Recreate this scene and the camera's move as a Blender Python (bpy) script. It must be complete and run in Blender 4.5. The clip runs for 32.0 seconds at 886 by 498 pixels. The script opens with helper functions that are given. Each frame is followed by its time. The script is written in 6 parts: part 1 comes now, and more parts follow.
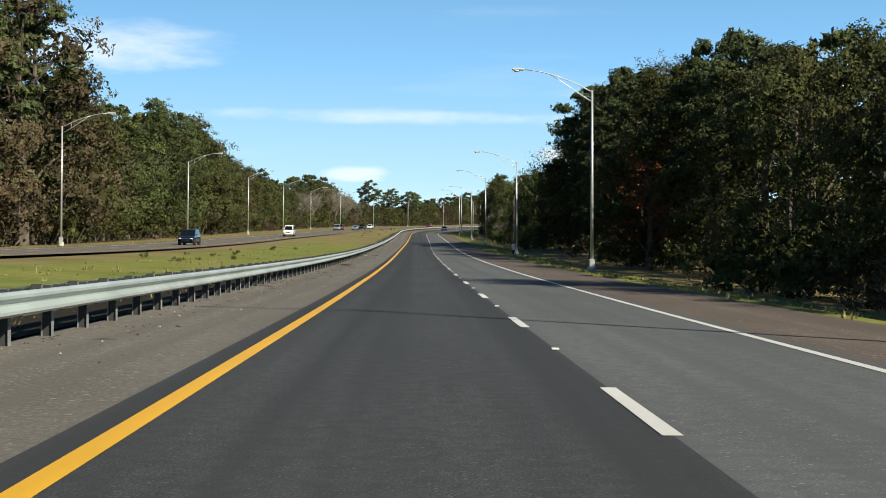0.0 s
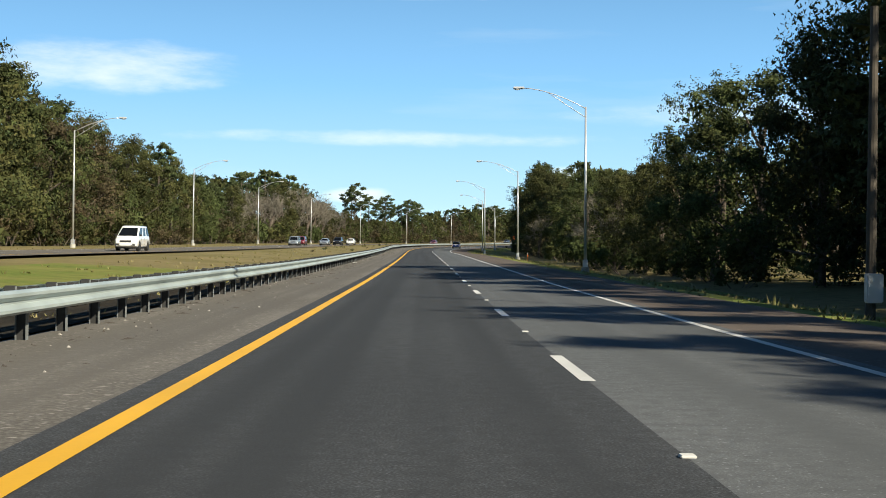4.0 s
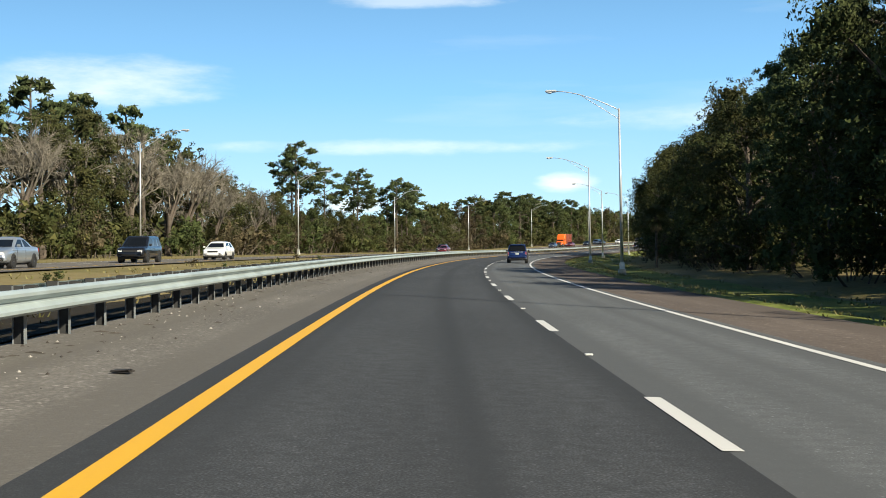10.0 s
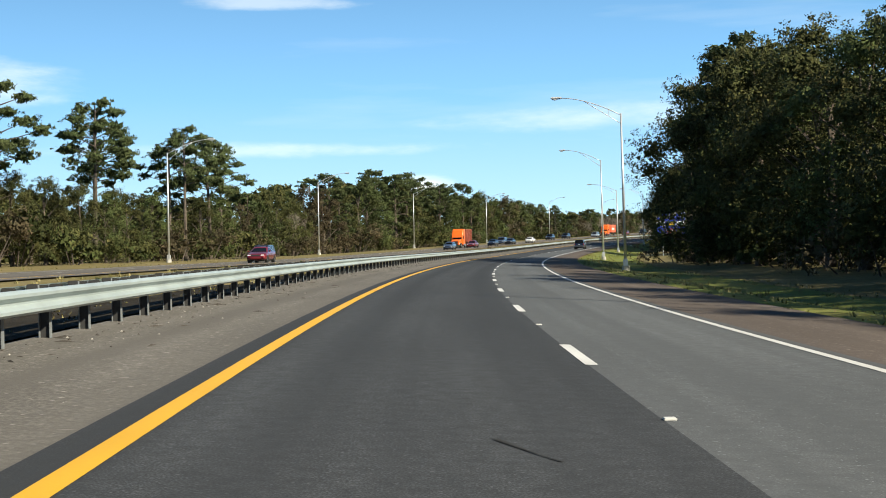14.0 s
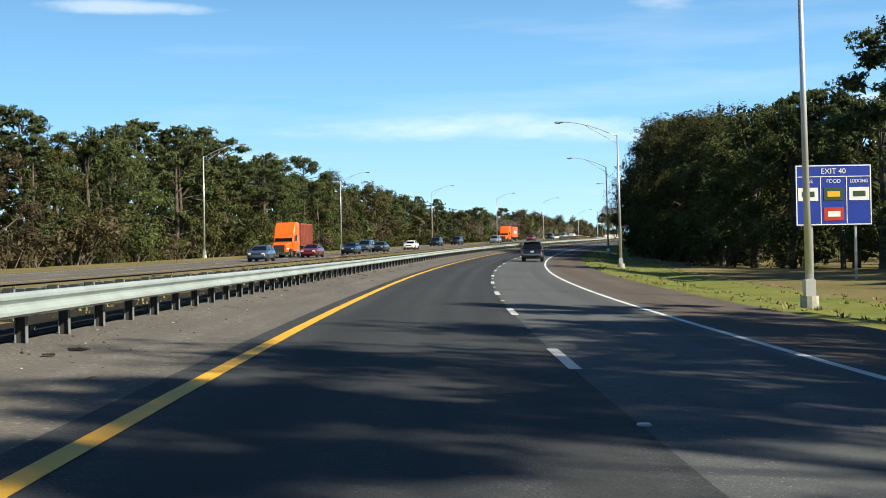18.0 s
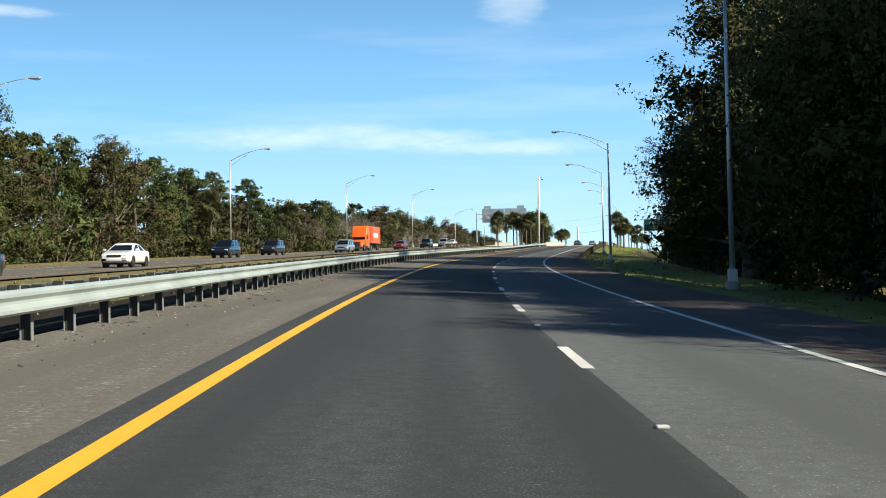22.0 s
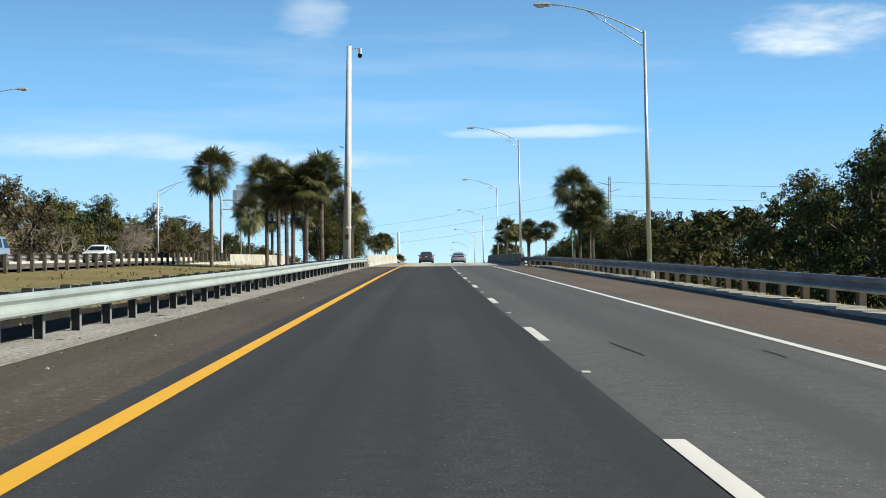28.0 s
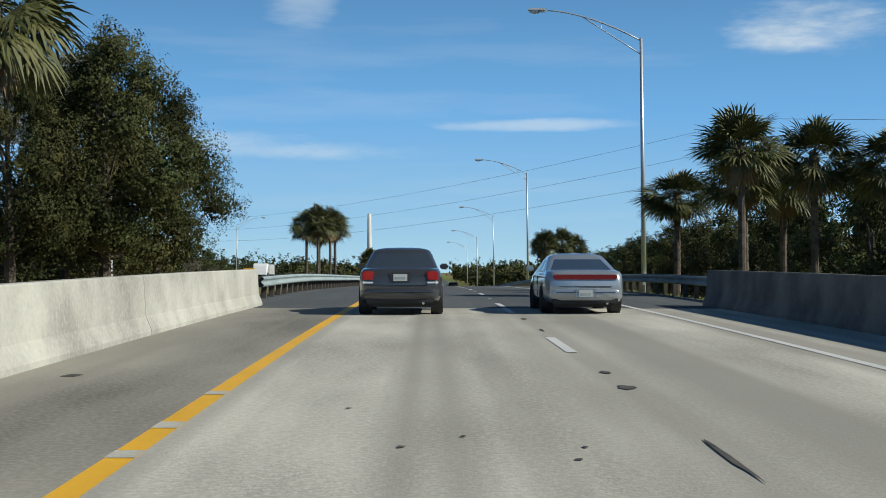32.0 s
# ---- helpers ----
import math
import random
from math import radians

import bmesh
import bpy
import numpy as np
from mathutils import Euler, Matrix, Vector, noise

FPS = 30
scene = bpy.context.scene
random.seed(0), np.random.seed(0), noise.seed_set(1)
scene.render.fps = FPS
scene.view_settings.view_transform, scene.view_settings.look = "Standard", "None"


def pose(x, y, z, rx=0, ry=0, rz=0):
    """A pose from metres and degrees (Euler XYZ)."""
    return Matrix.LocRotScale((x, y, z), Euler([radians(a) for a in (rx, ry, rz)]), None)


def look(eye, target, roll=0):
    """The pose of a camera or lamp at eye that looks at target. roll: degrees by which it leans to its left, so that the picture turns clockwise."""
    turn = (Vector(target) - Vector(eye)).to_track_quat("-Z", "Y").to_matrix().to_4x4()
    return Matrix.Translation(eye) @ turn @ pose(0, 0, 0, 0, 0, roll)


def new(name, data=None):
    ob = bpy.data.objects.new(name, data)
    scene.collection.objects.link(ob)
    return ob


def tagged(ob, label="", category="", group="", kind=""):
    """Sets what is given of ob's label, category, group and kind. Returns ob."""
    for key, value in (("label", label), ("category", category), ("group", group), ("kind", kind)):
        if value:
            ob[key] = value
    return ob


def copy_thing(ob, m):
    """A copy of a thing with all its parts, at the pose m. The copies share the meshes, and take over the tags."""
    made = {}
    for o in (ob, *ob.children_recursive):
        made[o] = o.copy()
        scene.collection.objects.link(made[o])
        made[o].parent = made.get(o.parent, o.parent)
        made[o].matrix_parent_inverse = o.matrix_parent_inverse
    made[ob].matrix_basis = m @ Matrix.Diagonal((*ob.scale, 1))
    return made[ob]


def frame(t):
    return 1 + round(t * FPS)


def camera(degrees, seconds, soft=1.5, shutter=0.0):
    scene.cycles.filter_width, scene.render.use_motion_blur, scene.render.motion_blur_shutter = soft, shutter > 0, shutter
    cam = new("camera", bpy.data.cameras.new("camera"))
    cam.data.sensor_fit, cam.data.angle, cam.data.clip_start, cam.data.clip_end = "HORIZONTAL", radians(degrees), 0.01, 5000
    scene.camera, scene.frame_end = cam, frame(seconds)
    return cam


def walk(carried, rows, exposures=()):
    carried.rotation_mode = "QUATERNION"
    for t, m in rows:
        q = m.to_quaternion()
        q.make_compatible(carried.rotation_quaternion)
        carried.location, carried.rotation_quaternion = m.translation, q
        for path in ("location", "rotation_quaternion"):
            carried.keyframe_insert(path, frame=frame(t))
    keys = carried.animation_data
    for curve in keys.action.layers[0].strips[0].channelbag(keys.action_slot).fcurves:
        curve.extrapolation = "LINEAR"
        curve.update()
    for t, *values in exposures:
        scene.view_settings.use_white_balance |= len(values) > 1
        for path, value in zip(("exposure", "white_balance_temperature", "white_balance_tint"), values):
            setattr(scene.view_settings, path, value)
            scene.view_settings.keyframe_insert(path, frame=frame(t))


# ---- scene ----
cam = camera(38.44, 32.0, soft=0.95, shutter=0.0)
# seconds, x, y, z, yaw, pitch, roll
PATH = [
(0.0, 0.03, 0.00, 0.03, 0.00, -1.35, -0.57), (0.5, -0.25, 16.11, -0.38, 0.04, -1.20, -0.38), (1.0, -0.54, 32.28, -0.75, 0.15, -1.04, -0.34),
(1.5, -0.86, 48.50, -1.10, 0.07, -0.92, -0.41), (2.0, -1.21, 64.77, -1.41, 0.05, -0.93, -0.52), (2.5, -1.55, 81.10, -1.69, 0.09, -0.73, -0.58),
(3.0, -1.89, 97.48, -1.94, 0.14, -0.57, -0.59), (3.5, -2.20, 113.91, -2.16, 0.17, -0.44, -0.68), (4.0, -2.49, 130.38, -2.34, 0.06, -0.37, -0.70),
(4.5, -2.78, 146.90, -2.48, -0.06, -0.26, -0.66), (5.0, -3.02, 163.47, -2.59, -0.15, -0.10, -0.58), (5.5, -3.25, 180.08, -2.67, -0.22, 0.07, -0.51),
(6.0, -3.48, 196.74, -2.72, -0.30, 0.12, -0.64), (6.5, -3.70, 213.44, -2.77, -0.27, 0.15, -0.66), (7.0, -3.96, 230.16, -2.79, -0.15, 0.06, -0.55),
(7.5, -4.29, 246.89, -2.80, 0.14, 0.10, -0.63), (8.0, -4.66, 263.61, -2.82, 0.36, 0.05, -0.56), (8.5, -5.09, 280.30, -2.82, 0.40, 0.04, -0.71),
(9.0, -5.52, 296.92, -2.83, 0.29, 0.05, -0.70), (9.5, -5.94, 313.46, -2.83, 0.19, 0.02, -0.09), (10.0, -6.31, 329.91, -2.84, 0.01, -0.02, 0.55),
(10.5, -6.43, 346.25, -2.85, -0.28, -0.15, 0.93), (11.0, -6.40, 362.50, -2.84, -0.82, -0.02, 0.87), (11.5, -6.34, 378.65, -2.85, -1.61, 0.10, 0.75),
(12.0, -6.08, 394.70, -2.84, -2.55, 0.13, 0.71), (12.5, -5.58, 410.65, -2.83, -3.55, 0.14, 0.80), (13.0, -4.82, 426.49, -2.82, -4.63, 0.02, 0.93),
(13.5, -3.78, 442.21, -2.81, -5.50, -0.00, 1.16), (14.0, -2.49, 457.81, -2.80, -6.36, 0.00, 1.27), (14.5, -0.97, 473.30, -2.80, -6.99, 0.15, 1.38),
(15.0, 0.78, 488.66, -2.80, -7.87, 0.16, 1.28), (15.5, 2.75, 503.90, -2.80, -8.79, 0.12, 1.14), (16.0, 4.94, 519.04, -2.79, -9.68, 0.10, 1.02),
(16.5, 7.34, 534.08, -2.80, -10.53, 0.13, 0.93), (17.0, 9.94, 549.02, -2.80, -11.33, 0.25, 0.96), (17.5, 12.77, 563.91, -2.79, -12.03, 0.32, 1.04),
(18.0, 15.80, 578.74, -2.77, -12.76, 0.31, 1.08), (18.5, 19.00, 593.52, -2.75, -13.57, 0.27, 1.02), (19.0, 22.42, 608.28, -2.70, -14.45, 0.27, 0.97),
(19.5, 26.04, 623.02, -2.63, -15.30, 0.44, 0.99), (20.0, 29.88, 637.75, -2.52, -15.99, 0.50, 1.01), (20.5, 33.95, 652.47, -2.39, -16.72, 0.62, 0.94),
(21.0, 38.26, 667.20, -2.23, -17.60, 0.66, 0.82), (21.5, 42.82, 681.88, -2.04, -18.60, 0.68, 0.86), (22.0, 47.62, 696.56, -1.83, -19.58, 0.69, 0.90),
(22.5, 52.68, 711.21, -1.62, -20.48, 0.71, 1.00), (23.0, 57.98, 725.83, -1.39, -21.30, 0.83, 1.04), (23.5, 63.56, 740.41, -1.16, -22.18, 0.82, 1.03),
(24.0, 69.40, 754.97, -0.91, -22.99, 0.79, 1.00), (24.5, 75.52, 769.48, -0.67, -23.80, 0.87, 1.03), (25.0, 81.87, 784.00, -0.43, -24.69, 0.92, 1.02),
(25.5, 88.44, 798.52, -0.20, -25.62, 0.90, 1.03), (26.0, 95.23, 813.04, 0.04, -26.45, 0.94, 0.98), (26.5, 102.23, 827.57, 0.30, -27.14, 0.98, 0.94),
(27.0, 109.43, 842.10, 0.57, -27.72, 1.04, 0.92), (27.5, 116.78, 856.64, 0.84, -28.24, 1.10, 0.86), (28.0, 124.25, 871.20, 1.15, -28.66, 1.19, 0.52),
(28.5, 131.84, 885.75, 1.48, -28.97, 1.25, 0.18), (29.0, 139.50, 900.32, 1.83, -29.08, 1.26, -0.21), (29.5, 147.25, 914.85, 2.20, -29.21, 1.19, -0.42),
(30.0, 155.04, 929.40, 2.56, -29.29, 1.02, -0.47), (30.5, 162.81, 943.96, 2.90, -29.31, 1.02, -0.36), (31.0, 170.64, 958.50, 3.20, -29.34, 0.94, -0.25),
(31.5, 178.42, 973.08, 3.48, -29.36, 0.76, -0.12), (32.0, 186.25, 987.65, 3.72, -29.24, 0.85, 0.01),
]
walk(cam, [(t, pose(x, y, z, 90 + pitch, roll, yaw)) for t, x, y, z, yaw, pitch, roll in PATH],
     exposures=[(0.0, 0.70, 7150, 4), (3.0, 0.75, 7150, 4), (8.0, 0.87, 7150, 4), (22.0, 0.87, 7050, 4), (25.5, 0.87, 7000, 4), (27.5, 0.72, 6850, 4), (29.8, 0.66, 6800, 4), (30.8, 0.32, 6450, 3), (32.0, 0.15, 6300, 3)])

# ---- world, sun ----
SUN_DIR = Vector((0.72, -0.694, 0.0)).normalized()
SUN_ELEV = radians(33.5)
world = bpy.data.worlds.new("world")
scene.world = world
world.use_nodes = True
wn, wl = world.node_tree.nodes, world.node_tree.links
wn.clear()
w_out = wn.new("ShaderNodeOutputWorld")
w_bg = wn.new("ShaderNodeBackground")
w_bg.inputs["Strength"].default_value = 0.15
w_sky = wn.new("ShaderNodeTexSky")
w_sky.sky_type = "NISHITA"
w_sky.sun_disc = False
w_sky.sun_elevation = SUN_ELEV
w_sky.sun_rotation = math.atan2(SUN_DIR.x, SUN_DIR.y)
w_sky.air_density, w_sky.dust_density, w_sky.ozone_density = 0.85, 0.0, 3.0
# thin streaks of cirrus and a few low puffs, laid over the clear sky
w_co = wn.new("ShaderNodeTexCoord")


def cloud_layer(under, stretch, scale, lo, hi, amount, offset, colour):
    mp = wn.new("ShaderNodeMapping")
    mp.inputs["Scale"].default_value, mp.inputs["Location"].default_value = (1, 1, stretch), offset
    wl.new(w_co.outputs["Generated"], mp.inputs["Vector"])
    nz = wn.new("ShaderNodeTexNoise")
    nz.inputs["Scale"].default_value, nz.inputs["Detail"].default_value, nz.inputs["Roughness"].default_value = scale, 8.0, 0.55
    wl.new(mp.outputs[0], nz.inputs["Vector"])
    mr = wn.new("ShaderNodeMapRange")
    mr.inputs["From Min"].default_value, mr.inputs["From Max"].default_value = lo, hi
    mr.inputs["To Max"].default_value = amount
    wl.new(nz.outputs["Fac"], mr.inputs["Value"])
    mx = wn.new("ShaderNodeMix")
    mx.data_type = "RGBA"
    wl.new(mr.outputs[0], mx.inputs["Factor"])
    wl.new(under, mx.inputs["A"])
    mx.inputs["B"].default_value = (*colour, 1)
    return mx.outputs["Result"]


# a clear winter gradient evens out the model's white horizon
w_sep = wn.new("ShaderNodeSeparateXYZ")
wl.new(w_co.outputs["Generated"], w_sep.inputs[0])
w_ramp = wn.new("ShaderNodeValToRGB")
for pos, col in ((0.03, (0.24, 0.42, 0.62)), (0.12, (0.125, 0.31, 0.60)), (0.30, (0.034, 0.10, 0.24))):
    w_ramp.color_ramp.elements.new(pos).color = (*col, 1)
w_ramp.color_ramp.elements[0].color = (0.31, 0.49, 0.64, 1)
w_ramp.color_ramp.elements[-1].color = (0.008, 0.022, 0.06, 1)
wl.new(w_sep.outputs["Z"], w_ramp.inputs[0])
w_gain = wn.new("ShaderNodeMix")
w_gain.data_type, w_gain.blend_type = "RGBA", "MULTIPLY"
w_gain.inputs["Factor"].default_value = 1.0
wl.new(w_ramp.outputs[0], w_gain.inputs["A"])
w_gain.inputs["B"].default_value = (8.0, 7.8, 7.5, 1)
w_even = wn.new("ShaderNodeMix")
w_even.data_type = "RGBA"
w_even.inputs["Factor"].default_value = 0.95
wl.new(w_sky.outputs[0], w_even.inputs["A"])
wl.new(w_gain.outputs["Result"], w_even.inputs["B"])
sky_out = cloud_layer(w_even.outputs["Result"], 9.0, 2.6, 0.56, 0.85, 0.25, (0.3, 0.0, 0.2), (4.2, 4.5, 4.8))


def w_math(op, a, b=None):
    x = wn.new("ShaderNodeMath")
    x.operation = op
    for k, v in enumerate((a, b)):
        if v is not None:
            wl.new(v, x.inputs[k]) if hasattr(v, "links") else setattr(x.inputs[k], "default_value", v)
    return x.outputs[0]


def w_dot(direction):
    x = wn.new("ShaderNodeVectorMath")
    x.operation = "DOT_PRODUCT"
    wl.new(w_co.outputs["Generated"], x.inputs[0])
    x.inputs[1].default_value = direction
    return x.outputs["Value"]


w_noise = wn.new("ShaderNodeTexNoise")
w_noise.inputs["Scale"].default_value, w_noise.inputs["Detail"].default_value, w_noise.inputs["Roughness"].default_value = 13.0, 8.0, 0.60
w_map = wn.new("ShaderNodeMapping")
w_map.inputs["Scale"].default_value = (1, 1, 4.0)
wl.new(w_co.outputs["Generated"], w_map.inputs["Vector"])
wl.new(w_map.outputs[0], w_noise.inputs["Vector"])
w_rough = w_math("MULTIPLY", w_math("SUBTRACT", w_noise.outputs["Fac"], 0.5), 2.6)


def cloud(under, yaw, elev, wide, high, amount, soft=1.0):
    """A bank of cloud that stands in one direction of the sky: degrees of turn, height and half size."""
    a, e = radians(yaw), radians(elev)
    ahead = Vector((-math.sin(a) * math.cos(e), math.cos(a) * math.cos(e), math.sin(e)))
    right = Vector((math.cos(a), math.sin(a), 0))
    up = right.cross(ahead)
    u = w_math("POWER", w_math("ABSOLUTE", w_math("DIVIDE", w_dot(right), math.sin(radians(wide)))), 2.0)
    v = w_math("POWER", w_math("ABSOLUTE", w_math("DIVIDE", w_dot(up), math.sin(radians(high)))), 2.0)
    f = w_math("SUBTRACT", 1.0, w_math("ADD", u, v))
    f = w_math("MULTIPLY", w_math("ADD", f, w_rough), w_math("GREATER_THAN", w_dot(ahead), 0.0))
    mr = wn.new("ShaderNodeMapRange")
    mr.interpolation_type = "SMOOTHSTEP"
    mr.inputs["From Min"].default_value, mr.inputs["From Max"].default_value, mr.inputs["To Max"].default_value = 0.0, soft, amount
    wl.new(f, mr.inputs["Value"])
    mx = wn.new("ShaderNodeMix")
    mx.data_type = "RGBA"
    wl.new(mr.outputs[0], mx.inputs["Factor"])
    wl.new(under, mx.inputs["A"])
    mx.inputs["B"].default_value = (4.9, 5.0, 5.1, 1)
    return mx.outputs["Result"]


for yaw, elev, wide, high, amount, soft in ((14.8, 7.4, 6.4, 1.2, 0.62, 1.7), (1.5, 4.6, 10.0, 0.42, 0.48, 1.6), (-14.0, 5.8, 9.0, 0.7, 0.50, 1.8), (-23.0, 5.2, 6.0, 0.5, 0.42, 1.6),
                                            (-5.6, 2.9, 1.6, 0.55, 0.85, 1.6), (3.7, 2.0, 1.8, 0.5, 0.5, 1.0), (-45.5, 10.3, 4.0, 1.3, 0.95, 1.8), (-33.5, 6.4, 5.0, 0.35, 0.4, 1.2),
                                            (1.0, 11.0, 4.5, 0.35, 0.35, 1.2), (-22.7, 11.6, 1.7, 1.3, 0.3, 1.4), (-40.0, 13.0, 3.0, 0.8, 0.5, 1.2)):
    sky_out = cloud(sky_out, yaw, elev, wide, high, amount, soft)
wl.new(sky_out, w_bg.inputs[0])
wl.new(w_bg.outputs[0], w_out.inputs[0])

sun = new("sun", bpy.data.lights.new("sun", "SUN"))
sun.data.energy, sun.data.angle, sun.data.color = 5.0, radians(0.6), (1.0, 0.93, 0.82)
to_sun = SUN_DIR * math.cos(SUN_ELEV) + Vector((0, 0, math.sin(SUN_ELEV)))
sun.matrix_world = look(to_sun * 200, (0, 0, 0))

# ---- materials ----
def material(name, colour, rough=0.7, metal=0.0, vary=0.25, scale=1.5, fine=0.0, fine_scale=30.0, bump=0.0, tint=None, random_tint=0.0,
             spec=0.5, coat=0.0, uv=False, streak=0.74, island=0.0):
    """A procedural surface: a base colour, broad stains, fine grain and relief in object or road metres."""
    m = bpy.data.materials.new(name)
    m.use_nodes = True
    n, l = m.node_tree.nodes, m.node_tree.links
    b = n["Principled BSDF"]
    b.inputs["Roughness"].default_value, b.inputs["Metallic"].default_value = rough, metal
    b.inputs["Specular IOR Level"].default_value = spec
    b.inputs["Coat Weight"].default_value, b.inputs["Coat Roughness"].default_value = coat, 0.05
    co = n.new("ShaderNodeTexCoord").outputs["UV" if uv else "Object"]
    raw = co
    if uv:
        mp = n.new("ShaderNodeMapping")
        mp.inputs["Scale"].default_value = (1, 0.22, 1)
        l.new(co, mp.inputs["Vector"])
        co = mp.outputs[0]
    rgb = n.new("ShaderNodeRGB")
    rgb.outputs[0].default_value = (*colour, 1)
    out = rgb.outputs[0]

    def mixed(a, other, fac, mode="MIX"):
        x = n.new("ShaderNodeMix")
        x.data_type, x.blend_type = "RGBA", mode
        l.new(fac, x.inputs["Factor"]) if hasattr(fac, "links") else setattr(x.inputs["Factor"], "default_value", fac)
        l.new(a, x.inputs["A"])
        l.new(other, x.inputs["B"]) if hasattr(other, "links") else setattr(x.inputs["B"], "default_value", (*other, 1))
        return x.outputs["Result"]

    def noisy(s, detail=4.0, co=co):
        t = n.new("ShaderNodeTexNoise")
        t.inputs["Scale"].default_value, t.inputs["Detail"].default_value = s, detail
        l.new(co, t.inputs["Vector"])
        return t.outputs["Fac"]

    def ramp(fac, lo, hi):
        r = n.new("ShaderNodeMapRange")
        r.inputs["From Min"].default_value, r.inputs["From Max"].default_value = lo, hi
        l.new(fac, r.inputs["Value"])
        return r.outputs["Result"]
    if vary:
        out = mixed(out, tint or tuple(c * (1 - vary * 1.6) for c in colour), ramp(noisy(scale), 0.35, 0.68))
    if fine:
        g = ramp(noisy(fine_scale, 3.0, raw), 0.42, 0.72)
        out = mixed(out, tuple(min(1, c * (1 + fine * 1.5) + 0.01) for c in colour), mixed_value(n, l, g, fine))
        dark = ramp(noisy(fine_scale * 0.6, 2.0, raw), 0.52, 0.75)
        out = mixed(out, tuple(c * 0.55 for c in colour), mixed_value(n, l, dark, fine))
    if uv and fine and max(colour) < 0.2:
        # mottled patches a hand or two wide
        mott = ramp(noisy(5.5, 5.0, raw), 0.40, 0.66)
        out = mixed(out, tuple(c * 0.62 for c in colour), mixed_value(n, l, mott, 0.5))
        chips = ramp(noisy(fine_scale * 0.42, 1.0, raw), 0.66, 0.72)
        out = mixed(out, tuple(min(1, c * 2.1 + 0.02) for c in colour), mixed_value(n, l, chips, 0.7))
    if uv and vary:
        # long streaks worn along the lanes
        sm = n.new("ShaderNodeMapping")
        sm.inputs["Scale"].default_value = (1.0, 0.004, 1)
        l.new(raw, sm.inputs["Vector"])
        out = mixed(out, tuple(c * streak for c in colour), mixed_value(n, l, ramp(noisy(1.1, 2.0, sm.outputs[0]), 0.42, 0.62), 0.85))
    if random_tint:
        info = n.new("ShaderNodeObjectInfo")
        h = n.new("ShaderNodeHueSaturation")
        h.inputs["Value"].default_value = 1
        v = n.new("ShaderNodeMapRange")
        v.inputs["To Min"].default_value, v.inputs["To Max"].default_value = 1 - random_tint, 1 + random_tint
        l.new(info.outputs["Random"], v.inputs["Value"])
        l.new(v.outputs["Result"], h.inputs["Value"])
        l.new(out, h.inputs["Color"])
        out = h.outputs["Color"]
    if island:
        # each leaf or lump a little lighter or darker than its neighbours
        geo = n.new("ShaderNodeNewGeometry")
        hv = n.new("ShaderNodeHueSaturation")
        iv = n.new("ShaderNodeMapRange")
        iv.inputs["To Min"].default_value, iv.inputs["To Max"].default_value = 1 - island, 1 + island
        l.new(geo.outputs["Random Per Island"], iv.inputs["Value"])
        l.new(iv.outputs["Result"], hv.inputs["Value"])
        l.new(out, hv.inputs["Color"])
        out = hv.outputs["Color"]
    l.new(out, b.inputs["Base Color"])
    if bump:
        bp = n.new("ShaderNodeBump")
        bp.inputs["Strength"].default_value, bp.inputs["Distance"].default_value = bump, 0.02
        l.new(noisy(fine_scale * (2.0 if uv else 1.0), 3.0, raw), bp.inputs["Height"])
        l.new(bp.outputs["Normal"], b.inputs["Normal"])
    return m


def mixed_value(n, l, socket, k):
    x = n.new("ShaderNodeMath")
    x.operation = "MULTIPLY"
    l.new(socket, x.inputs[0])
    x.inputs[1].default_value = min(1.0, k)
    return x.outputs[0]


ASPHALT_DARK = material("asphalt_dark", (0.0500, 0.0530, 0.0575), 0.85, vary=0.25, scale=0.5, fine=0.8, fine_scale=60, bump=0.10, uv=True, spec=0.08)
ASPHALT_GREY = material("asphalt_grey", (0.109, 0.115, 0.121), 0.85, vary=0.20, scale=0.4, fine=0.5, fine_scale=60, bump=0.10, uv=True, spec=0.08)
ASPHALT_SHOULDER = material("asphalt_shoulder", (0.150, 0.139, 0.126), 0.9, vary=0.25, scale=0.7, fine=0.6, fine_scale=22, bump=0.3, uv=True, spec=0.08)
ASPHALT_RED = material("asphalt_red", (0.128, 0.106, 0.093), 0.9, vary=0.25, scale=0.6, fine=0.5, fine_scale=22, bump=0.3, uv=True, spec=0.08)
# leaf litter, its near-black colour also holding the shade under the rail
LITTER_SHADED = material("shaded_leaf_litter", (0.030, 0.025, 0.018), 0.95, vary=0.5, scale=1.5, fine=0.8, fine_scale=12, bump=0.6, uv=True, spec=0.08)
CONCRETE_GRIME = material("concrete_grime", (0.30, 0.28, 0.235), 0.9, vary=0.45, scale=0.5, fine=0.35, fine_scale=20, bump=0.2, uv=True)
NEWER_DARK = material("asphalt_newer_dark", (0.0470, 0.0495, 0.0530), 0.85, vary=0.2, scale=0.5, fine=0.7, fine_scale=60, bump=0.10, uv=True, spec=0.08)
NEWER_GREY = material("asphalt_newer_grey", (0.099, 0.103, 0.106), 0.85, vary=0.2, scale=0.4, fine=0.5, fine_scale=60, bump=0.10, uv=True, spec=0.08)
NEWER_SHOULDER = material("asphalt_newer_shoulder", (0.085, 0.074, 0.064), 0.9, vary=0.25, scale=0.7, fine=0.6, fine_scale=22, bump=0.3, uv=True, spec=0.08)
CONCRETE = material("concrete", (0.47, 0.445, 0.385), 0.9, streak=0.5, vary=0.3, scale=0.7, fine=0.35, fine_scale=20, bump=0.2, uv=True)
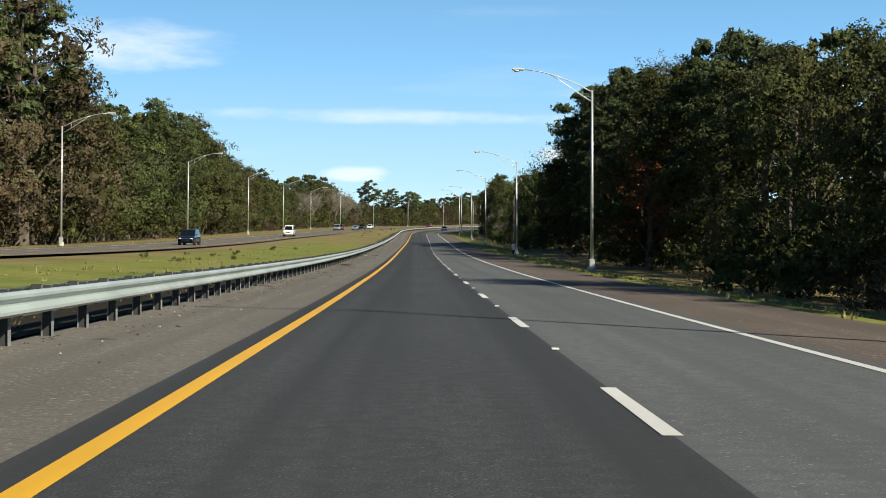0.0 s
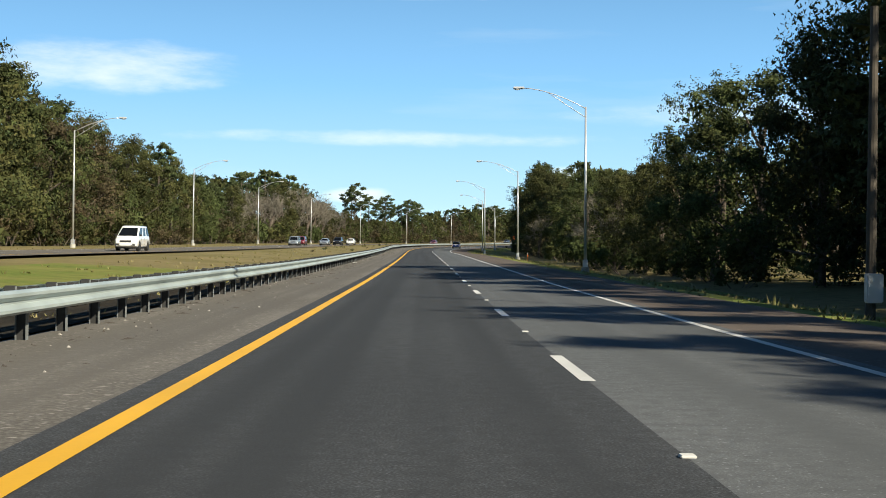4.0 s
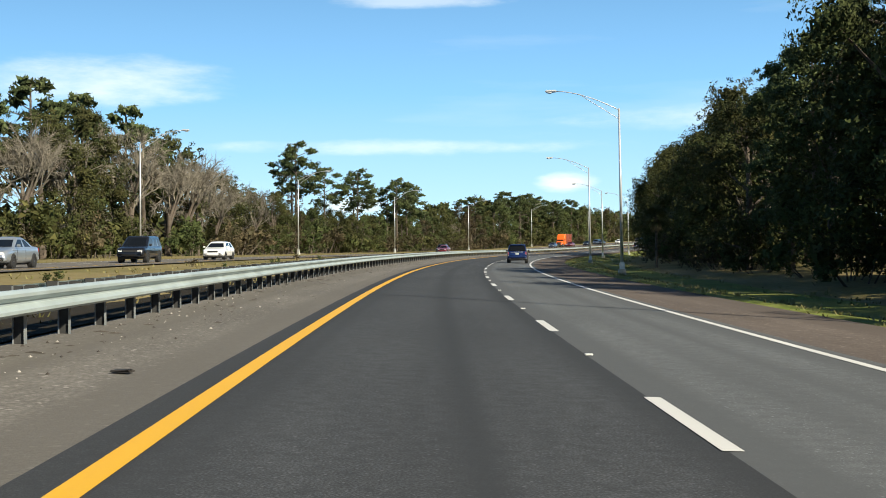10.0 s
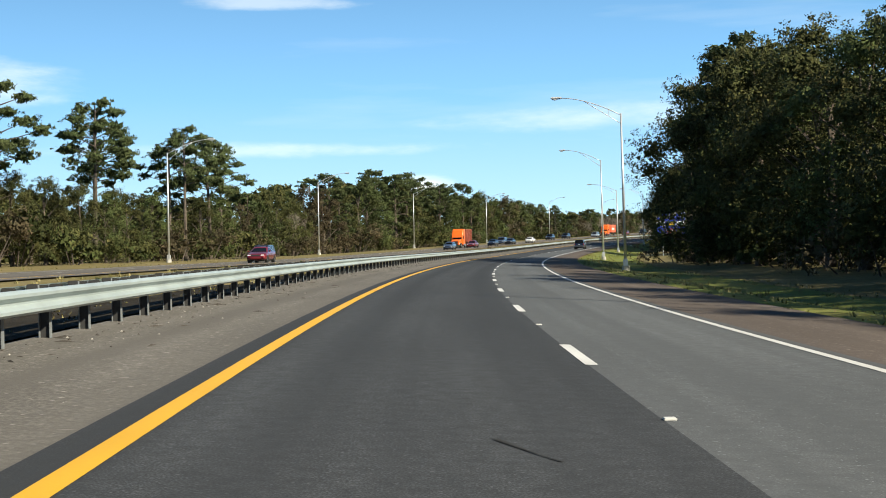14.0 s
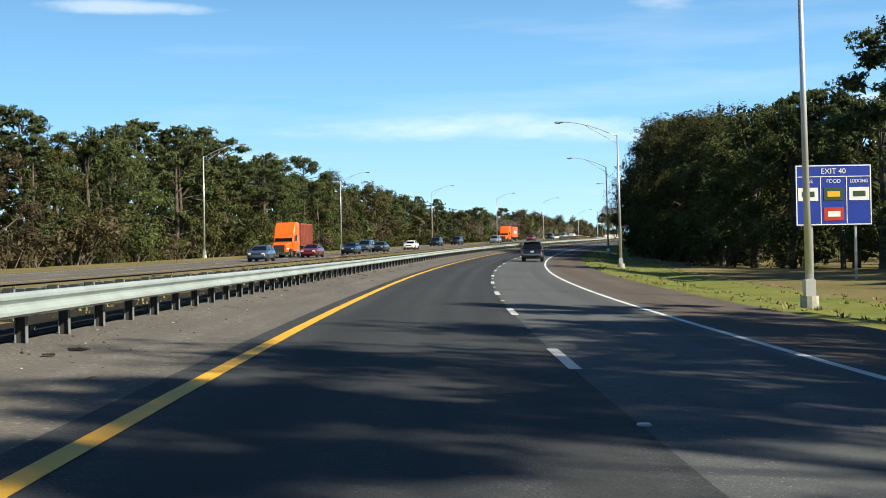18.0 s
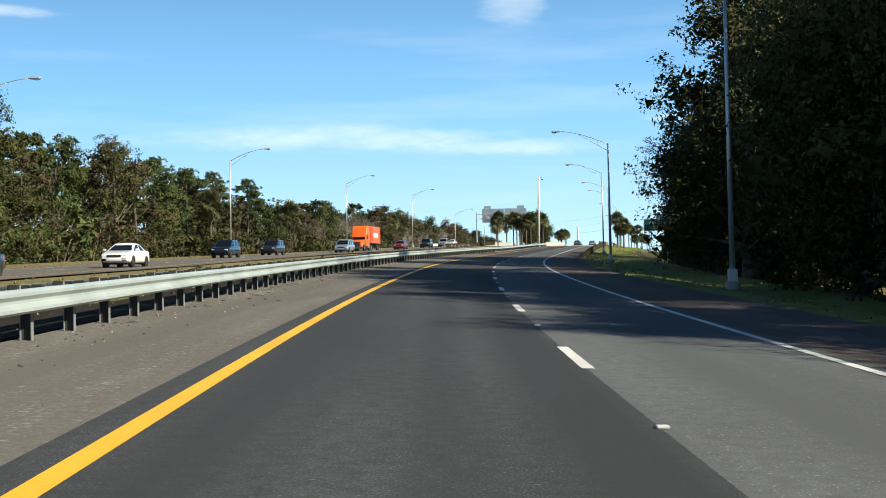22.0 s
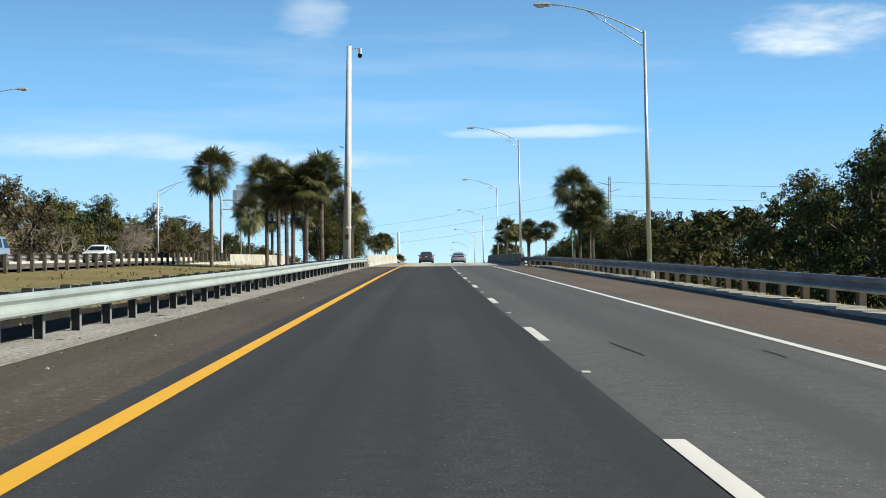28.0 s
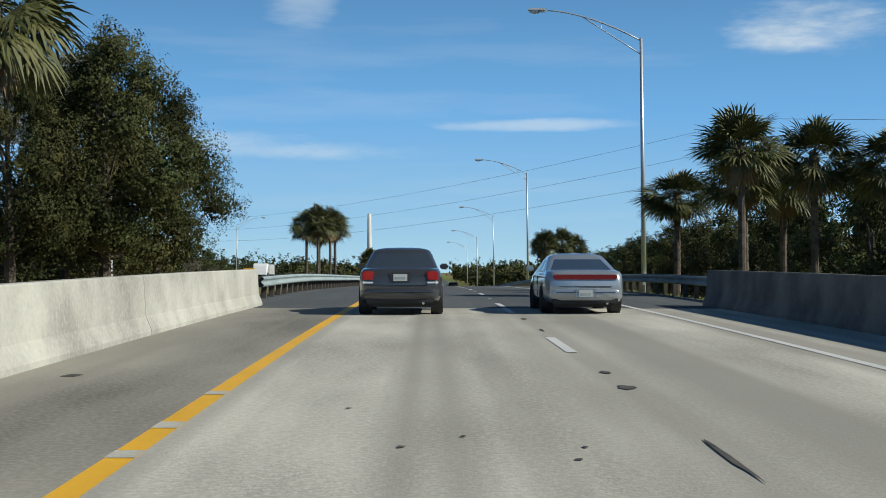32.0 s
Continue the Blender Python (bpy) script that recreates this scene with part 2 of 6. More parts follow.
CONCRETE_WALL = material("concrete_wall", (0.43, 0.42, 0.375), 0.9, vary=0.30, scale=0.7, fine=0.25, fine_scale=16, bump=0.05)
# darker copy of the wall concrete: shade of the sunless parapet face as colour
CONCRETE_SHADED = material("concrete_shaded", (0.17, 0.16, 0.145), 0.9, vary=0.4, scale=0.9, fine=0.2, fine_scale=9, bump=0.2)
PAINT_YELLOW = material("paint_yellow", (0.80, 0.43, 0.014), 0.6, vary=0.15, scale=2.0, fine=0.15, fine_scale=25, uv=True)
PAINT_WHITE = material("paint_white", (0.70, 0.69, 0.66), 0.6, vary=0.18, scale=2.0, fine=0.1, fine_scale=25, uv=True)
GRASS = material("grass_ground", (0.13, 0.112, 0.045), 0.95, vary=0.5, scale=0.12, tint=(0.21, 0.165, 0.085), fine=0.5, fine_scale=3.0, bump=0.6, spec=0.1)
GRASS_GREEN = material("grass_green", (0.105, 0.135, 0.028), 0.95, vary=0.5, scale=0.25, tint=(0.19, 0.175, 0.055), fine=0.5, fine_scale=3.0, bump=0.6, spec=0.1)
GALVANISED = material("galvanised_steel", (0.43, 0.50, 0.50), 0.45, 0.3, vary=0.15, scale=0.8, fine=0.1, fine_scale=6)
# darker copy of the galvanised steel, with the backlit beam's shade in its colour
RAIL_SHADED = material("shaded_rail", (0.24, 0.26, 0.27), 0.6, 0.15, vary=0.3, scale=0.8, fine=0.15, fine_scale=20)
RAIL_POST = material("rail_post_steel", (0.26, 0.28, 0.29), 0.55, 0.3, vary=0.3, scale=2.0)
POST_STEEL = material("post_steel", (0.10, 0.10, 0.10), 0.6, 0.4, vary=0.3, scale=2.0)
POLE_METAL = material("pole_metal", (0.62, 0.63, 0.64), 0.4, 0.6, vary=0.1, scale=0.5)
BARK = material("bark", (0.12, 0.095, 0.075), 0.95, vary=0.4, scale=3.0, bump=0.5, fine_scale=12)
TWIG = material("twig", (0.175, 0.155, 0.125), 0.95, vary=0.2, scale=2.0, random_tint=0.25)
LEAF_OAK = material("leaf_oak", (0.038, 0.050, 0.017), 0.8, spec=0.12, vary=0.35, scale=0.5, tint=(0.066, 0.060, 0.022), random_tint=0.3, island=0.4)
LEAF_GREEN = material("leaf_green", (0.045, 0.064, 0.022), 0.8, spec=0.12, vary=0.3, scale=0.5, tint=(0.072, 0.082, 0.030), random_tint=0.3, island=0.4)
LEAF_PINE = material("leaf_pine", (0.044, 0.062, 0.025), 0.8, spec=0.12, vary=0.3, scale=0.5, tint=(0.066, 0.078, 0.032), random_tint=0.25, island=0.4)
LEAF_BROWN = material("leaf_brown", (0.060, 0.053, 0.030), 0.8, spec=0.12, vary=0.3, scale=0.5, tint=(0.078, 0.058, 0.034), random_tint=0.3, island=0.4)
LEAF_RUST = material("leaf_rust", (0.15, 0.052, 0.020), 0.8, spec=0.12, vary=0.3, scale=0.5, tint=(0.10, 0.05, 0.025), island=0.4)
LEAF_PALM = material("leaf_palm", (0.055, 0.066, 0.020), 0.6, vary=0.3, scale=0.8, tint=(0.10, 0.095, 0.03), random_tint=0.15)
LEAF_DEAD = material("leaf_dead", (0.24, 0.17, 0.09), 0.8, vary=0.2, scale=0.8)
GRAVEL = material("gravel", (0.27, 0.265, 0.25), 0.95, vary=0.35, scale=1.5, fine=0.8, fine_scale=14, bump=0.6, uv=True, spec=0.08)

# ---- alignment of the road: heading and height along it ----
HEAD = [(-200, 1.0), (0, 1.06), (60, 1.18), (120, 1.2), (180, 0.81), (240, 1.06), (300, 1.17), (330, 0.89), (360, 0.09), (390, -1.16),
        (420, -2.85), (450, -4.59), (480, -6.39), (520, -8.66), (560, -10.57), (620, -13.97), (680, -17.36), (740, -20.66), (770, -21.92), (800, -24.08),
        (830, -25.75), (860, -26.93), (890, -27.62), (920, -27.95), (970, -28.24), (1040, -28.61), (3000, -28.61)]
ZED = [(-200, 2.0), (-60, 0.3), (0, -1.25), (30, -1.96), (60, -2.58), (90, -3.09), (120, -3.49), (150, -3.77), (180, -3.94), (240, -4.06), (330, -4.14),
       (560, -4.05), (590, -4.02), (620, -3.93), (650, -3.74), (680, -3.44), (710, -3.05), (740, -2.61), (770, -2.14), (800, -1.66), (830, -1.2), (860, -0.71),
       (890, -0.17), (920, 0.43), (950, 1.04), (980, 1.64), (1010, 2.17), (1025, 2.41), (1045, 2.66), (1075, 2.8), (1120, 2.4), (1200, 0.6), (1280, -1.4),
       (1360, -2.6), (3000, -3.2)]
BANK = [(-200, 0), (300, 0), (345, 1.8), (430, 1.9), (480, 2.2), (540, 1.95), (860, 1.95), (885, 1.3), (905, 0.5), (935, 0.1), (3000, 0.2)]
S0, STEP = -200.0, 2.0
ST = np.arange(S0, 3000.0, STEP)
HD = np.radians(np.interp(ST, *zip(*HEAD)))
mid = (HD[1:] + HD[:-1]) / 2
CX = np.concatenate([[0], np.cumsum(-np.sin(mid) * STEP)])
CY = np.concatenate([[0], np.cumsum(np.cos(mid) * STEP)])
CX += 0.04 - np.interp(0, ST, CX)
CY += 0.0 - np.interp(0, ST, CY)
kern = np.ones(9) / 9
ZR = np.convolve(np.pad(np.interp(ST, *zip(*ZED)), 4, mode="edge"), kern, mode="valid")
BK = np.tan(np.radians(np.interp(ST, *zip(*BANK))))
NATURAL = [(-200, -4.0), (100, -4.4), (600, -4.4), (900, -5.0), (1100, -4.6), (3000, -4.0)]
ZN = np.interp(ST, *zip(*NATURAL))
BRIDGE_A, BRIDGE_B = 993.0, 1057.0


def along(s):
    """x, y, heading, road height and bank at s metres along the road."""
    return (np.interp(s, ST, CX), np.interp(s, ST, CY), np.interp(s, ST, HD), np.interp(s, ST, ZR), np.interp(s, ST, BK))


# the opposing roadway: how far it swings from its usual offset, and its rise over this one
SWING = [(-200, -4.5), (210, -4.5), (330, 0), (780, 0), (860, -2.5), (1000, -2.5), (3000, -2.0)]
RISE = [(-200, 0.6), (420, 0.55), (620, 0.3), (780, 0.3), (840, 0.5), (3000, 0.5)]


def swing(s):
    return float(np.interp(s, *zip(*SWING)))


def rise(s):
    return float(np.interp(s, *zip(*RISE)))


def road_z(s, lat):
    z, bk = np.interp(s, ST, ZR), np.interp(s, ST, BK)
    return z - bk * np.clip(lat, -6, 9) if -9 < lat < 12 else z + rise(s)


def ground_z(s, lat):
    z, bk, zn = np.interp(s, ST, ZR), np.interp(s, ST, BK), np.interp(s, ST, ZN)
    w, up = swing(s), rise(s)
    near = np.interp(lat, [-36, -28.8 + w, -28.2 + w, -17.4 + w, -16.8 + w, -11 + w / 2, -6.5, -5.4, 8.3, 9.2, 11, 14, 17],
                     [up + 0.1, up - 0.05, up - 0.12, up - 0.12, up - 0.05, up * 0.4, -0.02, -0.12, -0.12, -0.06, -0.3, -0.8, -0.9])
    near += z - bk * np.clip(lat, -6, 9) * (-14 < lat < 14)
    far = zn + (0.9 if lat < 0 else 0.1)
    k = np.clip((lat - 15) / 14, 0, 1) if lat > 0 else np.clip((-34 - lat) / 14, 0, 1)
    k = k * k * (3 - 2 * k)
    g = near * (1 - k) + far * k
    span = np.clip(min((s - BRIDGE_A) / 12, (BRIDGE_B - s) / 12), 0, 1)
    return g * (1 - span) + (zn - 1.0) * span


def at(s, lat, up=0.0):
    """A point beside the road; up is measured from the ground there."""
    x, y, h = along(s)[:3]
    return Vector((x + math.cos(h) * lat, y + math.sin(h) * lat, ground_z(s, lat) + up))


def on_road(s, lat, up=0.0):
    x, y, h = along(s)[:3]
    return Vector((x + math.cos(h) * lat, y + math.sin(h) * lat, road_z(s, lat) + up))


def facing(s, lat, up=0.0, turn=0.0, road=False):
    """A pose beside the road whose y axis points along it."""
    p = on_road(s, lat, up) if road else at(s, lat, up)
    return Matrix.Translation(p) @ Matrix.Rotation(along(s)[2] + radians(turn), 4, "Z")


# ---- mesh helpers ----
def mesh_of(name, verts, faces, mats, uv=None, index=None, smooth=False):
    me = bpy.data.meshes.new(name)
    me.from_pydata([tuple(v) for v in verts], [], faces)
    for m in (mats if isinstance(mats, (list, tuple)) else [mats]):
        me.materials.append(m)
    if uv is not None:
        layer = me.uv_layers.new(name="UVMap")
        for lp in me.loops:
            layer.data[lp.index].uv = uv[lp.vertex_index]
    if index is not None:
        me.polygons.foreach_set("material_index", index)
    if smooth:
        me.polygons.foreach_set("use_smooth", [True] * len(me.polygons))
    me.update()
    return me


def thing(name, label, category, group="", m=None):
    ob = new(name)
    ob.empty_display_size = 0.3
    if m is not None:
        ob.matrix_world = m
    return tagged(ob, label, category, group)


def part(name, bm, mat, parent, label="", smooth=False):
    """Link a bmesh (or a mesh) as one object under a thing or a part."""
    if isinstance(bm, bmesh.types.BMesh):
        me = bpy.data.meshes.new(name)
        bm.normal_update()
        bm.to_mesh(me)
        bm.free()
        if smooth:
            me.polygons.foreach_set("use_smooth", [True] * len(me.polygons))
    else:
        me = bm
    if mat is not None and not me.materials:
        me.materials.append(mat)
    ob = new(name, me)
    ob.parent = parent
    return tagged(ob, label) if label else ob


def box(size, centre=(0, 0, 0), bevel=0.0, bm=None, rot=None):
    bm = bm or bmesh.new()
    made = bmesh.ops.create_cube(bm, size=1.0)["verts"]
    m = Matrix.Translation(centre) @ (rot or Matrix()) @ Matrix.Diagonal((*size, 1))
    bmesh.ops.transform(bm, matrix=m, verts=made)
    if bevel:
        edges = list({e for v in made for e in v.link_edges})
        bmesh.ops.bevel(bm, geom=edges, offset=bevel, segments=2, affect="EDGES")
    return bm


def bent_tube(points, r1, r2=None, sides=8):
    """One unbroken round bar through the points, tapering from r1 to r2."""
    pts = [Vector(p) for p in points]
    bm = bmesh.new()
    rows = []
    for i, p in enumerate(pts):
        d = (pts[min(i + 1, len(pts) - 1)] - pts[max(i - 1, 0)]).normalized()
        u = d.cross(Vector((0.13, 0.97, 0.21))).normalized()
        w = d.cross(u)
        r = r1 + ((r2 or r1) - r1) * i / (len(pts) - 1)
        rows.append([bm.verts.new(p + (u * math.cos(2 * math.pi * j / sides) + w * math.sin(2 * math.pi * j / sides)) * r) for j in range(sides)])
    for a, b in zip(rows, rows[1:]):
        for j in range(sides):
            k = (j + 1) % sides
            bm.faces.new((a[j], a[k], b[k], b[j]))
    bm.faces.new(rows[0][::-1])
    bm.faces.new(rows[-1])
    bmesh.ops.recalc_face_normals(bm, faces=bm.faces)
    return bm


def tube(a, b, r1, r2=None, sides=10, bm=None, caps=True):
    bm = bm or bmesh.new()
    a, b = Vector(a), Vector(b)
    d = b - a
    made = bmesh.ops.create_cone(bm, cap_ends=caps, segments=sides, radius1=r1, radius2=r1 if r2 is None else r2, depth=d.length)["verts"]
    m = Matrix.Translation((a + b) / 2) @ d.to_track_quat("Z", "Y").to_matrix().to_4x4()
    bmesh.ops.transform(bm, matrix=m, verts=made)
    return bm


def strip(name, s0, s1, lats, mat, lift=0.0, label="", category="road", step=4.0, height=None):
    """A ribbon that follows the road between the given offsets."""
    n = max(1, int(round((s1 - s0) / step)))
    ss = np.linspace(s0, s1, n + 1)
    verts, uv, faces = [], [], []
    for s in ss:
        for lat in lats:
            p = on_road(s, lat, lift) if height is None else at(s, lat, 0)
            verts.append(p)
            uv.append((lat, s))
    k = len(lats)
    for i in range(n):
        for j in range(k - 1):
            a = i * k + j
            faces.append((a, a + 1, a + k + 1, a + k))
    return new(name, mesh_of(name, verts, faces, mat, uv))


def sweep(ss, profile, base, closed=True):
    """Verts and faces of a (lat, up) profile swept along the road stations ss."""
    verts, faces = [], []
    k = len(profile)
    for s in ss:
        for lat, up in profile:
            verts.append(base(s, lat, up))
    for i in range(len(ss) - 1):
        for j in range(k if closed else k - 1):
            a, b = i * k + j, i * k + (j + 1) % k
            faces.append((a, b, b + k, a + k))
    if closed:
        faces += [tuple(reversed(range(k))), tuple(range((len(ss) - 1) * k, len(ss) * k))]
    return verts, faces


# ---- ground, roads and markings ----
lat_lines = [-900, -500, -300, -200, -140, -100, -75, -60, -52, -46, -42, -38, -35, -32, -29, -28, -26, -17, -15, -14.4, -12, -10, -8, -6.5, -5.4, -4.8, 1.6,
             7.8, 8.35, 9.2, 10, 11, 12.5, 14, 15.5, 17, 19, 21, 24, 27, 32, 40, 60, 100, 160, 260, 420, 640]
gs = np.concatenate([np.arange(-200, 1300, 6.0), np.arange(1300, 2990, 40.0)])
gv, gf, gi = [], [], []
for s in gs:
    for lat in lat_lines:
        v = at(s, lat)
        v.z += (noise.noise((v.x * 0.15, v.y * 0.15, 0)) * 0.12 if lat < -36 or -13.5 < lat < -7 or lat > 9.5 else 0)
        gv.append(v)
kk = len(lat_lines)
for i in range(len(gs) - 1):
    for j in range(kk - 1):
        a = i * kk + j
        gf.append((a, a + 1, a + kk + 1, a + kk))
        lat = (lat_lines[j] + lat_lines[j + 1]) / 2
        gi.append(1 if gs[i] < 190 and -16.5 < lat < -6 or 8.3 < lat < 15 or lat < -300 or lat > 260 else 0)
tagged(new("ground", mesh_of("ground", gv, gf, [GRASS, GRASS_GREEN], index=gi, smooth=True)), "dry winter grass verge and median ground", "ground", kind="structure")

YELLOW, LANE, EDGE = -2.05, 1.77, 5.05
R0, R1 = -120.0, 1900.0
NEWER = 852.0
for name, s0, s1, lats, mat, label in (
        ("shoulder_median", R0, NEWER, (-5.45, -4.2, -2.45), ASPHALT_SHOULDER, "brownish worn asphalt median shoulder"),
        ("road_left_lane", R0, NEWER, (-2.45, -0.3, LANE), ASPHALT_DARK, "dark asphalt passing lane"),
        ("road_right_lane", R0, NEWER, (LANE, 3.3, 5.35), ASPHALT_GREY, "lighter grey asphalt travel lane"),
        ("shoulder_outer", R0, NEWER, (5.35, 7.0, 8.3), ASPHALT_RED, "reddish asphalt outer shoulder"),
        ("shoulder_median_climb", NEWER, BRIDGE_A, (-5.45, -4.2, -2.45), NEWER_SHOULDER, "dark brownish asphalt median shoulder before the bridge"),
        ("road_left_lane_climb", NEWER, BRIDGE_A, (-2.45, -0.3, LANE), NEWER_DARK, "newer dark asphalt passing lane before the bridge"),
        ("road_right_lane_climb", NEWER, BRIDGE_A, (LANE, 3.3, 5.35), NEWER_GREY, "newer dark grey asphalt travel lane before the bridge"),
        ("shoulder_outer_climb", NEWER, BRIDGE_A, (5.35, 7.0, 8.3), ASPHALT_RED, "reddish asphalt outer shoulder before the bridge"),
        ("road_bridge_deck", BRIDGE_A, BRIDGE_B, (-5.6, -2, 1.6, 5, 8.6), CONCRETE, "pale worn concrete bridge deck"),
        ("road_after_bridge", BRIDGE_B, R1, (-5.45, -2, 1.6, 5, 8.3), ASPHALT_GREY, "grey asphalt road past the bridge"),
        ):
    tagged(strip(name, s0, s1, lats, mat), label, "road", kind="structure")


def paint(name, s0, s1, lat, w, mat, label):
    return tagged(strip(name, s0, s1, (lat - w / 2, lat + w / 2), mat, 0.006), label, "road marking", kind="structure")


paint("yellow_edge_line", R0, R1, YELLOW, 0.19, PAINT_YELLOW, "solid yellow painted line beside the median shoulder")
paint("white_edge_line", R0, R1, EDGE, 0.15, PAINT_WHITE, "solid white painted line beside the outer shoulder")


def opposing(name, lats, mat, lift, label, category):
    n = 260
    ss = np.linspace(R0, 1440, n + 1)
    verts, uv, faces = [], [], []
    for q in ss:
        for lat in lats:
            verts.append(on_road(q, lat + swing(q), lift))
            uv.append((lat, q))
    k = len(lats)
    for i in range(n):
        for j in range(k - 1):
            a = i * k + j
            faces.append((a, a + 1, a + k + 1, a + k))
    tagged(new(name, mesh_of(name, verts, faces, mat, uv)), label, category, kind="structure")


opposing("road_opposing", (-28.5, -25, -21, -17), ASPHALT_SHOULDER, 0.0, "sunlit grey asphalt opposing roadway", "road")
opposing("opposing_white_line", (-26.6, -26.45), PAINT_WHITE, 0.006, "solid white edge line of the opposing roadway", "road marking")
opposing("opposing_yellow_line", (-18.75, -18.6), PAINT_YELLOW, 0.006, "solid yellow edge line of the opposing roadway", "road marking")


def mark(name, s0, s1, lat, w, mat, label, lift=0.006, parts=1):
    ob = strip(name, s0, s1, (lat - w / 2, lat + w / 2), mat, lift, step=(s1 - s0) / parts)
    return tagged(ob, label, "road marking", kind="structure")


# litter along the rail's foot, with the rail's shadow painted into its dark colour
tagged(strip("litter_strip", R0, 984.0, (-7.5, -6.4, -5.47), LITTER_SHADED, 0.02), "leaf litter and weeds under the median guard rail, darkened with the rail's shade", "ground", kind="structure")
tagged(strip("deck_grime", BRIDGE_A + 0.1, BRIDGE_B - 0.1, (-4.48, -3.4, -2.15), CONCRETE_GRIME, 0.004), "dark grimy edge of the concrete bridge deck", "road", kind="structure")
tagged(strip("gravel_strip", 884.0, BRIDGE_A - 1.0, (-5.5, -5.0, -4.35), GRAVEL, 0.008), "pale gravel strip at the foot of the guard rail", "ground", kind="structure")


# broken lane line: ten feet of paint in every forty, with a reflector between
DASH_LAT = [(0, 1.76), (300, 1.78), (430, 1.85), (480, 1.80), (785, 1.78), (812, 1.92), (860, 1.82), (880, 1.80), (905, 1.85), (955, 1.86), (985, 1.86), (1000, 1.80), (3000, 1.78)]
DASH_SLIP = [(0, 0.2), (110, 0.1), (270, 0.6), (430, 0.45), (655, 0.95), (792, 0.95), (812, 0.25), (880, 0.5), (905, 0.25), (942, 0.3), (975, 0.6), (1300, 0.7)]
reflector_mesh = None
for i in range(-6, 118):
    s = 8.535 + 12.1912 * i
    s += float(np.interp(s, *zip(*DASH_SLIP)))
    if BRIDGE_A - 3 < s < BRIDGE_B:
        continue
    lane = float(np.interp(s, *zip(*DASH_LAT)))
    mark("lane_dash", s, s + 3.05, lane, 0.15, PAINT_WHITE, "white painted lane dash")
    if s < 1200:
        if reflector_mesh:
            r = new("road_reflector", reflector_mesh)
        else:
            bm = box((0.10, 0.10, 0.022), (0, 0, 0.009), 0.006)
            reflector_mesh = bpy.data.meshes.new("road_reflector")
            bm.to_mesh(reflector_mesh)
            bm.free()
            reflector_mesh.materials.append(PAINT_WHITE)
            r = new("road_reflector", reflector_mesh)
        r.matrix_world = facing(s + 7.6, lane, 0.0, road=True)
        tagged(r, "raised white pavement reflector on the lane line", "road reflector", "pavement reflectors")
for s in (993.4, 1005.6, 1017.8, 1042.0, 1054.0):
    mark("lane_dash", s, s + 3.05, LANE, 0.15, PAINT_WHITE, "scuffed white lane dash on the bridge deck")
for i in range(-8, 112):
    s = 3.0 + 12.19 * i
    ob = strip("lane_dash", s, s + 3.05, (-22.72 + swing(s), -22.57 + swing(s)), PAINT_WHITE, 0.006)
    tagged(ob, "white painted lane dash of the opposing roadway", "road marking", kind="structure")

# ---- trees ----
def leaf_cloud(rng, lumps, per, size, verts, faces, slim=0.40, seen=None, core=0.46):
    """Small pointed leaves over the shells of the lumps, and broader ones inside that close the view."""
    for (c, r) in lumps:
        n = int(per)
        # the heart of the lump: broad inner leaves turned every way
        nc = max(40, n // 9)
        pc = rng.normal(size=(nc, 3))
        pc = np.array(c) + pc / np.linalg.norm(pc, axis=1)[:, None] * rng.uniform(0.1, core + 0.12, nc)[:, None] * np.array(r)
        ac, bc = rng.normal(size=(2, nc, 3))
        ac /= np.linalg.norm(ac, axis=1)[:, None]
        bc /= np.linalg.norm(bc, axis=1)[:, None]
        wc = (max(size * 2.2, min(r) * 0.17) * rng.uniform(0.7, 1.3, nc))[:, None]
        o = len(verts)
        verts += [tuple(v) for v in np.stack([pc - bc * wc * 0.5, pc + bc * wc * 0.5, pc + ac * wc], 1).reshape(-1, 3)]
        faces += [(o + 3 * i, o + 3 * i + 1, o + 3 * i + 2) for i in range(nc)]
        if seen is not None:
            n = int(per * (1.0 if c[0] * seen[0] + c[1] * seen[1] > -0.6 else 0.35))
        # sprays: small bunches of leaves gathered round points on the lump
        m = max(8, n // 22)
        d0 = rng.normal(size=(m, 3))
        if seen is not None:
            d0 += np.array((*seen, 0.15)) * 0.35
        d0 /= np.linalg.norm(d0, axis=1)[:, None]
        k = rng.uniform(0.34, 1.0, m)[:, None]
        pick = rng.integers(0, m, n)
        d = d0[pick]
        p = np.array(c) + d * np.array(r) * k[pick] + np.clip(rng.normal(size=(n, 3)), -1.25, 1.25) * np.array(r) * (0.15 - 0.06 * k[pick])
        # leaves lie roughly along the skin of the lump, as sprays do that reach for light
        nr = d + rng.normal(size=(n, 3)) * 0.42
        nr /= np.linalg.norm(nr, axis=1)[:, None]
        a = np.cross(nr, rng.normal(size=(n, 3)))
        a /= np.linalg.norm(a, axis=1)[:, None] + 1e-6
        b = np.cross(nr, a)
        ln = (size * rng.uniform(0.55, 1.35, n))[:, None]
        o = len(verts)
        q = np.stack([p - b * ln * slim, p + b * ln * slim, p + a * ln], 1).reshape(-1, 3)
        verts += [tuple(v) for v in q]
        faces += [(o + 3 * i, o + 3 * i + 1, o + 3 * i + 2) for i in range(n)]


# the side that a tree at the wood edge turns to the light and the road
ROAD_SIDE = (-0.6, -0.8)


def limb(bm, a, b, r1, r2, sides=5):
    tube(a, b, r1, r2, sides, bm, caps=False)


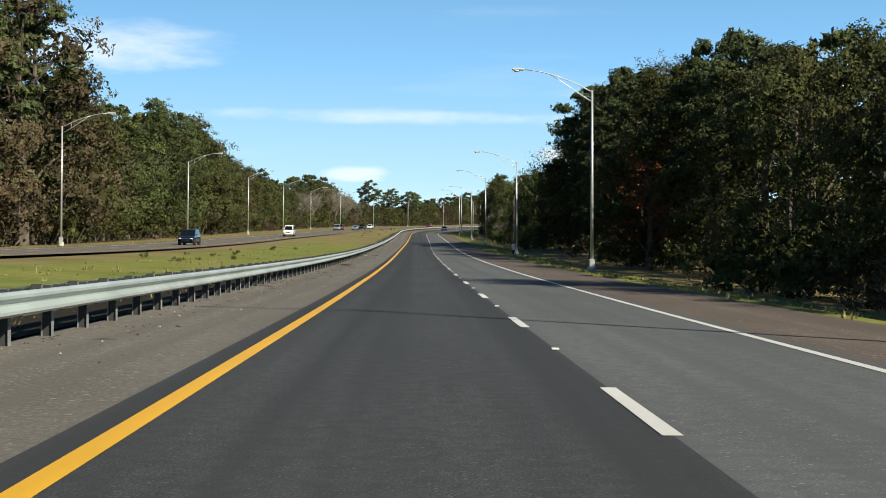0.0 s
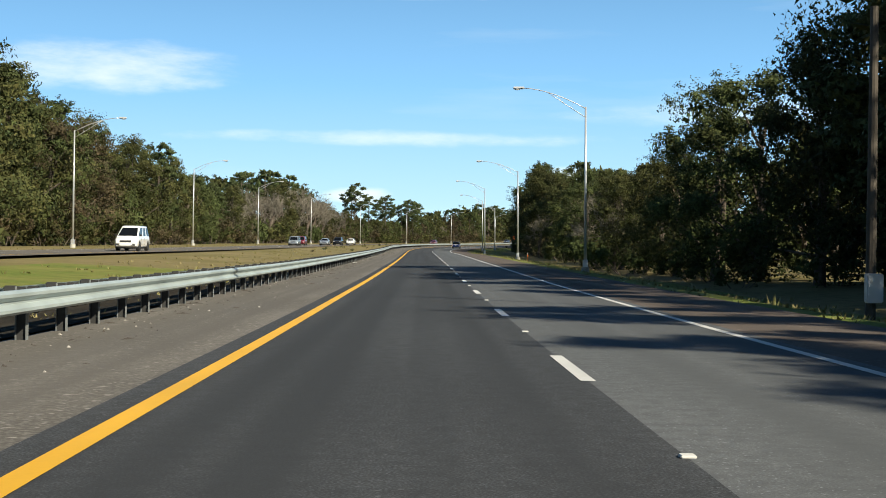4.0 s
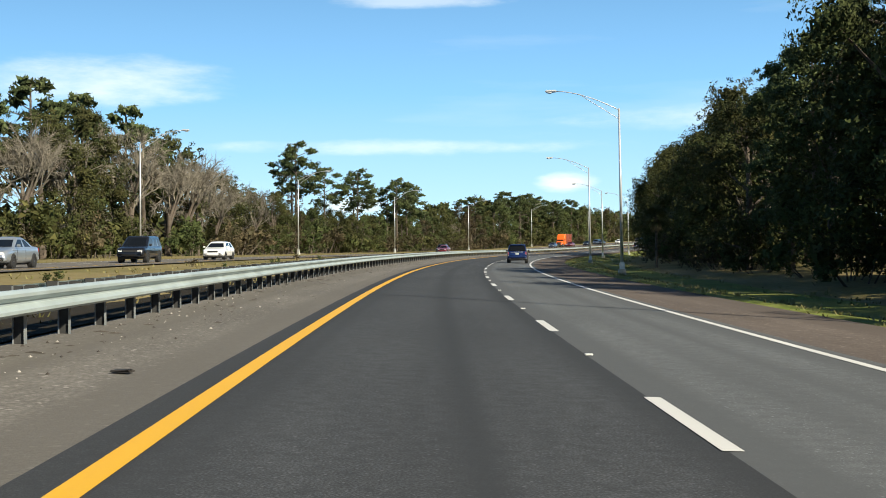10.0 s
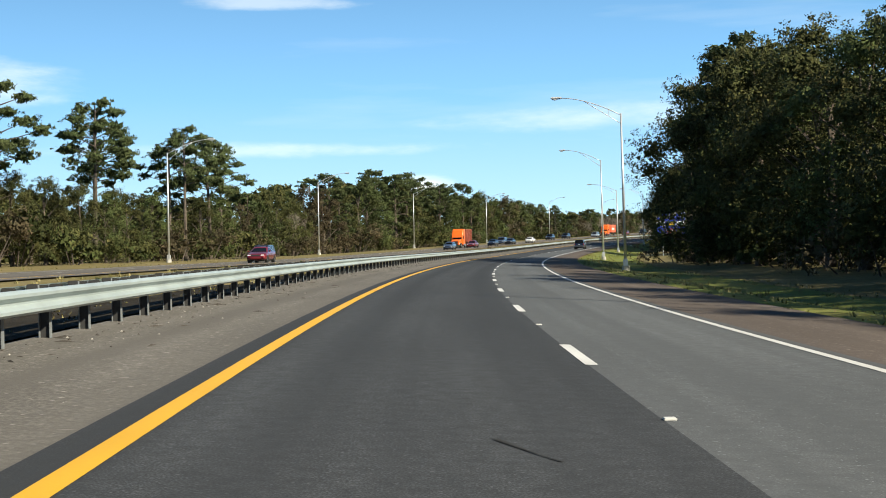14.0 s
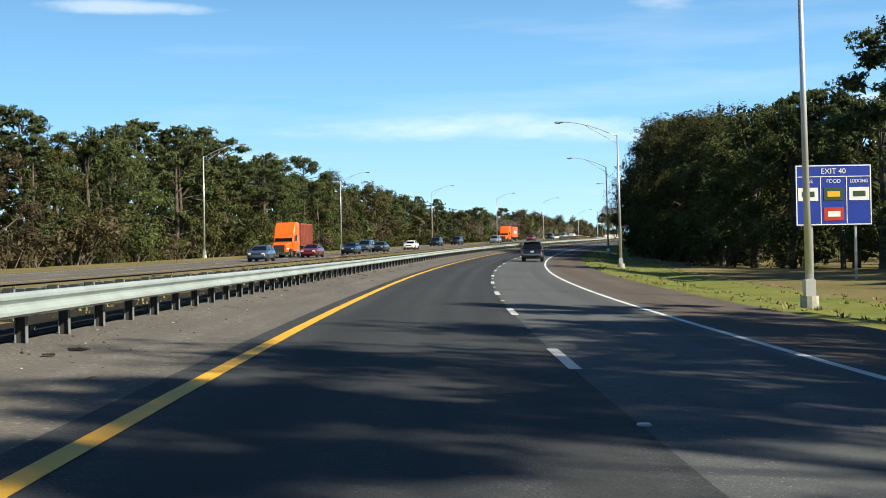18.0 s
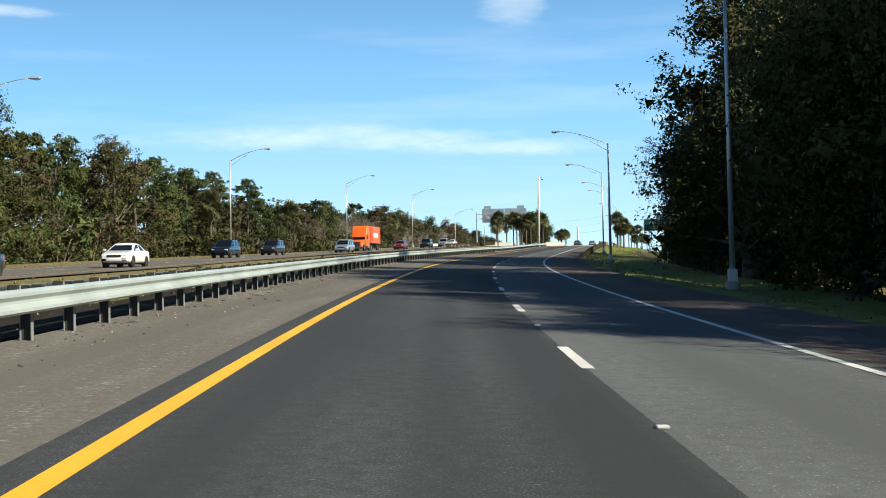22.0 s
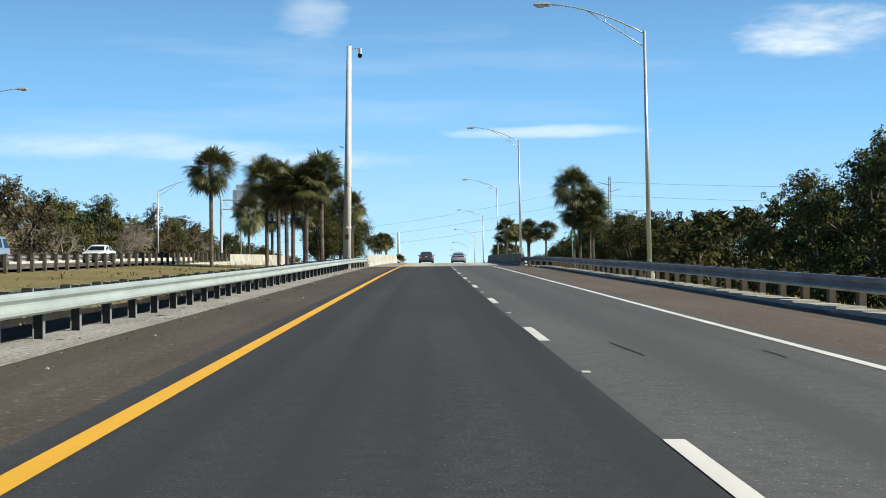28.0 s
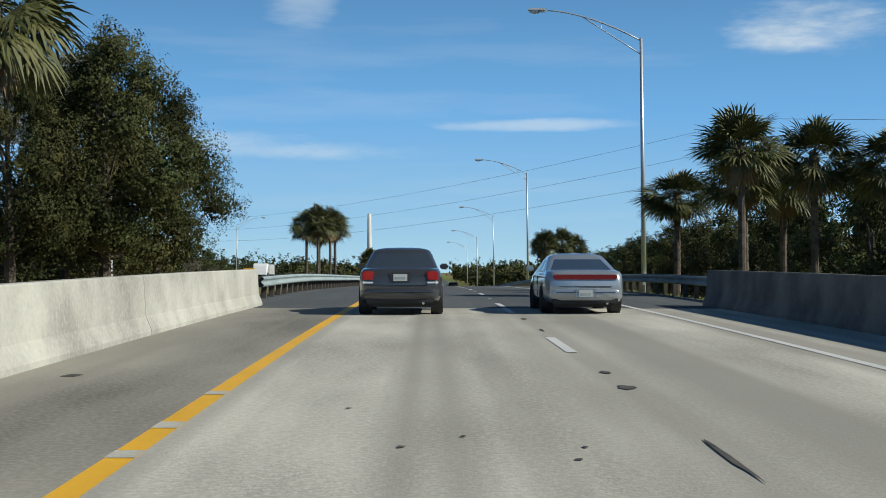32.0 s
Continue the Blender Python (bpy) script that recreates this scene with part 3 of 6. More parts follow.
def stem(bm, top, r0, r1, sway):
    """A tapering trunk with a ring of corners every half metre, from which limbs can fork."""
    rings = []
    for z in np.arange(-0.4, top + 0.01, 0.5):
        f = max(0.0, z) / top
        (cx, cy), r = sway(f), r0 + (r1 - r0) * f
        rings.append([bm.verts.new((cx + r * math.cos(2 * math.pi * k / 7), cy + r * math.sin(2 * math.pi * k / 7), z)) for k in range(7)])
    for lo, hi in zip(rings, rings[1:]):
        for k in range(7):
            bm.faces.new((lo[k], lo[(k + 1) % 7], hi[(k + 1) % 7], hi[k]))
    return rings


def fork(bm, rings, z, tip, r1, r2):
    """A limb from the stem's ring nearest to the height z out to its tip, grown into the bark."""
    ring = rings[min(len(rings) - 1, max(0, round((z + 0.4) / 0.5)))]
    n0 = len(bm.verts)
    limb(bm, sum((v.co for v in ring), Vector()) / 7, tip, r1, r2, 4)
    bm.verts.ensure_lookup_table()
    for v in (bm.verts[n0], bm.verts[n0 + 2]):
        k = min(range(7), key=lambda j: (ring[j].co - v.co).length)
        bm.faces.new((v, ring[k], ring[(k + 1) % 7]))


def broad_tree(seed, per, lumps_n, size, low=0.12, wide=0.36, mat=None):
    """A broadleaf tree, one metre high in its own measure times ten: tapered trunk, limbs and a lumpy crown."""
    rng = np.random.default_rng(seed)
    bm = bmesh.new()
    rings = stem(bm, 7.6, 0.26, 0.05, lambda f: (0.1 * math.sin(math.pi * f), 0.2 * f * f))
    lumps = []
    for i in range(lumps_n):
        t = (i + 0.5) / lumps_n
        zc = 10 * (low + (0.93 - low) * t)
        prof = 10 * wide * math.sin(math.pi * min(0.97, 0.22 + 0.72 * t)) * rng.uniform(0.45, 0.85)
        ang = i * 2.4 + rng.uniform(-0.5, 0.5)
        c = (math.cos(ang) * prof, math.sin(ang) * prof, zc)
        rr = rng.uniform(1.25, 2.0) * (1.15 - 0.38 * t)
        lumps.append((c, (rr * 1.1, rr * 1.1, rr * 0.88)))
        fork(bm, rings, min(6.2, max(1.2, zc - 2.2)), c, 0.07, 0.03)
    verts, faces = [], []
    leaf_cloud(rng, lumps, per, size, verts, faces, seen=ROAD_SIDE)
    trunk = bpy.data.meshes.new("trunk")
    bm.to_mesh(trunk)
    bm.free()
    trunk.materials.append(BARK)
    return trunk, mesh_of("crown", verts, faces, mat)


def pine_tree(seed, per, lumps_n, size, bare=0.55, mat=None, wide=0.20):
    rng = np.random.default_rng(seed)
    bm = bmesh.new()
    lean = rng.uniform(-0.3, 0.3)
    rings = stem(bm, 9.6, 0.17, 0.04, lambda f: (lean * f, 0))
    lumps = []
    for i in range(lumps_n):
        t = (i + 0.5) / lumps_n
        zc = 10 * (bare + (0.97 - bare) * t) + rng.uniform(-0.2, 0.2)
        prof = 10 * wide * math.sin(math.pi * min(1, 0.25 + 0.68 * t)) * rng.uniform(0.35, 1.0)
        ang = i * 2.4 + rng.uniform(-0.6, 0.6)
        c = (lean + math.cos(ang) * prof, math.sin(ang) * prof, zc)
        rr = rng.uniform(0.45, 0.95)
        lumps.append((c, (rr * 1.25, rr * 1.25, rr * 0.62)))
        fork(bm, rings, zc - 0.5, c, 0.04, 0.015)
    for i in range(5):
        z0 = rng.uniform(1.6, max(2.0, 10 * bare))
        ang = rng.uniform(0, 6.28)
        fork(bm, rings, z0, (lean * 0.5 + math.cos(ang) * 0.8, math.sin(ang) * 0.8, z0 + 0.2), 0.03, 0.01)
    verts, faces = [], []
    leaf_cloud(rng, lumps, per, size, verts, faces, slim=0.32, seen=ROAD_SIDE, core=0.38)
    trunk = bpy.data.meshes.new("trunk")
    bm.to_mesh(trunk)
    bm.free()
    trunk.materials.append(BARK)
    return trunk, mesh_of("crown", verts, faces, mat)


def bare_tree(seed, depth=4, mat=None):
    """A leafless tree: forked limbs down to fine twigs."""
    rng = np.random.default_rng(seed)
    verts, faces = [], []
    tv, tf = [], []

    def stick(vs, fs, a, b, r1, r2, sides):
        o = len(vs)
        d = (b - a).normalized()
        u = d.cross(Vector((0.3, 0.9, 0.2))).normalized()
        w = d.cross(u)
        for p, r in ((a, r1), (b, r2)):
            for j in range(sides):
                t = 2 * math.pi * j / sides
                vs.append(p + (u * math.cos(t) + w * math.sin(t)) * r)
        for j in range(sides):
            k = (j + 1) % sides
            fs.append((o + j, o + k, o + sides + k, o + sides + j))

    def grow(a, d, ln, r, lvl):
        b = a + d * ln
        stick(tv if lvl > depth - 2 else verts, tf if lvl > depth - 2 else faces, a, b, r, r * 0.62, 6 if lvl > depth - 2 else 3)
        if lvl == 0:
            for _ in range(13):
                e = (d + Vector(rng.normal(size=3)) * 0.7).normalized() * ln * rng.uniform(0.5, 1.2)
                q = a + (b - a) * rng.uniform(0.2, 1.0)
                w = e.cross(Vector(rng.normal(size=3))).normalized() * 0.012
                o = len(verts)
                verts.extend([q - w, q + w, q + e])
                faces.append((o, o + 1, o + 2))
            return
        for _ in range(4 if lvl != 2 else 3):
            nd = (d + Vector(rng.normal(size=3)) * 0.48 + Vector((0, 0, 0.12))).normalized()
            start = a + (b - a) * rng.uniform(0.55, 1.0)
            grow(start, nd, ln * rng.uniform(0.55, 0.8), r * 0.58, lvl - 1)
    grow(Vector((0, 0, -0.3)), Vector((0, 0, 1)), 3.0, 0.17, depth)
    return mesh_of("trunk", tv, tf, BARK), mesh_of("crown", verts, faces, mat or TWIG)


def shrub(seed, per, size, mat):
    rng = np.random.default_rng(seed)
    lumps = []
    for i in range(5):
        lumps.append(((rng.uniform(-2.5, 2.5), rng.uniform(-1.5, 1.5), rng.uniform(0.9, 2.6)), (rng.uniform(1.2, 2.0), rng.uniform(1.2, 1.8), rng.uniform(1.0, 1.8))))
    verts, faces = [], []
    leaf_cloud(rng, lumps, per, size, verts, faces)
    bm = bmesh.new()
    for c, r in lumps:
        limb(bm, (c[0] * 0.2, c[1] * 0.2, -0.4), c, 0.06, 0.02, 4)
    stems = bpy.data.meshes.new("woody_base")
    bm.to_mesh(stems)
    bm.free()
    stems.materials.append(BARK)
    return stems, mesh_of("foliage", verts, faces, mat)


KINDS = {
    "near_oak": ([broad_tree(i, 1300, 15, 0.112, low=0.06, wide=0.38, mat=LEAF_OAK) for i in (1, 2, 3, 4)], "oak_tree", "dark evergreen oak with dense rounded crown at the wood edge", "trunk", "crown"),
    "near_green": ([broad_tree(i, 1250, 14, 0.112, low=0.08, wide=0.34, mat=LEAF_GREEN) for i in (11, 12)], "leafy_tree", "green broadleaf tree with uneven crown at the wood edge", "trunk", "crown"),
    "near_fullpine": ([pine_tree(i, 800, 30, 0.115, bare=0.2, wide=0.26, mat=LEAF_PINE) for i in (35, 36)], "pine_tree", "tall dense pine with foliage low on its trunk", "trunk", "crown"),
    "oak": ([broad_tree(i, 860, 14, 0.13, low=0.05, wide=0.40, mat=LEAF_OAK) for i in (1, 2, 3)], "oak_tree", "dark evergreen oak with dense rounded crown at the wood edge", "trunk", "crown"),
    "green": ([broad_tree(i, 860, 14, 0.13, low=0.05, wide=0.36, mat=LEAF_GREEN) for i in (11, 12)], "leafy_tree", "green broadleaf tree with uneven crown at the wood edge", "trunk", "crown"),
    "brown": ([broad_tree(i, 800, 13, 0.125, low=0.08, wide=0.36, mat=LEAF_BROWN) for i in (21, 22)], "brown_leaved_tree", "winter tree with rusty brown leaves", "trunk", "crown"),
    "pine": ([pine_tree(i, 560, 19, 0.13, bare=0.56, wide=0.27, mat=LEAF_PINE) for i in (31, 32, 33)], "pine_tree", "tall slash pine with bare trunk and tufted crown", "trunk", "crown"),
    "fullpine": ([pine_tree(i, 520, 26, 0.135, bare=0.2, wide=0.27, mat=LEAF_PINE) for i in (37, 38)], "pine_tree", "tall dense pine with foliage low on its trunk", "trunk", "crown"),
    "bare": ([bare_tree(i, 4) for i in (41, 42, 43)], "bare_tree", "leafless grey winter tree with fine twigs", "trunk", "crown"),
    "shrub": ([shrub(i, 240, 0.19, LEAF_OAK) for i in (51, 52)] + [shrub(53, 240, 0.19, LEAF_GREEN)], "shrub", "dense evergreen underbrush at the wood edge", "woody_base", "foliage"),
    "scrub": ([shrub(i, 240, 0.17, LEAF_BROWN) for i in (55, 56)], "shrub", "brownish winter underbrush at the wood edge", "woody_base", "foliage"),
    "big": ([broad_tree(i, 2200, 22, 0.09, low=0.12, wide=0.36, mat=LEAF_OAK) for i in (91, 92)], "live_oak", "large dark evergreen live oak with a dense fine crown", "trunk", "crown"),
    "rust": ([broad_tree(95, 420, 11, 0.15, low=0.22, wide=0.30, mat=LEAF_RUST)], "rusty_tree", "young tree with rust-red dead leaves among dark pines", "trunk", "crown"),
    # plainer crowns for the row behind
    "back_oak": ([broad_tree(i, 320, 13, 0.215, low=0.3, wide=0.42, mat=LEAF_OAK) for i in (71, 72)], "evergreen_tree", "dark evergreen tree behind the wood edge", "trunk", "crown"),
    "back_green": ([broad_tree(i, 320, 13, 0.215, low=0.3, wide=0.40, mat=LEAF_GREEN) for i in (73, 74)], "leafy_tree", "green broadleaf tree behind the wood edge", "trunk", "crown"),
    "back_pine": ([pine_tree(i, 260, 20, 0.19, bare=0.45, wide=0.28, mat=LEAF_PINE) for i in (75, 76)], "pine_tree", "tall pine rising behind the wood edge", "trunk", "crown"),
}


def plant(rng, kind, s, lat, height, sink=0.1):
    meshes, name, label, p1, p2 = KINDS[kind]
    a, b = meshes[int(rng.integers(len(meshes)))]
    k = height / (3.6 if kind in ("shrub", "scrub") else 8.3 if kind == "bare" else 10.0)
    m = facing(s, lat, -sink, rng.uniform(-40, 40) + (90 if lat < 0 else 0))
    ob = thing(name, label, "tree" if k > 0 and kind not in ("shrub", "scrub") else "shrub", "trees along the road" if kind not in ("shrub", "scrub") else "shrubs along the road",
               m @ Matrix.Diagonal((k * rng.uniform(0.9, 1.15), k * rng.uniform(0.9, 1.15), k, 1)))
    part(p1, a, None, ob)
    part(p2, b, None, ob)
    return ob


BEHIND = []
TREE_RNG = np.random.default_rng(7)
# height of the wood's skyline over the road beside it
LEFT_TOP = [(-60, 26), (60, 27), (150, 27), (158, 22), (168, 17.5), (190, 19), (215, 22), (250, 22), (270, 19.5), (290, 17.5), (325, 16.5), (350, 15), (370, 14), (385, 12.5), (410, 13), (440, 17), (465, 19), (485, 19.5),
            (500, 18), (520, 14), (545, 12), (560, 9.5), (650, 9.5), (675, 12), (695, 13), (715, 15), (745, 17.5), (765, 16.5), (800, 15.8), (815, 12.5), (845, 14), (865, 13), (890, 11), (900, 9.5), (930, 9.5), (985, 10.5), (1040, 9), (1110, 9), (1400, 8)]
RIGHT_TOP = [(-60, 12), (60, 12), (72, 13), (85, 15.5), (95, 16.5), (115, 18), (150, 19), (170, 22.5), (182, 23.5), (189, 21.5), (195, 17.5), (202, 14.5), (210, 13), (222, 11), (235, 9.5), (262, 9), (278, 10.5), (303, 12), (320, 11), (335, 11.5), (345, 13.5), (358, 16),
             (385, 16.5), (395, 17), (410, 15.5), (425, 15), (442, 16.5), (460, 15), (473, 16.5), (485, 15.5), (505, 14.5), (530, 15), (545, 15.5), (562, 17.5), (585, 19), (598, 15), (606, 13), (640, 12), (652, 16), (664, 17), (672, 13.5), (690, 13.5), (710, 14),
             (728, 16), (750, 17.5), (768, 18.5), (800, 19.5), (806, 24), (816, 23), (823, 17), (834, 14), (845, 14), (862, 16), (880, 15.5), (890, 11), (900, 9), (912, 8), (960, 8.5), (1010, 6.5), (1060, 7), (1080, 8), (1150, 8), (1400, 7)]
RIGHT_EDGE = [(-60, 19.5), (66, 20.5), (82, 25.5), (101, 25.5), (112, 22.5), (120, 23), (135, 24.2), (166, 24.5), (172, 26), (195, 26), (203, 20.5), (240, 19.5), (300, 21.5), (430, 23), (470, 24), (535, 24), (560, 23.5), (572, 21.5), (598, 21), (607, 34), (652, 38), (680, 38), (688, 30), (694, 24), (702, 22.5), (715, 21), (740, 20), (752, 18.8), (766, 18.5), (769, 29), (779, 29), (782, 18.2), (785, 18.2), (789, 22.5), (803, 24), (808, 26), (836, 26), (844, 26), (890, 26.5), (925, 24), (950, 29), (1400, 29)]
LEFT_MIX = [(160, "fullpine oak fullpine brown"), (260, "green oak brown fullpine"), (330, "oak oak brown green"), (400, "brown oak green fullpine"), (545, "bare bare oak bare"),
            (660, "oak green brown oak"), (705, "bare brown oak fullpine"), (800, "fullpine green pine oak green"), (900, "green oak fullpine brown"), (1500, "oak green brown bare")]
RIGHT_MIX = [(100, "fullpine oak pine oak"), (196, "fullpine fullpine big pine"), (330, "oak oak oak green bare"), (440, "oak oak fullpine green"), (540, "oak oak green"), (640, "oak pine oak"),
             (716, "green fullpine green oak"), (830, "big big oak"), (940, "oak brown bare oak"), (1500, "oak green oak")]


def mix_at(table, s):
    return next(k for lim, k in table if s <= lim).split()


for side, heights, mixes, rows in ((-1, LEFT_TOP, LEFT_MIX, ((43, 6.8), (49, 8.2), (60, 10))), (1, RIGHT_TOP, RIGHT_MIX, ((0, 6.4), (6.5, 11), (15, 10)))):
    for ri, (lat0, gap) in enumerate(rows):
        s = 40.0 if side < 0 else 20.0
        while s < 1330:
            lat = side * (lat0 + TREE_RNG.uniform(-1.5, 2.5))
            if side > 0:
                lat += np.interp(s, *zip(*RIGHT_EDGE))
            if BRIDGE_A - 8 < s < BRIDGE_B + 6 and abs(lat) < 33:
                s += gap
                continue
            kinds = mix_at(mixes, s)
            kind = kinds[int(TREE_RNG.integers(len(kinds)))]
            if ri:
                kind = {"big": "back_oak", "oak": "back_oak", "brown": "back_oak", "green": "back_green", "pine": "back_pine", "fullpine": "back_pine", "bare": "back_pine" if ri == 1 else "back_oak"}[kind]
            h = np.interp(s, *zip(*heights)) * TREE_RNG.uniform(0.88, 1.08) * (1.05 if "pine" in kind else 0.98) + along(s)[3] - ground_z(s, lat)
            if ri == 2:
                # the depth of the wood: loose lumps of crown, joined with the far woods
                for q in range(4):
                    p = at(s, lat + TREE_RNG.uniform(-3, 3), h * (0.24 + 0.2 * q))
                    r = h * TREE_RNG.uniform(0.17, 0.25)
                    BEHIND.append(((p.x + TREE_RNG.uniform(-3, 3), p.y + TREE_RNG.uniform(-3, 3), p.z), (r, r, r * 0.8)))
            else:
                plant(TREE_RNG, "near_" + kind if side > 0 and ri == 0 and "near_" + kind in KINDS else kind, s, lat, h)
            s += gap * TREE_RNG.uniform(0.75, 1.3)
    s = 30.0
    while s < 1200:
        if not (BRIDGE_A - 14 < s < BRIDGE_B + 10 or side > 0 and 606 < s < 688):
            lat = side * ((39.5 if side < 0 else np.interp(s, *zip(*RIGHT_EDGE)) - 2.2) + TREE_RNG.uniform(-0.8, 1.8))
            plant(TREE_RNG, "scrub" if TREE_RNG.random() < (0.45 if side < 0 else 0.3) else "shrub", s, lat, TREE_RNG.uniform(2.0, 4.6) * (1.35 if side < 0 else 1.0))
        s += TREE_RNG.uniform(3, 5) if side > 0 and s < 200 else TREE_RNG.uniform(5, 9)

# ---- street lamps ----
def lamp_post(top, head_up, reach):
    """A tapered steel lamp post with a trussed arm that reaches along -x, in one place."""
    ob = thing("street_lamp", "tall galvanised steel highway lamp post with trussed arm", "street lamp", "lamp posts along the road")
    part("base_plinth", tube((0, 0, -0.7), (0, 0, 0.35), 0.30, 0.28, 12), CONCRETE_WALL, ob)
    part("transformer_base", box((0.34, 0.34, 0.5), (0, 0, 0.58), 0.03), POLE_METAL, ob)
    part("pole", tube((0, 0, 0.8), (0, 0, top), 0.115, 0.065, 12), POLE_METAL, ob, smooth=True)
    pts = [Vector((-reach * t, 0, top - 0.12 + (head_up - top + 0.12) * (1 - (1 - t) ** 1.7))) for t in np.linspace(0, 1, 9)]
    part("upper_arm", bent_tube(pts, 0.036, 0.032, 7), POLE_METAL, ob, smooth=True)
    low = [Vector((-reach * t * 0.62, 0, top - 0.75 + (pts[5].z - top + 0.75) * t)) for t in np.linspace(0, 1, 5)]
    part("lower_arm", bent_tube(low, 0.028, 0.024, 6), POLE_METAL, ob, smooth=True)
    for t in (0.33, 0.66):
        a = low[0].lerp(low[-1], t)
        i = min(7, int(-a.x / reach * 8))
        b = pts[i].lerp(pts[i + 1], -a.x / reach * 8 - i)
        part("strut", tube(a, b, 0.016, 0.016, 5), POLE_METAL, ob)
    e = pts[-1]
    head = box((0.82, 0.34, 0.17), (e.x - 0.32, 0, e.z + 0.01), 0.06)
    lum = part("luminaire", head, LAMP_GREY, ob, "grey cobra-head luminaire", smooth=False)
    gl = bmesh.new()
    bmesh.ops.create_uvsphere(gl, u_segments=10, v_segments=6, radius=1.0)
    bmesh.ops.transform(gl, matrix=Matrix.Translation((e.x - 0.42, 0, e.z - 0.06)) @ Matrix.Diagonal((0.24, 0.14, 0.10, 1)), verts=gl.verts)
    part("lens", gl, LAMP_GLASS, lum, smooth=True)
    return ob


LAMP_GREY = material("lamp_grey", (0.55, 0.56, 0.57), 0.4, 0.2, vary=0.1)
LAMP_GLASS = material("lamp_glass", (0.75, 0.78, 0.80), 0.15, vary=0.0)
right_lamps = [14.0, 81.0] + [153 + 66.6 * i for i in range(13)] + [1020.0, 1083.0, 1151.0, 1217.0, 1283.0, 1349.0]
left_lamps = [-9 + 66.4 * i for i in range(20)]
lamp = lamp_post(11.6, 12.9, 4.4)
first = True
LAMP_LAT = [(0, 11.1), (82, 11.15), (153, 11.95), (219.6, 11.5), (286.2, 11.85), (352.8, 10.96), (419.4, 11.28), (486, 11.2), (552, 11.1), (620, 11.25), (686, 11.25), (760, 11.0), (840, 10.95), (890, 10.6), (955, 10.5), (1019, 9.1), (1021, 9.1), (1086, 9.7), (1400, 9.7)]
# some posts stand lower on the bank
LAMP_DROP = [(90, 0), (150, 0.4), (156, 0.4), (200, 0), (230, 0), (280, 0.75), (290, 0.75), (345, 0), (600, 0), (615, -0.9), (622, -0.9), (686, 0.7), (752, -0.2), (819, 0.7), (860, 0), (3000, 0)]
for s in right_lamps:
    off = float(np.interp(s, *zip(*LAMP_LAT)))
    bridge = BRIDGE_A - 10 < s < BRIDGE_B + 10
    p = on_road(s, off, 0.7 if bridge else 0.0)
    if not bridge:
        p.z = max(at(s, off).z, p.z - 0.6)
    drop = float(np.interp(s, *zip(*LAMP_DROP)))
    m = Matrix.Translation(p) @ Matrix.Rotation(along(s)[2], 4, "Z") @ Matrix.Rotation(radians(-0.6), 4, "Y") @ Matrix.Scale((11.6 - drop) / 11.6, 4, (0, 0, 1))
    if first:
        lamp.matrix_world, first = m, False
    else:
        copy_thing(lamp, m)
for s in left_lamps:
    copy_thing(lamp, facing(s, -34.5, 0.0, 180) @ Matrix.Rotation(radians(-0.4), 4, "Y"))

# ---- guard rails ----
WOOD_POST = material("wood_post", (0.09, 0.075, 0.06), 0.9, vary=0.3, scale=3.0)
BLOCK_DARK = material("block_dark", (0.03, 0.03, 0.03), 0.8, vary=0.2)
W_FRONT = [(0.0, 0.705), (0.035, 0.70), (0.08, 0.665), (0.08, 0.625), (0.005, 0.565), (0.005, 0.53), (0.08, 0.47), (0.08, 0.43), (0.035, 0.395), (0.0, 0.39)]


def w_profile(lat, sign, lift=0.0):
    front = [(lat + sign * x, z + lift) for x, z in W_FRONT]
    back = [(lat + sign * (x - 0.006), z + lift) for x, z in reversed(W_FRONT)]
    ring = front + back
    return ring if sign > 0 else ring[::-1]


def rail_bend(s, lat):
    """How far a rail leans in towards the bridge parapet that it ends on."""
    return float(np.interp(s, [BRIDGE_A - 9, BRIDGE_A + 1], [0, 0.42 if lat < 0 else -1.55])) if s < BRIDGE_A + 2 and -6 < lat < 10 else 0.0


def beam(parent, s0, s1, lat, sign, name="beam_panel", lift=0.0, step=1.3, label="", mat=GALVANISED):
    step = step if s1 > BRIDGE_A - 12 else 3.81
    v, f = sweep(np.linspace(s0, s1, max(2, int((s1 - s0) / step) + 1)), w_profile(lat, sign, lift), lambda q, la, up: on_road(q, la + rail_bend(q, lat), up))
    return part(name, mesh_of(name, v, f, mat), None, parent, label)


def post_mesh(double, name="post"):
    bm = bmesh.new()
    for dx in (-0.072, 0.072):
        box((0.010, 0.10, 1.1), (dx, 0, 0.17), bm=bm)
    box((0.134, 0.008, 1.1), (0, 0, 0.17), bm=bm)
    n_steel = len(bm.faces)
    for sg in ((-1, 1) if double else (-1,)):
        box((0.15, 0.13, 0.36), (sg * 0.155, 0, 0.55), 0.012, bm)
    bm.faces.ensure_lookup_table()
    for i, fc in enumerate(bm.faces):
        # the web shares the blocks' dark colour, which paints the shade between the flanges
        fc.material_index = 0 if i < n_steel - 6 else 1
    me = bpy.data.meshes.new(name)
    bm.to_mesh(me)
    bm.free()
    me.materials.append(RAIL_POST)
    me.materials.append(BLOCK_DARK)
    return me


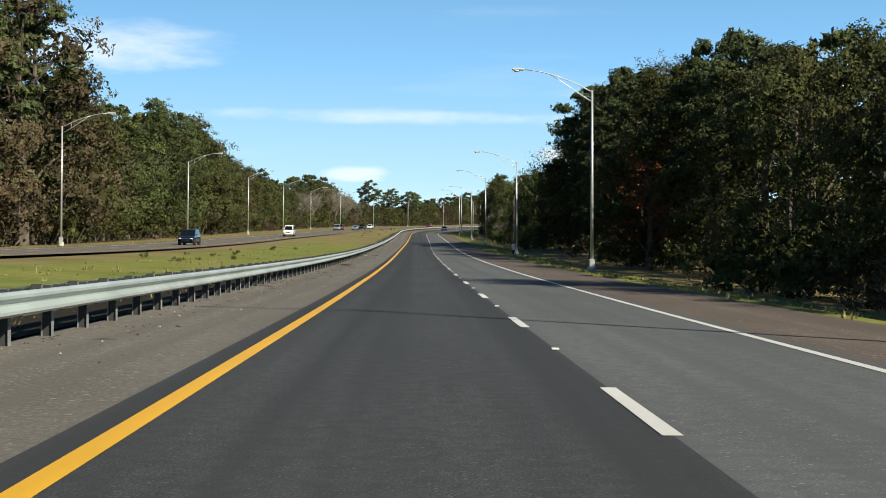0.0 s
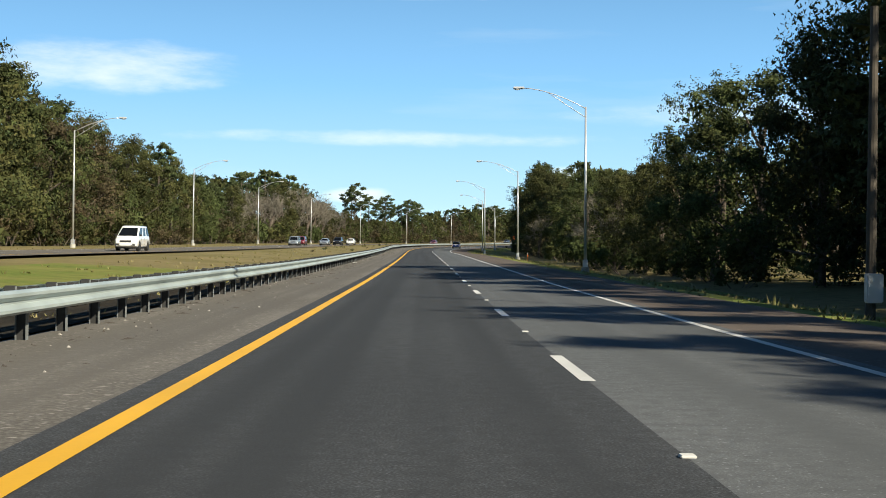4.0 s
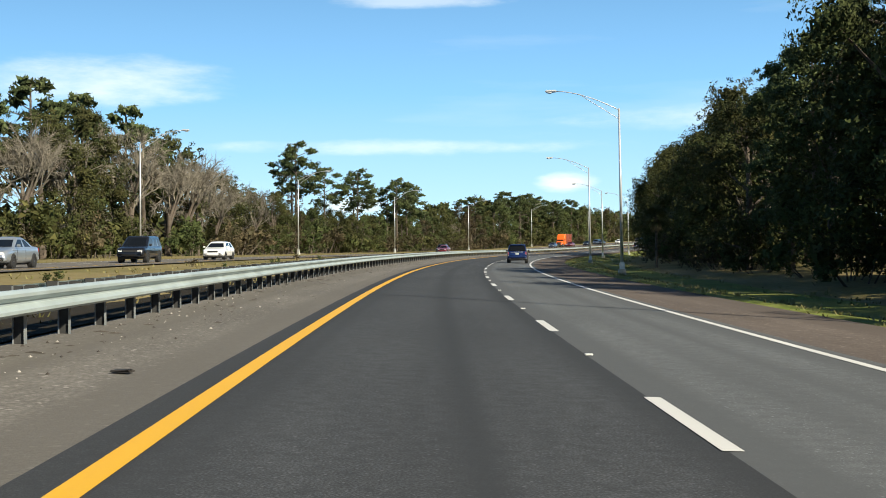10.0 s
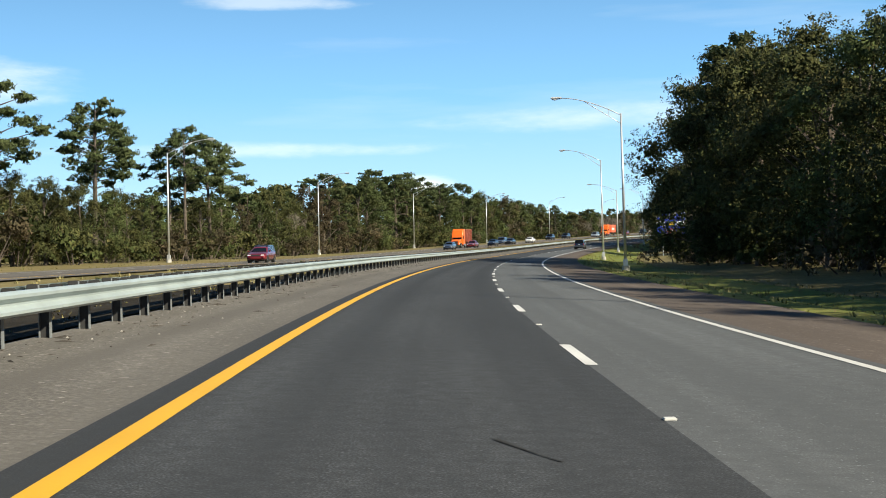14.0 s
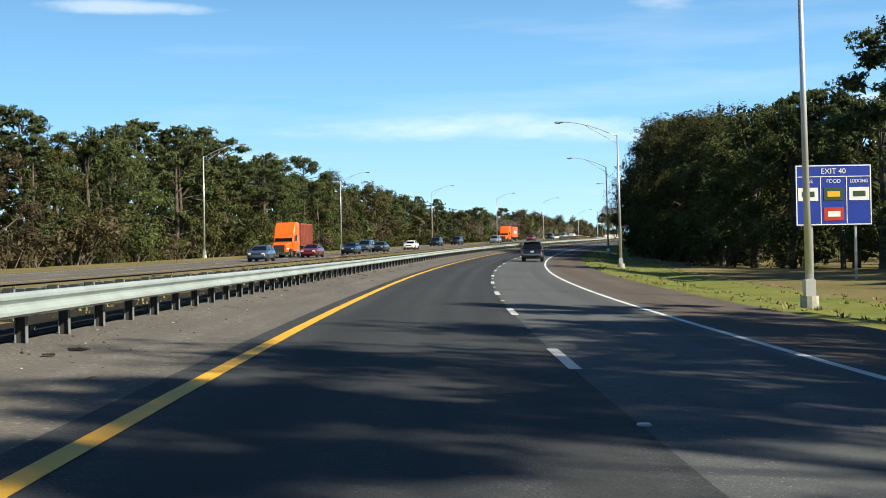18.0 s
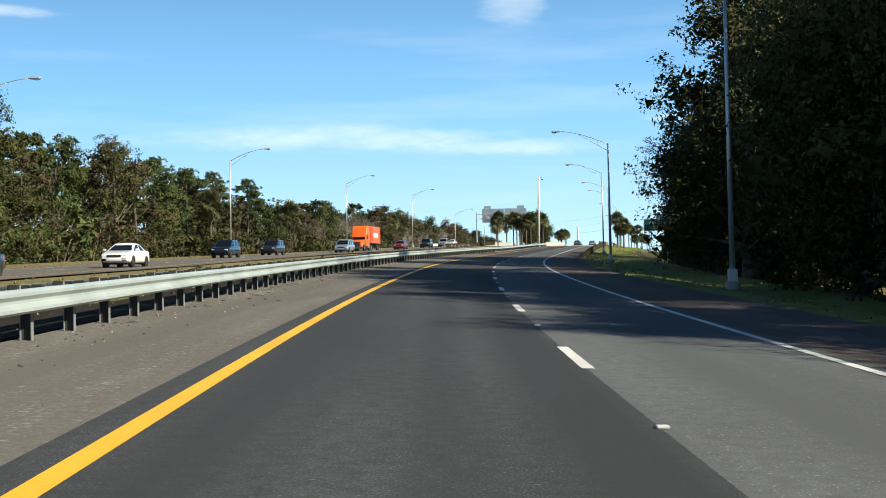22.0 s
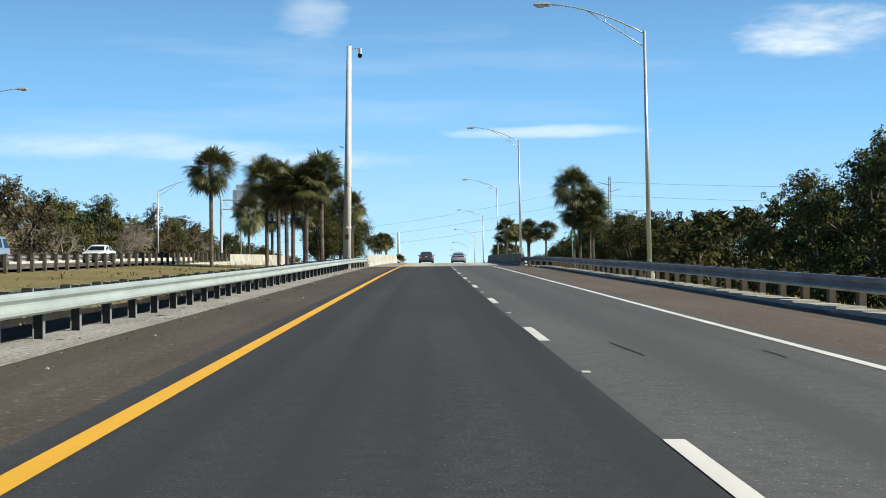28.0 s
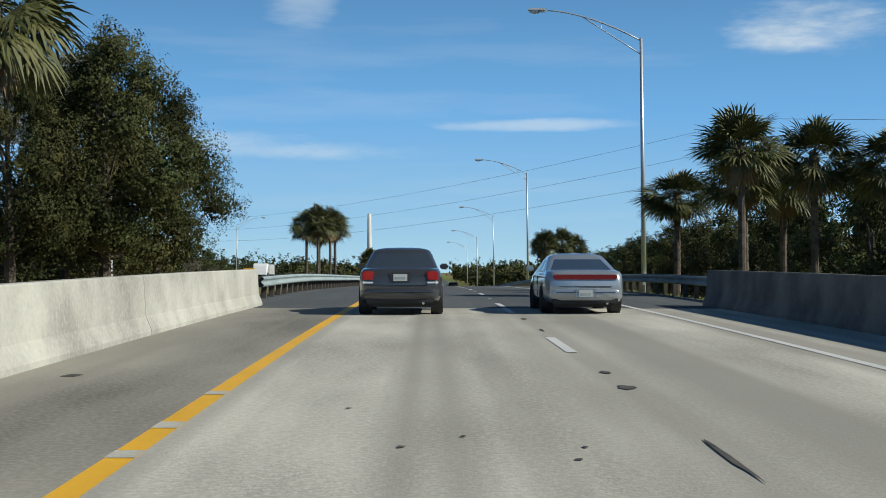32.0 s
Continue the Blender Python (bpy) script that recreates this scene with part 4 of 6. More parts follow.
RAIL = -5.25
median_rail = thing("guard_rail", "double-faced galvanised steel guard rail in the median on steel posts with shade-darkened webs", "guard rail")
rail_end = BRIDGE_A + 1.2
s = -38.1
while s < rail_end - 0.5:
    beam(median_rail, s, min(s + 3.815, rail_end), RAIL + 0.24, 1)
    s += 3.81
v, f = sweep(np.arange(-38.1, rail_end - 22, 3.81), w_profile(RAIL - 0.24, -1), on_road)
part("rear_beam", mesh_of("rear_beam", v, f, GALVANISED), None, median_rail)
pm = post_mesh(True)
rest_v, rest_f, rest_i = [], [], []
for i in range(-20, 541):
    s = 1.905 * i + 0.9
    if s > rail_end - 1:
        break
    if abs(s - 980.3) < 0.85:
        continue
    m = facing(s, RAIL + rail_bend(s, RAIL), 0.0, road=True)
    if 230 <= i < 525:
        o = part("post", pm, None, median_rail)
        o.matrix_world = m
    else:
        b = len(rest_v)
        rest_v += [m @ v.co for v in pm.vertices]
        rest_f += [tuple(b + k for k in p.vertices) for p in pm.polygons]
        rest_i += [p.material_index for p in pm.polygons]
tagged(part("post_run", mesh_of("post_run", rest_v, rest_f, [RAIL_POST, BLOCK_DARK], index=rest_i), None, median_rail), kind="stuff")


def side_rail(name, s0, s1, lat, sign, label):
    ob = thing(name, label, "guard rail", "roadside guard rails")
    s = s0
    while s < s1 - 0.1:
        # beams that face left, away from the sun, get the steel with painted shade
        beam(ob, s, min(s + 3.815, s1), lat + sign * 0.24, sign, mat=RAIL_SHADED if sign < 0 else GALVANISED)
        s += 3.81
    bm = box((0.16, 0.20, 1.15), (0, 0, 0.16), 0.01)
    box((0.16, 0.15, 0.34), (-0.155, 0, 0.55), 0.01, bm)
    me = bpy.data.meshes.new("post")
    bm.to_mesh(me)
    bm.free()
    me.materials.append(WOOD_POST)
    s = s0 + 0.6
    while s < s1 - 0.6:
        o = part("post", me, None, ob)
        o.matrix_world = facing(s, lat + rail_bend(s, lat), 0.0, 0 if sign < 0 else 180, road=True)
        s += 1.905
    return ob


side_rail("guard_rail", 846.0, BRIDGE_A + 1.0, 9.0, -1, "single galvanised guard rail on dark wooden posts before the bridge")
side_rail("guard_rail", BRIDGE_B - 0.5, 1260.0, 9.0, -1, "single galvanised guard rail on dark wooden posts past the bridge")
side_rail("guard_rail", BRIDGE_B + 6.0, 1260.0, -5.3, 1, "galvanised median guard rail past the bridge")


# ---- bridge ----
def barrier(name, s0, s1, toe, sign, label, height=0.95, mat=CONCRETE_WALL):
    """A sloped-face concrete parapet; toe is the offset of its foot on the traffic side, sign where it leans away to."""
    ob = thing(name, label, "concrete barrier")
    prof = [(0, -0.6), (0, 0.07), (0.09, 0.30), (0.13, height - 0.02), (0.15, height), (0.33, height), (0.36, 0.0), (0.36, -0.6)]
    ring = [(toe + sign * x, z) for x, z in prof]
    if sign > 0:
        ring = ring[::-1]
    n = max(1, round((s1 - s0) / 12.5))
    for i in range(n):
        a, b = s0 + (s1 - s0) * i / n, s0 + (s1 - s0) * (i + 1) / n
        v, f = sweep(np.linspace(a + 0.012, b - 0.012, 4), ring, on_road)
        part("panel", mesh_of("panel", v, f, mat), None, ob)
    return ob


barrier("bridge_parapet", BRIDGE_A - 1.0, BRIDGE_B + 2.0, -4.5, -1, "weathered pale concrete parapet on the median side of the bridge")
# the outer parapet faces away from the sun; its dark colour paints that shade
barrier("bridge_parapet", BRIDGE_A - 1.0, BRIDGE_B + 2.0, 7.15, 1, "concrete parapet on the outer side of the bridge, its shade put into a dark colour", mat=CONCRETE_SHADED)
side_rail("guard_rail", 930.0, 1012.6, -15.9 + swing(1000), -1, "galvanised guard rail on wooden posts beside the opposing roadway")
barrier("bridge_parapet", BRIDGE_A + 18.0, BRIDGE_B + 6.0, -16.2 + swing(1000), 1, "pale concrete parapet of the opposing bridge", height=0.6)
barrier("bridge_parapet", BRIDGE_A - 6.0, BRIDGE_B + 6.0, -29.2 + swing(1000), -1, "pale far concrete parapet of the opposing bridge", height=0.6)
for name, a, b, label in (("bridge_slab", -5.4, 8.2, "concrete bridge slab under the road deck"), ("opposing_bridge_slab", -31.9, -18.2, "concrete slab of the opposing bridge")):
    v, f = sweep(np.linspace(BRIDGE_A - 2, BRIDGE_B + 2, 14), [(a, -0.05), (b, -0.05), (b, -1.2), (a, -1.2)][::-1], on_road)
    tagged(new(name, mesh_of(name, v, f, CONCRETE_WALL)), label, "bridge", kind="structure")
for s in (BRIDGE_A, BRIDGE_B - 3.5, BRIDGE_B):
    mark("deck_joint", s, s + 0.05, 1.3, 11.2, BLOCK_DARK, "dark expansion joint across the bridge deck", 0.004)
PATCH = material("deck_patch", (0.09, 0.08, 0.07), 0.9, vary=0.5, scale=6.0, uv=True)
prng = np.random.default_rng(5)
for s, lat, ln, w in ((1003.3, 1.84, 0.25, 0.22), (1002.9, 1.80, 0.22, 0.26), (1002.1, 1.85, 0.42, 0.24), (1002.0, 0.32, 0.4, 0.24), (999.2, 0.22, 0.5, 0.16), (999.1, 0.08, 0.35, 0.22), (1001.9, 1.05, 0.2, 0.14), (1003.0, 0.18, 0.25, 0.12),
                      (1003.4, 0.32, 0.2, 0.12), (1000.6, 0.01, 0.3, 0.12), (1000.0, -0.05, 0.15, 0.08), (1001.2, -0.25, 0.15, 0.08), (1002.3, -0.76, 0.15, 0.06), (1014.0, 1.78, 0.9, 0.18), (1003.1, 1.14, 0.15, 0.1),
                      (999.0, 1.86, 1.6, 0.08), (1032.0, 1.80, 3.0, 0.09), (1038.5, -3.84, 0.5, 0.34), (1038.9, 1.81, 0.5, 0.22), (1037.3, 1.80, 0.6, 0.26), (1050.6, 1.82, 1.0, 0.2), (1046.4, 1.82, 1.3, 0.10), (1033.8, -0.29, 0.15, 0.1),
                      (1034.3, 0.14, 0.12, 0.07), (1033.8, 0.94, 0.12, 0.07), (1033.3, 0.84, 0.12, 0.08), (1035.9, -0.77, 0.12, 0.08), (1009.0, 3.4, 0.4, 0.2)):
    # ragged outlines: spalls and worn sealant
    rim = [0.62 * (1 + prng.uniform(-0.3, 0.3)) for _ in range(11)]
    pts = [on_road(s + ln / 2 + math.sin(2 * math.pi * j / 11) * ln / 2 * q, lat + math.cos(2 * math.pi * j / 11) * w / 2 * q, 0.008) for j, q in enumerate(rim)]
    tagged(new("deck_patch", mesh_of("deck_patch", pts, [tuple(range(11))], PATCH, [(p.x, p.y) for p in pts])), "dark ragged spall in the bridge deck", "road marking", kind="structure")
for s, ln in ((1033.4, 0.3), (1034.75, 0.35), (1036.95, 0.3), (1018.5, 0.4), (1009.3, 0.3)):
    mark("worn_paint", s, s + ln, YELLOW, 0.195, CONCRETE, "bare concrete where the yellow line has worn off", 0.010)
marker = thing("object_marker", "yellow and black object marker at the end of the parapet", "road sign")
marker.matrix_world = facing(BRIDGE_B + 4.5, -5.2, 0.0, road=True)
SIGN_YELLOW = material("sign_yellow", (0.75, 0.42, 0.02), 0.5, vary=0.08)
part("post", box((0.1, 0.1, 1.6), (0, 0, 0.2), 0.01), WOOD_POST, marker)
part("panel", box((0.32, 0.04, 0.5), (0, -0.07, 0.72), 0.01), SIGN_YELLOW, marker)
delineator = thing("delineator", "yellow impact marker at the start of the guard rail", "road sign", m=facing(844.8, 9.0, 0.0))
part("nose", box((0.4, 0.5, 0.75), (0, 0, 0.42), 0.08), SIGN_YELLOW, delineator)
orange_post = thing("marker_post", "slim orange utility marker post in the grass", "marker post", m=facing(297.0, 14.0, 0.0))
ORANGE = material("marker_orange", (0.80, 0.20, 0.02), 0.5, vary=0.1)
part("post", tube((0, 0, -0.2), (0, 0, 0.95), 0.06, 0.06, 10), ORANGE, orange_post)
part("cap", tube((0, 0, 0.95), (0, 0, 1.1), 0.065, 0.03, 10), PAINT_WHITE, orange_post)

# ---- vehicles ----
GLASS = material("car_glass", (0.006, 0.007, 0.008), 0.03, vary=0.0, spec=0.3)
PALE_GLASS = material("lighter_car_glass", (0.035, 0.042, 0.048), 0.03, vary=0.0, spec=0.8, coat=0.6)
TYRE = material("tyre_rubber", (0.018, 0.018, 0.018), 0.85, vary=0.15)
RIM = material("alloy_rim", (0.55, 0.56, 0.57), 0.3, 0.8, vary=0.05)
TRIM = material("black_trim", (0.025, 0.025, 0.026), 0.6, vary=0.1)
CHROME = material("chrome", (0.75, 0.76, 0.77), 0.15, 1.0, vary=0.0)
PINK_LAMP = material("pinkish_lamp", (0.42, 0.10, 0.11), 0.15, vary=0.0, coat=0.6)
RED_LAMP = material("red_lamp", (0.36, 0.010, 0.008), 0.2, vary=0.0, coat=0.5)
DARK_RED = material("dark_red_lamp", (0.16, 0.012, 0.012), 0.2, vary=0.0, coat=0.5)
CLEAR_LAMP = material("clear_lamp", (0.75, 0.76, 0.76), 0.15, vary=0.0, coat=0.5)
PLATE = material("licence_plate", (0.52, 0.53, 0.53), 0.4, vary=0.05)
PLATE_BAR = material("plate_bar", (0.30, 0.36, 0.36), 0.5, vary=0.0)


def paint_mat(name, colour, metal=0.35):
    return material("paint_" + name, colour, 0.28, metal, vary=0.05, scale=0.6, coat=1.0)


# length, width, height, ground clearance, tyre radius, axles (rear, front), belt, stations of (y, top) and the cabin (rear base, rear roof, front roof, front base)
SHAPES = {
    "sedan": dict(L=4.6, W=1.80, H=1.48, clear=0.22, r=0.32, axles=(-1.38, 1.36), top=[(-2.3, 0.80), (-2.22, 0.97), (-1.7, 1.02), (-1.0, 0.98), (0.9, 0.97), (1.3, 0.95), (2.0, 0.82), (2.25, 0.68), (2.3, 0.55)], cabin=(-1.62, -0.78, 0.35, 1.25)),
    "coupe": dict(L=4.7, W=1.77, H=1.36, clear=0.20, r=0.31, axles=(-1.35, 1.38), top=[(-2.35, 0.78), (-2.28, 0.93), (-1.7, 0.97), (-1.0, 0.94), (0.9, 0.93), (1.3, 0.90), (2.0, 0.76), (2.3, 0.62), (2.35, 0.5)], cabin=(-1.75, -0.70, 0.30, 1.30)),
    "suv": dict(L=4.75, W=1.84, H=1.72, clear=0.30, r=0.37, axles=(-1.42, 1.43), top=[(-2.37, 0.95), (-2.33, 1.05), (-1.7, 1.08), (-1.0, 1.07), (0.9, 1.06), (1.35, 1.05), (2.1, 0.95), (2.32, 0.80), (2.37, 0.6)], cabin=(-2.28, -1.98, 0.55, 1.40)),
    "minivan": dict(L=4.9, W=1.90, H=1.74, clear=0.22, r=0.33, axles=(-1.5, 1.5), top=[(-2.45, 0.90), (-2.4, 1.0), (-1.7, 1.02), (-1.0, 1.02), (0.9, 1.0), (1.5, 0.98), (2.15, 0.86), (2.4, 0.70), (2.45, 0.55)], cabin=(-2.36, -2.05, 0.75, 1.85)),
    "hatch": dict(L=4.3, W=1.78, H=1.50, clear=0.22, r=0.31, axles=(-1.28, 1.30), top=[(-2.15, 0.85), (-2.1, 0.97), (-1.6, 0.99), (-1.0, 0.98), (0.9, 0.96), (1.25, 0.94), (1.9, 0.82), (2.1, 0.68), (2.15, 0.55)], cabin=(-2.02, -1.45, 0.45, 1.30)),
}


def loft(sections):
    bm = bmesh.new()
    rows = [[bm.verts.new(p) for p in sec] for sec in sections]
    for a, b in zip(rows, rows[1:]):
        for j in range(len(a)):
            k = (j + 1) % len(a)
            bm.faces.new((a[j], a[k], b[k], b[j]))
    bm.faces.new(rows[0][::-1])
    bm.faces.new(rows[-1])
    bmesh.ops.recalc_face_normals(bm, faces=bm.faces)
    return bm


def panel(corners, push, bm=None, inset=0.06):
    """A thin pane set into four corners, proud of them by push along their normal."""
    bm = bm or bmesh.new()
    c = [Vector(p) for p in corners]
    mid = sum(c, Vector()) / 4
    nrm = (c[1] - c[0]).cross(c[3] - c[0]).normalized()
    if nrm.dot(Vector((mid.x, mid.y, mid.z - 0.9))) < 0:
        nrm.negate()
    q = [mid + (p - mid) * (1 - inset) for p in c]
    lo, hi = [bm.verts.new(p - nrm * 0.01) for p in q], [bm.verts.new(p + nrm * push) for p in q]
    bm.faces.new(hi)
    bm.faces.new(lo[::-1])
    for i in range(4):
        j = (i + 1) % 4
        bm.faces.new((lo[i], lo[j], hi[j], hi[i]))
    bmesh.ops.recalc_face_normals(bm, faces=bm.faces)
    return bm


def tyre_ring(r, w):
    bm = bmesh.new()
    n, prof = 24, [(0.60 * r, -w / 2), (0.93 * r, -w / 2), (r, -w * 0.32), (r, w * 0.32), (0.93 * r, w / 2), (0.60 * r, w / 2)]
    rows = [[bm.verts.new((x, math.cos(2 * math.pi * i / n) * q, math.sin(2 * math.pi * i / n) * q)) for q, x in prof] for i in range(n)]
    for i in range(n):
        a, b = rows[i], rows[(i + 1) % n]
        for j in range(len(prof)):
            k = (j + 1) % len(prof)
            bm.faces.new((a[j], a[k], b[k], b[j]))
    bmesh.ops.recalc_face_normals(bm, faces=bm.faces)
    return bm


def rim_disc(r, w, side, spokes=7):
    bm = bmesh.new()
    tube((-w * 0.35, 0, 0), (w * 0.35, 0, 0), 0.62 * r, 0.62 * r, 20, bm, caps=False)
    tube((side * w * 0.12, 0, 0), (side * w * 0.40, 0, 0), 0.16 * r, 0.13 * r, 12, bm)
    for i in range(spokes):
        a = 2 * math.pi * i / spokes
        e = Vector((side * w * 0.30, math.cos(a) * 0.60 * r, math.sin(a) * 0.60 * r))
        box((0.03, 0.10 * r * 2, 0.60 * r), (side * w * 0.30, math.cos(a) * 0.34 * r, math.sin(a) * 0.34 * r), 0, bm,
            Matrix.Rotation(a - math.pi / 2, 4, "X"))
    return bm


def plan_ring(hw, y0, y1, z, r, grow=0.0, bow=0.05):
    """A rounded rectangle seen from above, 36 points: rear edge, corner, right side, corner, front, corner, left side, corner."""
    hw, y0, y1 = hw + grow, y0 - grow, y1 + grow
    pts = []
    rear = [(-1 + 2 * k / 4) for k in range(5)]
    for k in rear:
        pts.append((k * (hw - r), y0 + bow * k * k))
    for a in (22, 45, 68):
        pts.append((hw - r + r * math.sin(radians(a)), y0 + bow + r - r * math.cos(radians(a))))
    for k in range(10):
        pts.append((hw, y0 + bow + r + (y1 - y0 - 2 * bow - 2 * r) * k / 9))
    for a in (68, 45, 22):
        pts.append((hw - r + r * math.sin(radians(a)), y1 - bow - r + r * math.cos(radians(a))))
    for k in reversed(rear):
        pts.append((k * (hw - r), y1 - bow * k * k))
    for a in (22, 45, 68):
        pts.append((-(hw - r + r * math.sin(radians(a))), y1 - bow - r + r * math.cos(radians(a))))
    for k in reversed(range(10)):
        pts.append((-hw, y0 + bow + r + (y1 - y0 - 2 * bow - 2 * r) * k / 9))
    for a in (68, 45, 22):
        pts.append((-(hw - r + r * math.sin(radians(a))), y0 + bow + r - r * math.cos(radians(a))))
    return [(x, y, z) for x, y in pts]


def ring_patch(low, high, idx, thick):
    """A thin closed shell over the segments idx between two rings of points; low and high lie on the surface."""
    bm = bmesh.new()
    n = len(low)
    cen = sum((Vector(p) for p in low), Vector()) / n
    cols = []
    for k in idx + [idx[-1] + 1]:
        a, b = Vector(low[k % n]), Vector(high[k % n])
        out = Vector((a.x - 0, a.y - cen.y, 0))
        p, q = Vector(low[(k - 1) % n]), Vector(low[(k + 1) % n])
        tn = (q - p).normalized()
        nr = Vector((tn.y, -tn.x, 0))
        if nr.dot(out) < 0:
            nr.negate()
        cols.append([bm.verts.new(v) for v in (a - nr * 0.006, a + nr * thick, b + nr * thick, b - nr * 0.006)])
    for c, d in zip(cols, cols[1:]):
        for m in range(4):
            e = (m + 1) % 4
            bm.faces.new((c[m], c[e], d[e], d[m]))
    bm.faces.new(cols[0])
    bm.faces.new(cols[-1][::-1])
    bmesh.ops.recalc_face_normals(bm, faces=bm.faces)
    return bm


def car(shape, paint, label, m, category="car", lower=None, rack=False, spare=False, lamp_bar=False, lamp=None):
    d = SHAPES[shape]
    L, W, H, cl, r = d["L"], d["W"], d["H"], d["clear"], d["r"]
    hw = W / 2
    tall = shape in ("suv", "minivan")
    ob = thing({"sedan": "sedan", "coupe": "coupe", "suv": "suv", "minivan": "minivan", "hatch": "hatchback"}[shape], label, category, "vehicles on the road", m)
    rear, front = -L / 2, L / 2

    def belt(y):
        return float(np.interp(y, *zip(*d["top"])))
    secs = []
    for y in [rear, rear + 0.04, rear + 0.12, rear + 0.25, *np.linspace(rear + 0.5, front - 0.5, 14), front - 0.28, front - 0.14, front - 0.05, front]:
        zt, e = belt(y), max(0.0, (abs(y) - (L / 2 - 0.45)) / 0.45)
        w = hw * (1 - (0.13 if y < 0 else 0.17) * e ** 2.4)
        zb = cl + (0.10 if y < 0 else 0.13) * e
        half = [(0.70 * w, zb), (0.93 * w, zb + 0.05), (0.985 * w, zb + 0.16), (w, zb + 0.42 * (zt - zb)), (0.992 * w, zt - 0.20), (0.968 * w, zt - 0.08), (0.92 * w, zt - 0.015), (0.80 * w, zt + 0.008), (0.4 * w, zt + 0.022)]
        secs.append([(x, y, z) for x, z in half] + [(-x, y, z) for x, z in reversed(half)])
    part("body", loft(secs), paint, ob, smooth=True)
    # the cabin: rings from the belt to the roof
    yb, yrb, yrf, yf = d["cabin"]
    z0, zr = belt((yb + yf) / 2) - 0.03, H - 0.10
    bw, rw = hw * 0.93, hw * (0.80 if tall else 0.73)

    def ring(z, grow=0.0, inset=0.0):
        k = (z - z0) / (zr - z0)
        return plan_ring(bw + (rw - bw) * min(k, 1) - inset, yb + (yrb - yb) * min(k, 1) + inset, yf + (yrf - yf) * min(k, 1) - inset, z, 0.10 + 0.04 * min(1, max(0, k)), grow)
    rows = [ring(z0 - 0.12), ring(z0), ring((z0 + zr) / 2), ring(zr), *([ring(zr + 0.05, 0, 0.03), ring(zr + 0.085, 0, 0.10), ring(zr + 0.10, 0, 0.24)] if tall else [ring(zr + 0.035, 0, 0.04), ring(zr + 0.065, 0, 0.12), ring(zr + 0.088, 0, 0.24), ring(zr + 0.10, 0, 0.40)])]
    part("cabin", loft(rows), paint, ob, smooth=True)
    lo, hi = ring(z0 + 0.05), ring(zr - 0.045)
    rot = lambda pts, k: pts[k:] + pts[:k]
    if tall:
        part("rear_window", ring_patch(rot(lo, 41), rot(hi, 41), list(range(0, 6)), 0.006), GLASS, ob, "dark tinted rear window")
    else:
        part("rear_window", ring_patch(lo, hi, [0, 1, 2, 3], 0.006), PALE_GLASS, ob, "tinted rear window")
    part("windscreen", ring_patch(lo, hi, list(range(21, 25)), 0.006), GLASS, ob)
    spans = ([[8, 9], [11, 12], [14, 15, 16]] if tall else [[9, 10, 11], [13, 14, 15, 16]])
    for seg in spans:
        part("side_window", ring_patch(lo, hi, seg, 0.006), GLASS, ob)
        part("side_window", ring_patch(lo, hi, [45 - k for k in reversed(seg)], 0.006), GLASS, ob)

    def bumper(name, at_rear, mat, za, zb, out):
        y0, y1 = rear - out, front + 0.03
        hgt = zb - za
        rows = [plan_ring(hw * 0.958 - q, y0 + q * 1.2, y1 - q, za + k * hgt, 0.20, 0.0, 0.05) for k, q in ((0, 0.06), (0.06, 0.02), (0.35, 0.0), (0.75, 0.0), (0.93, 0.012), (1.0, 0.05), (1.04, 0.12))]
        idx = list(range(38, 51)) if at_rear else list(range(17, 30))
        bm = bmesh.new()
        cols = [[bm.verts.new(r_[k % 42]) for r_ in rows] for k in idx]
        back = [[bm.verts.new((rows[0][k % 42][0] * 0.9, rows[0][k % 42][1] * 0.96, z)) for z in (zb, za)] for k in idx]
        for p, q in zip(range(len(idx)), range(1, len(idx))):
            a, b = cols[p] + back[p], cols[q] + back[q]
            for j in range(len(a)):
                e = (j + 1) % len(a)
                bm.faces.new((a[j], a[e], b[e], b[j]))
        bm.faces.new(cols[0] + back[0])
        bm.faces.new((cols[-1] + back[-1])[::-1])
        bmesh.ops.recalc_face_normals(bm, faces=bm.faces)
        part(name, bm, mat, ob, smooth=True)
    bumper("rear_bumper", True, lower or paint, cl + (0.15 if tall else 0.12), cl + (0.37 if tall else 0.36), 0.13 if spare else 0.075)
    bumper("front_bumper", False, lower or paint, cl + 0.10, cl + 0.32, 0.03)
    part("underbody", box((W * 0.78, L * 0.84, 0.16), (0, 0, cl + 0.02), 0.03), TRIM, ob)
    part("rear_valance", box((W * 0.82, 0.12, 0.16), (0, rear + 0.06, cl + 0.10), 0.03), TRIM, ob)
    tz = belt(rear + 0.12)
    if lamp_bar:
        part("tail_lamp", box((W * 0.80, 0.05, 0.13), (0, rear + 0.012, tz - 0.13), 0.02), DARK_RED, ob, "full-width dark red tail lamp")
    else:
        for sx in (-1, 1):
            lw, lh = (0.12, 0.25) if tall else (0.26, 0.21)
            lx, ly, lz = sx * (hw * 0.90 - lw / 2 + 0.012), rear + 0.085, tz - (0.16 if tall else 0.14)
            tl = part("tail_lamp", box((lw, 0.20, lh), (lx, ly, lz), 0.03), lamp or RED_LAMP, ob, "tail lamp with clear lower lens")
            part("reversing_lamp", box((lw * 0.97, 0.196, 0.075), (lx, ly + 0.001, lz - lh / 2 - 0.032), 0.02), CLEAR_LAMP, tl)
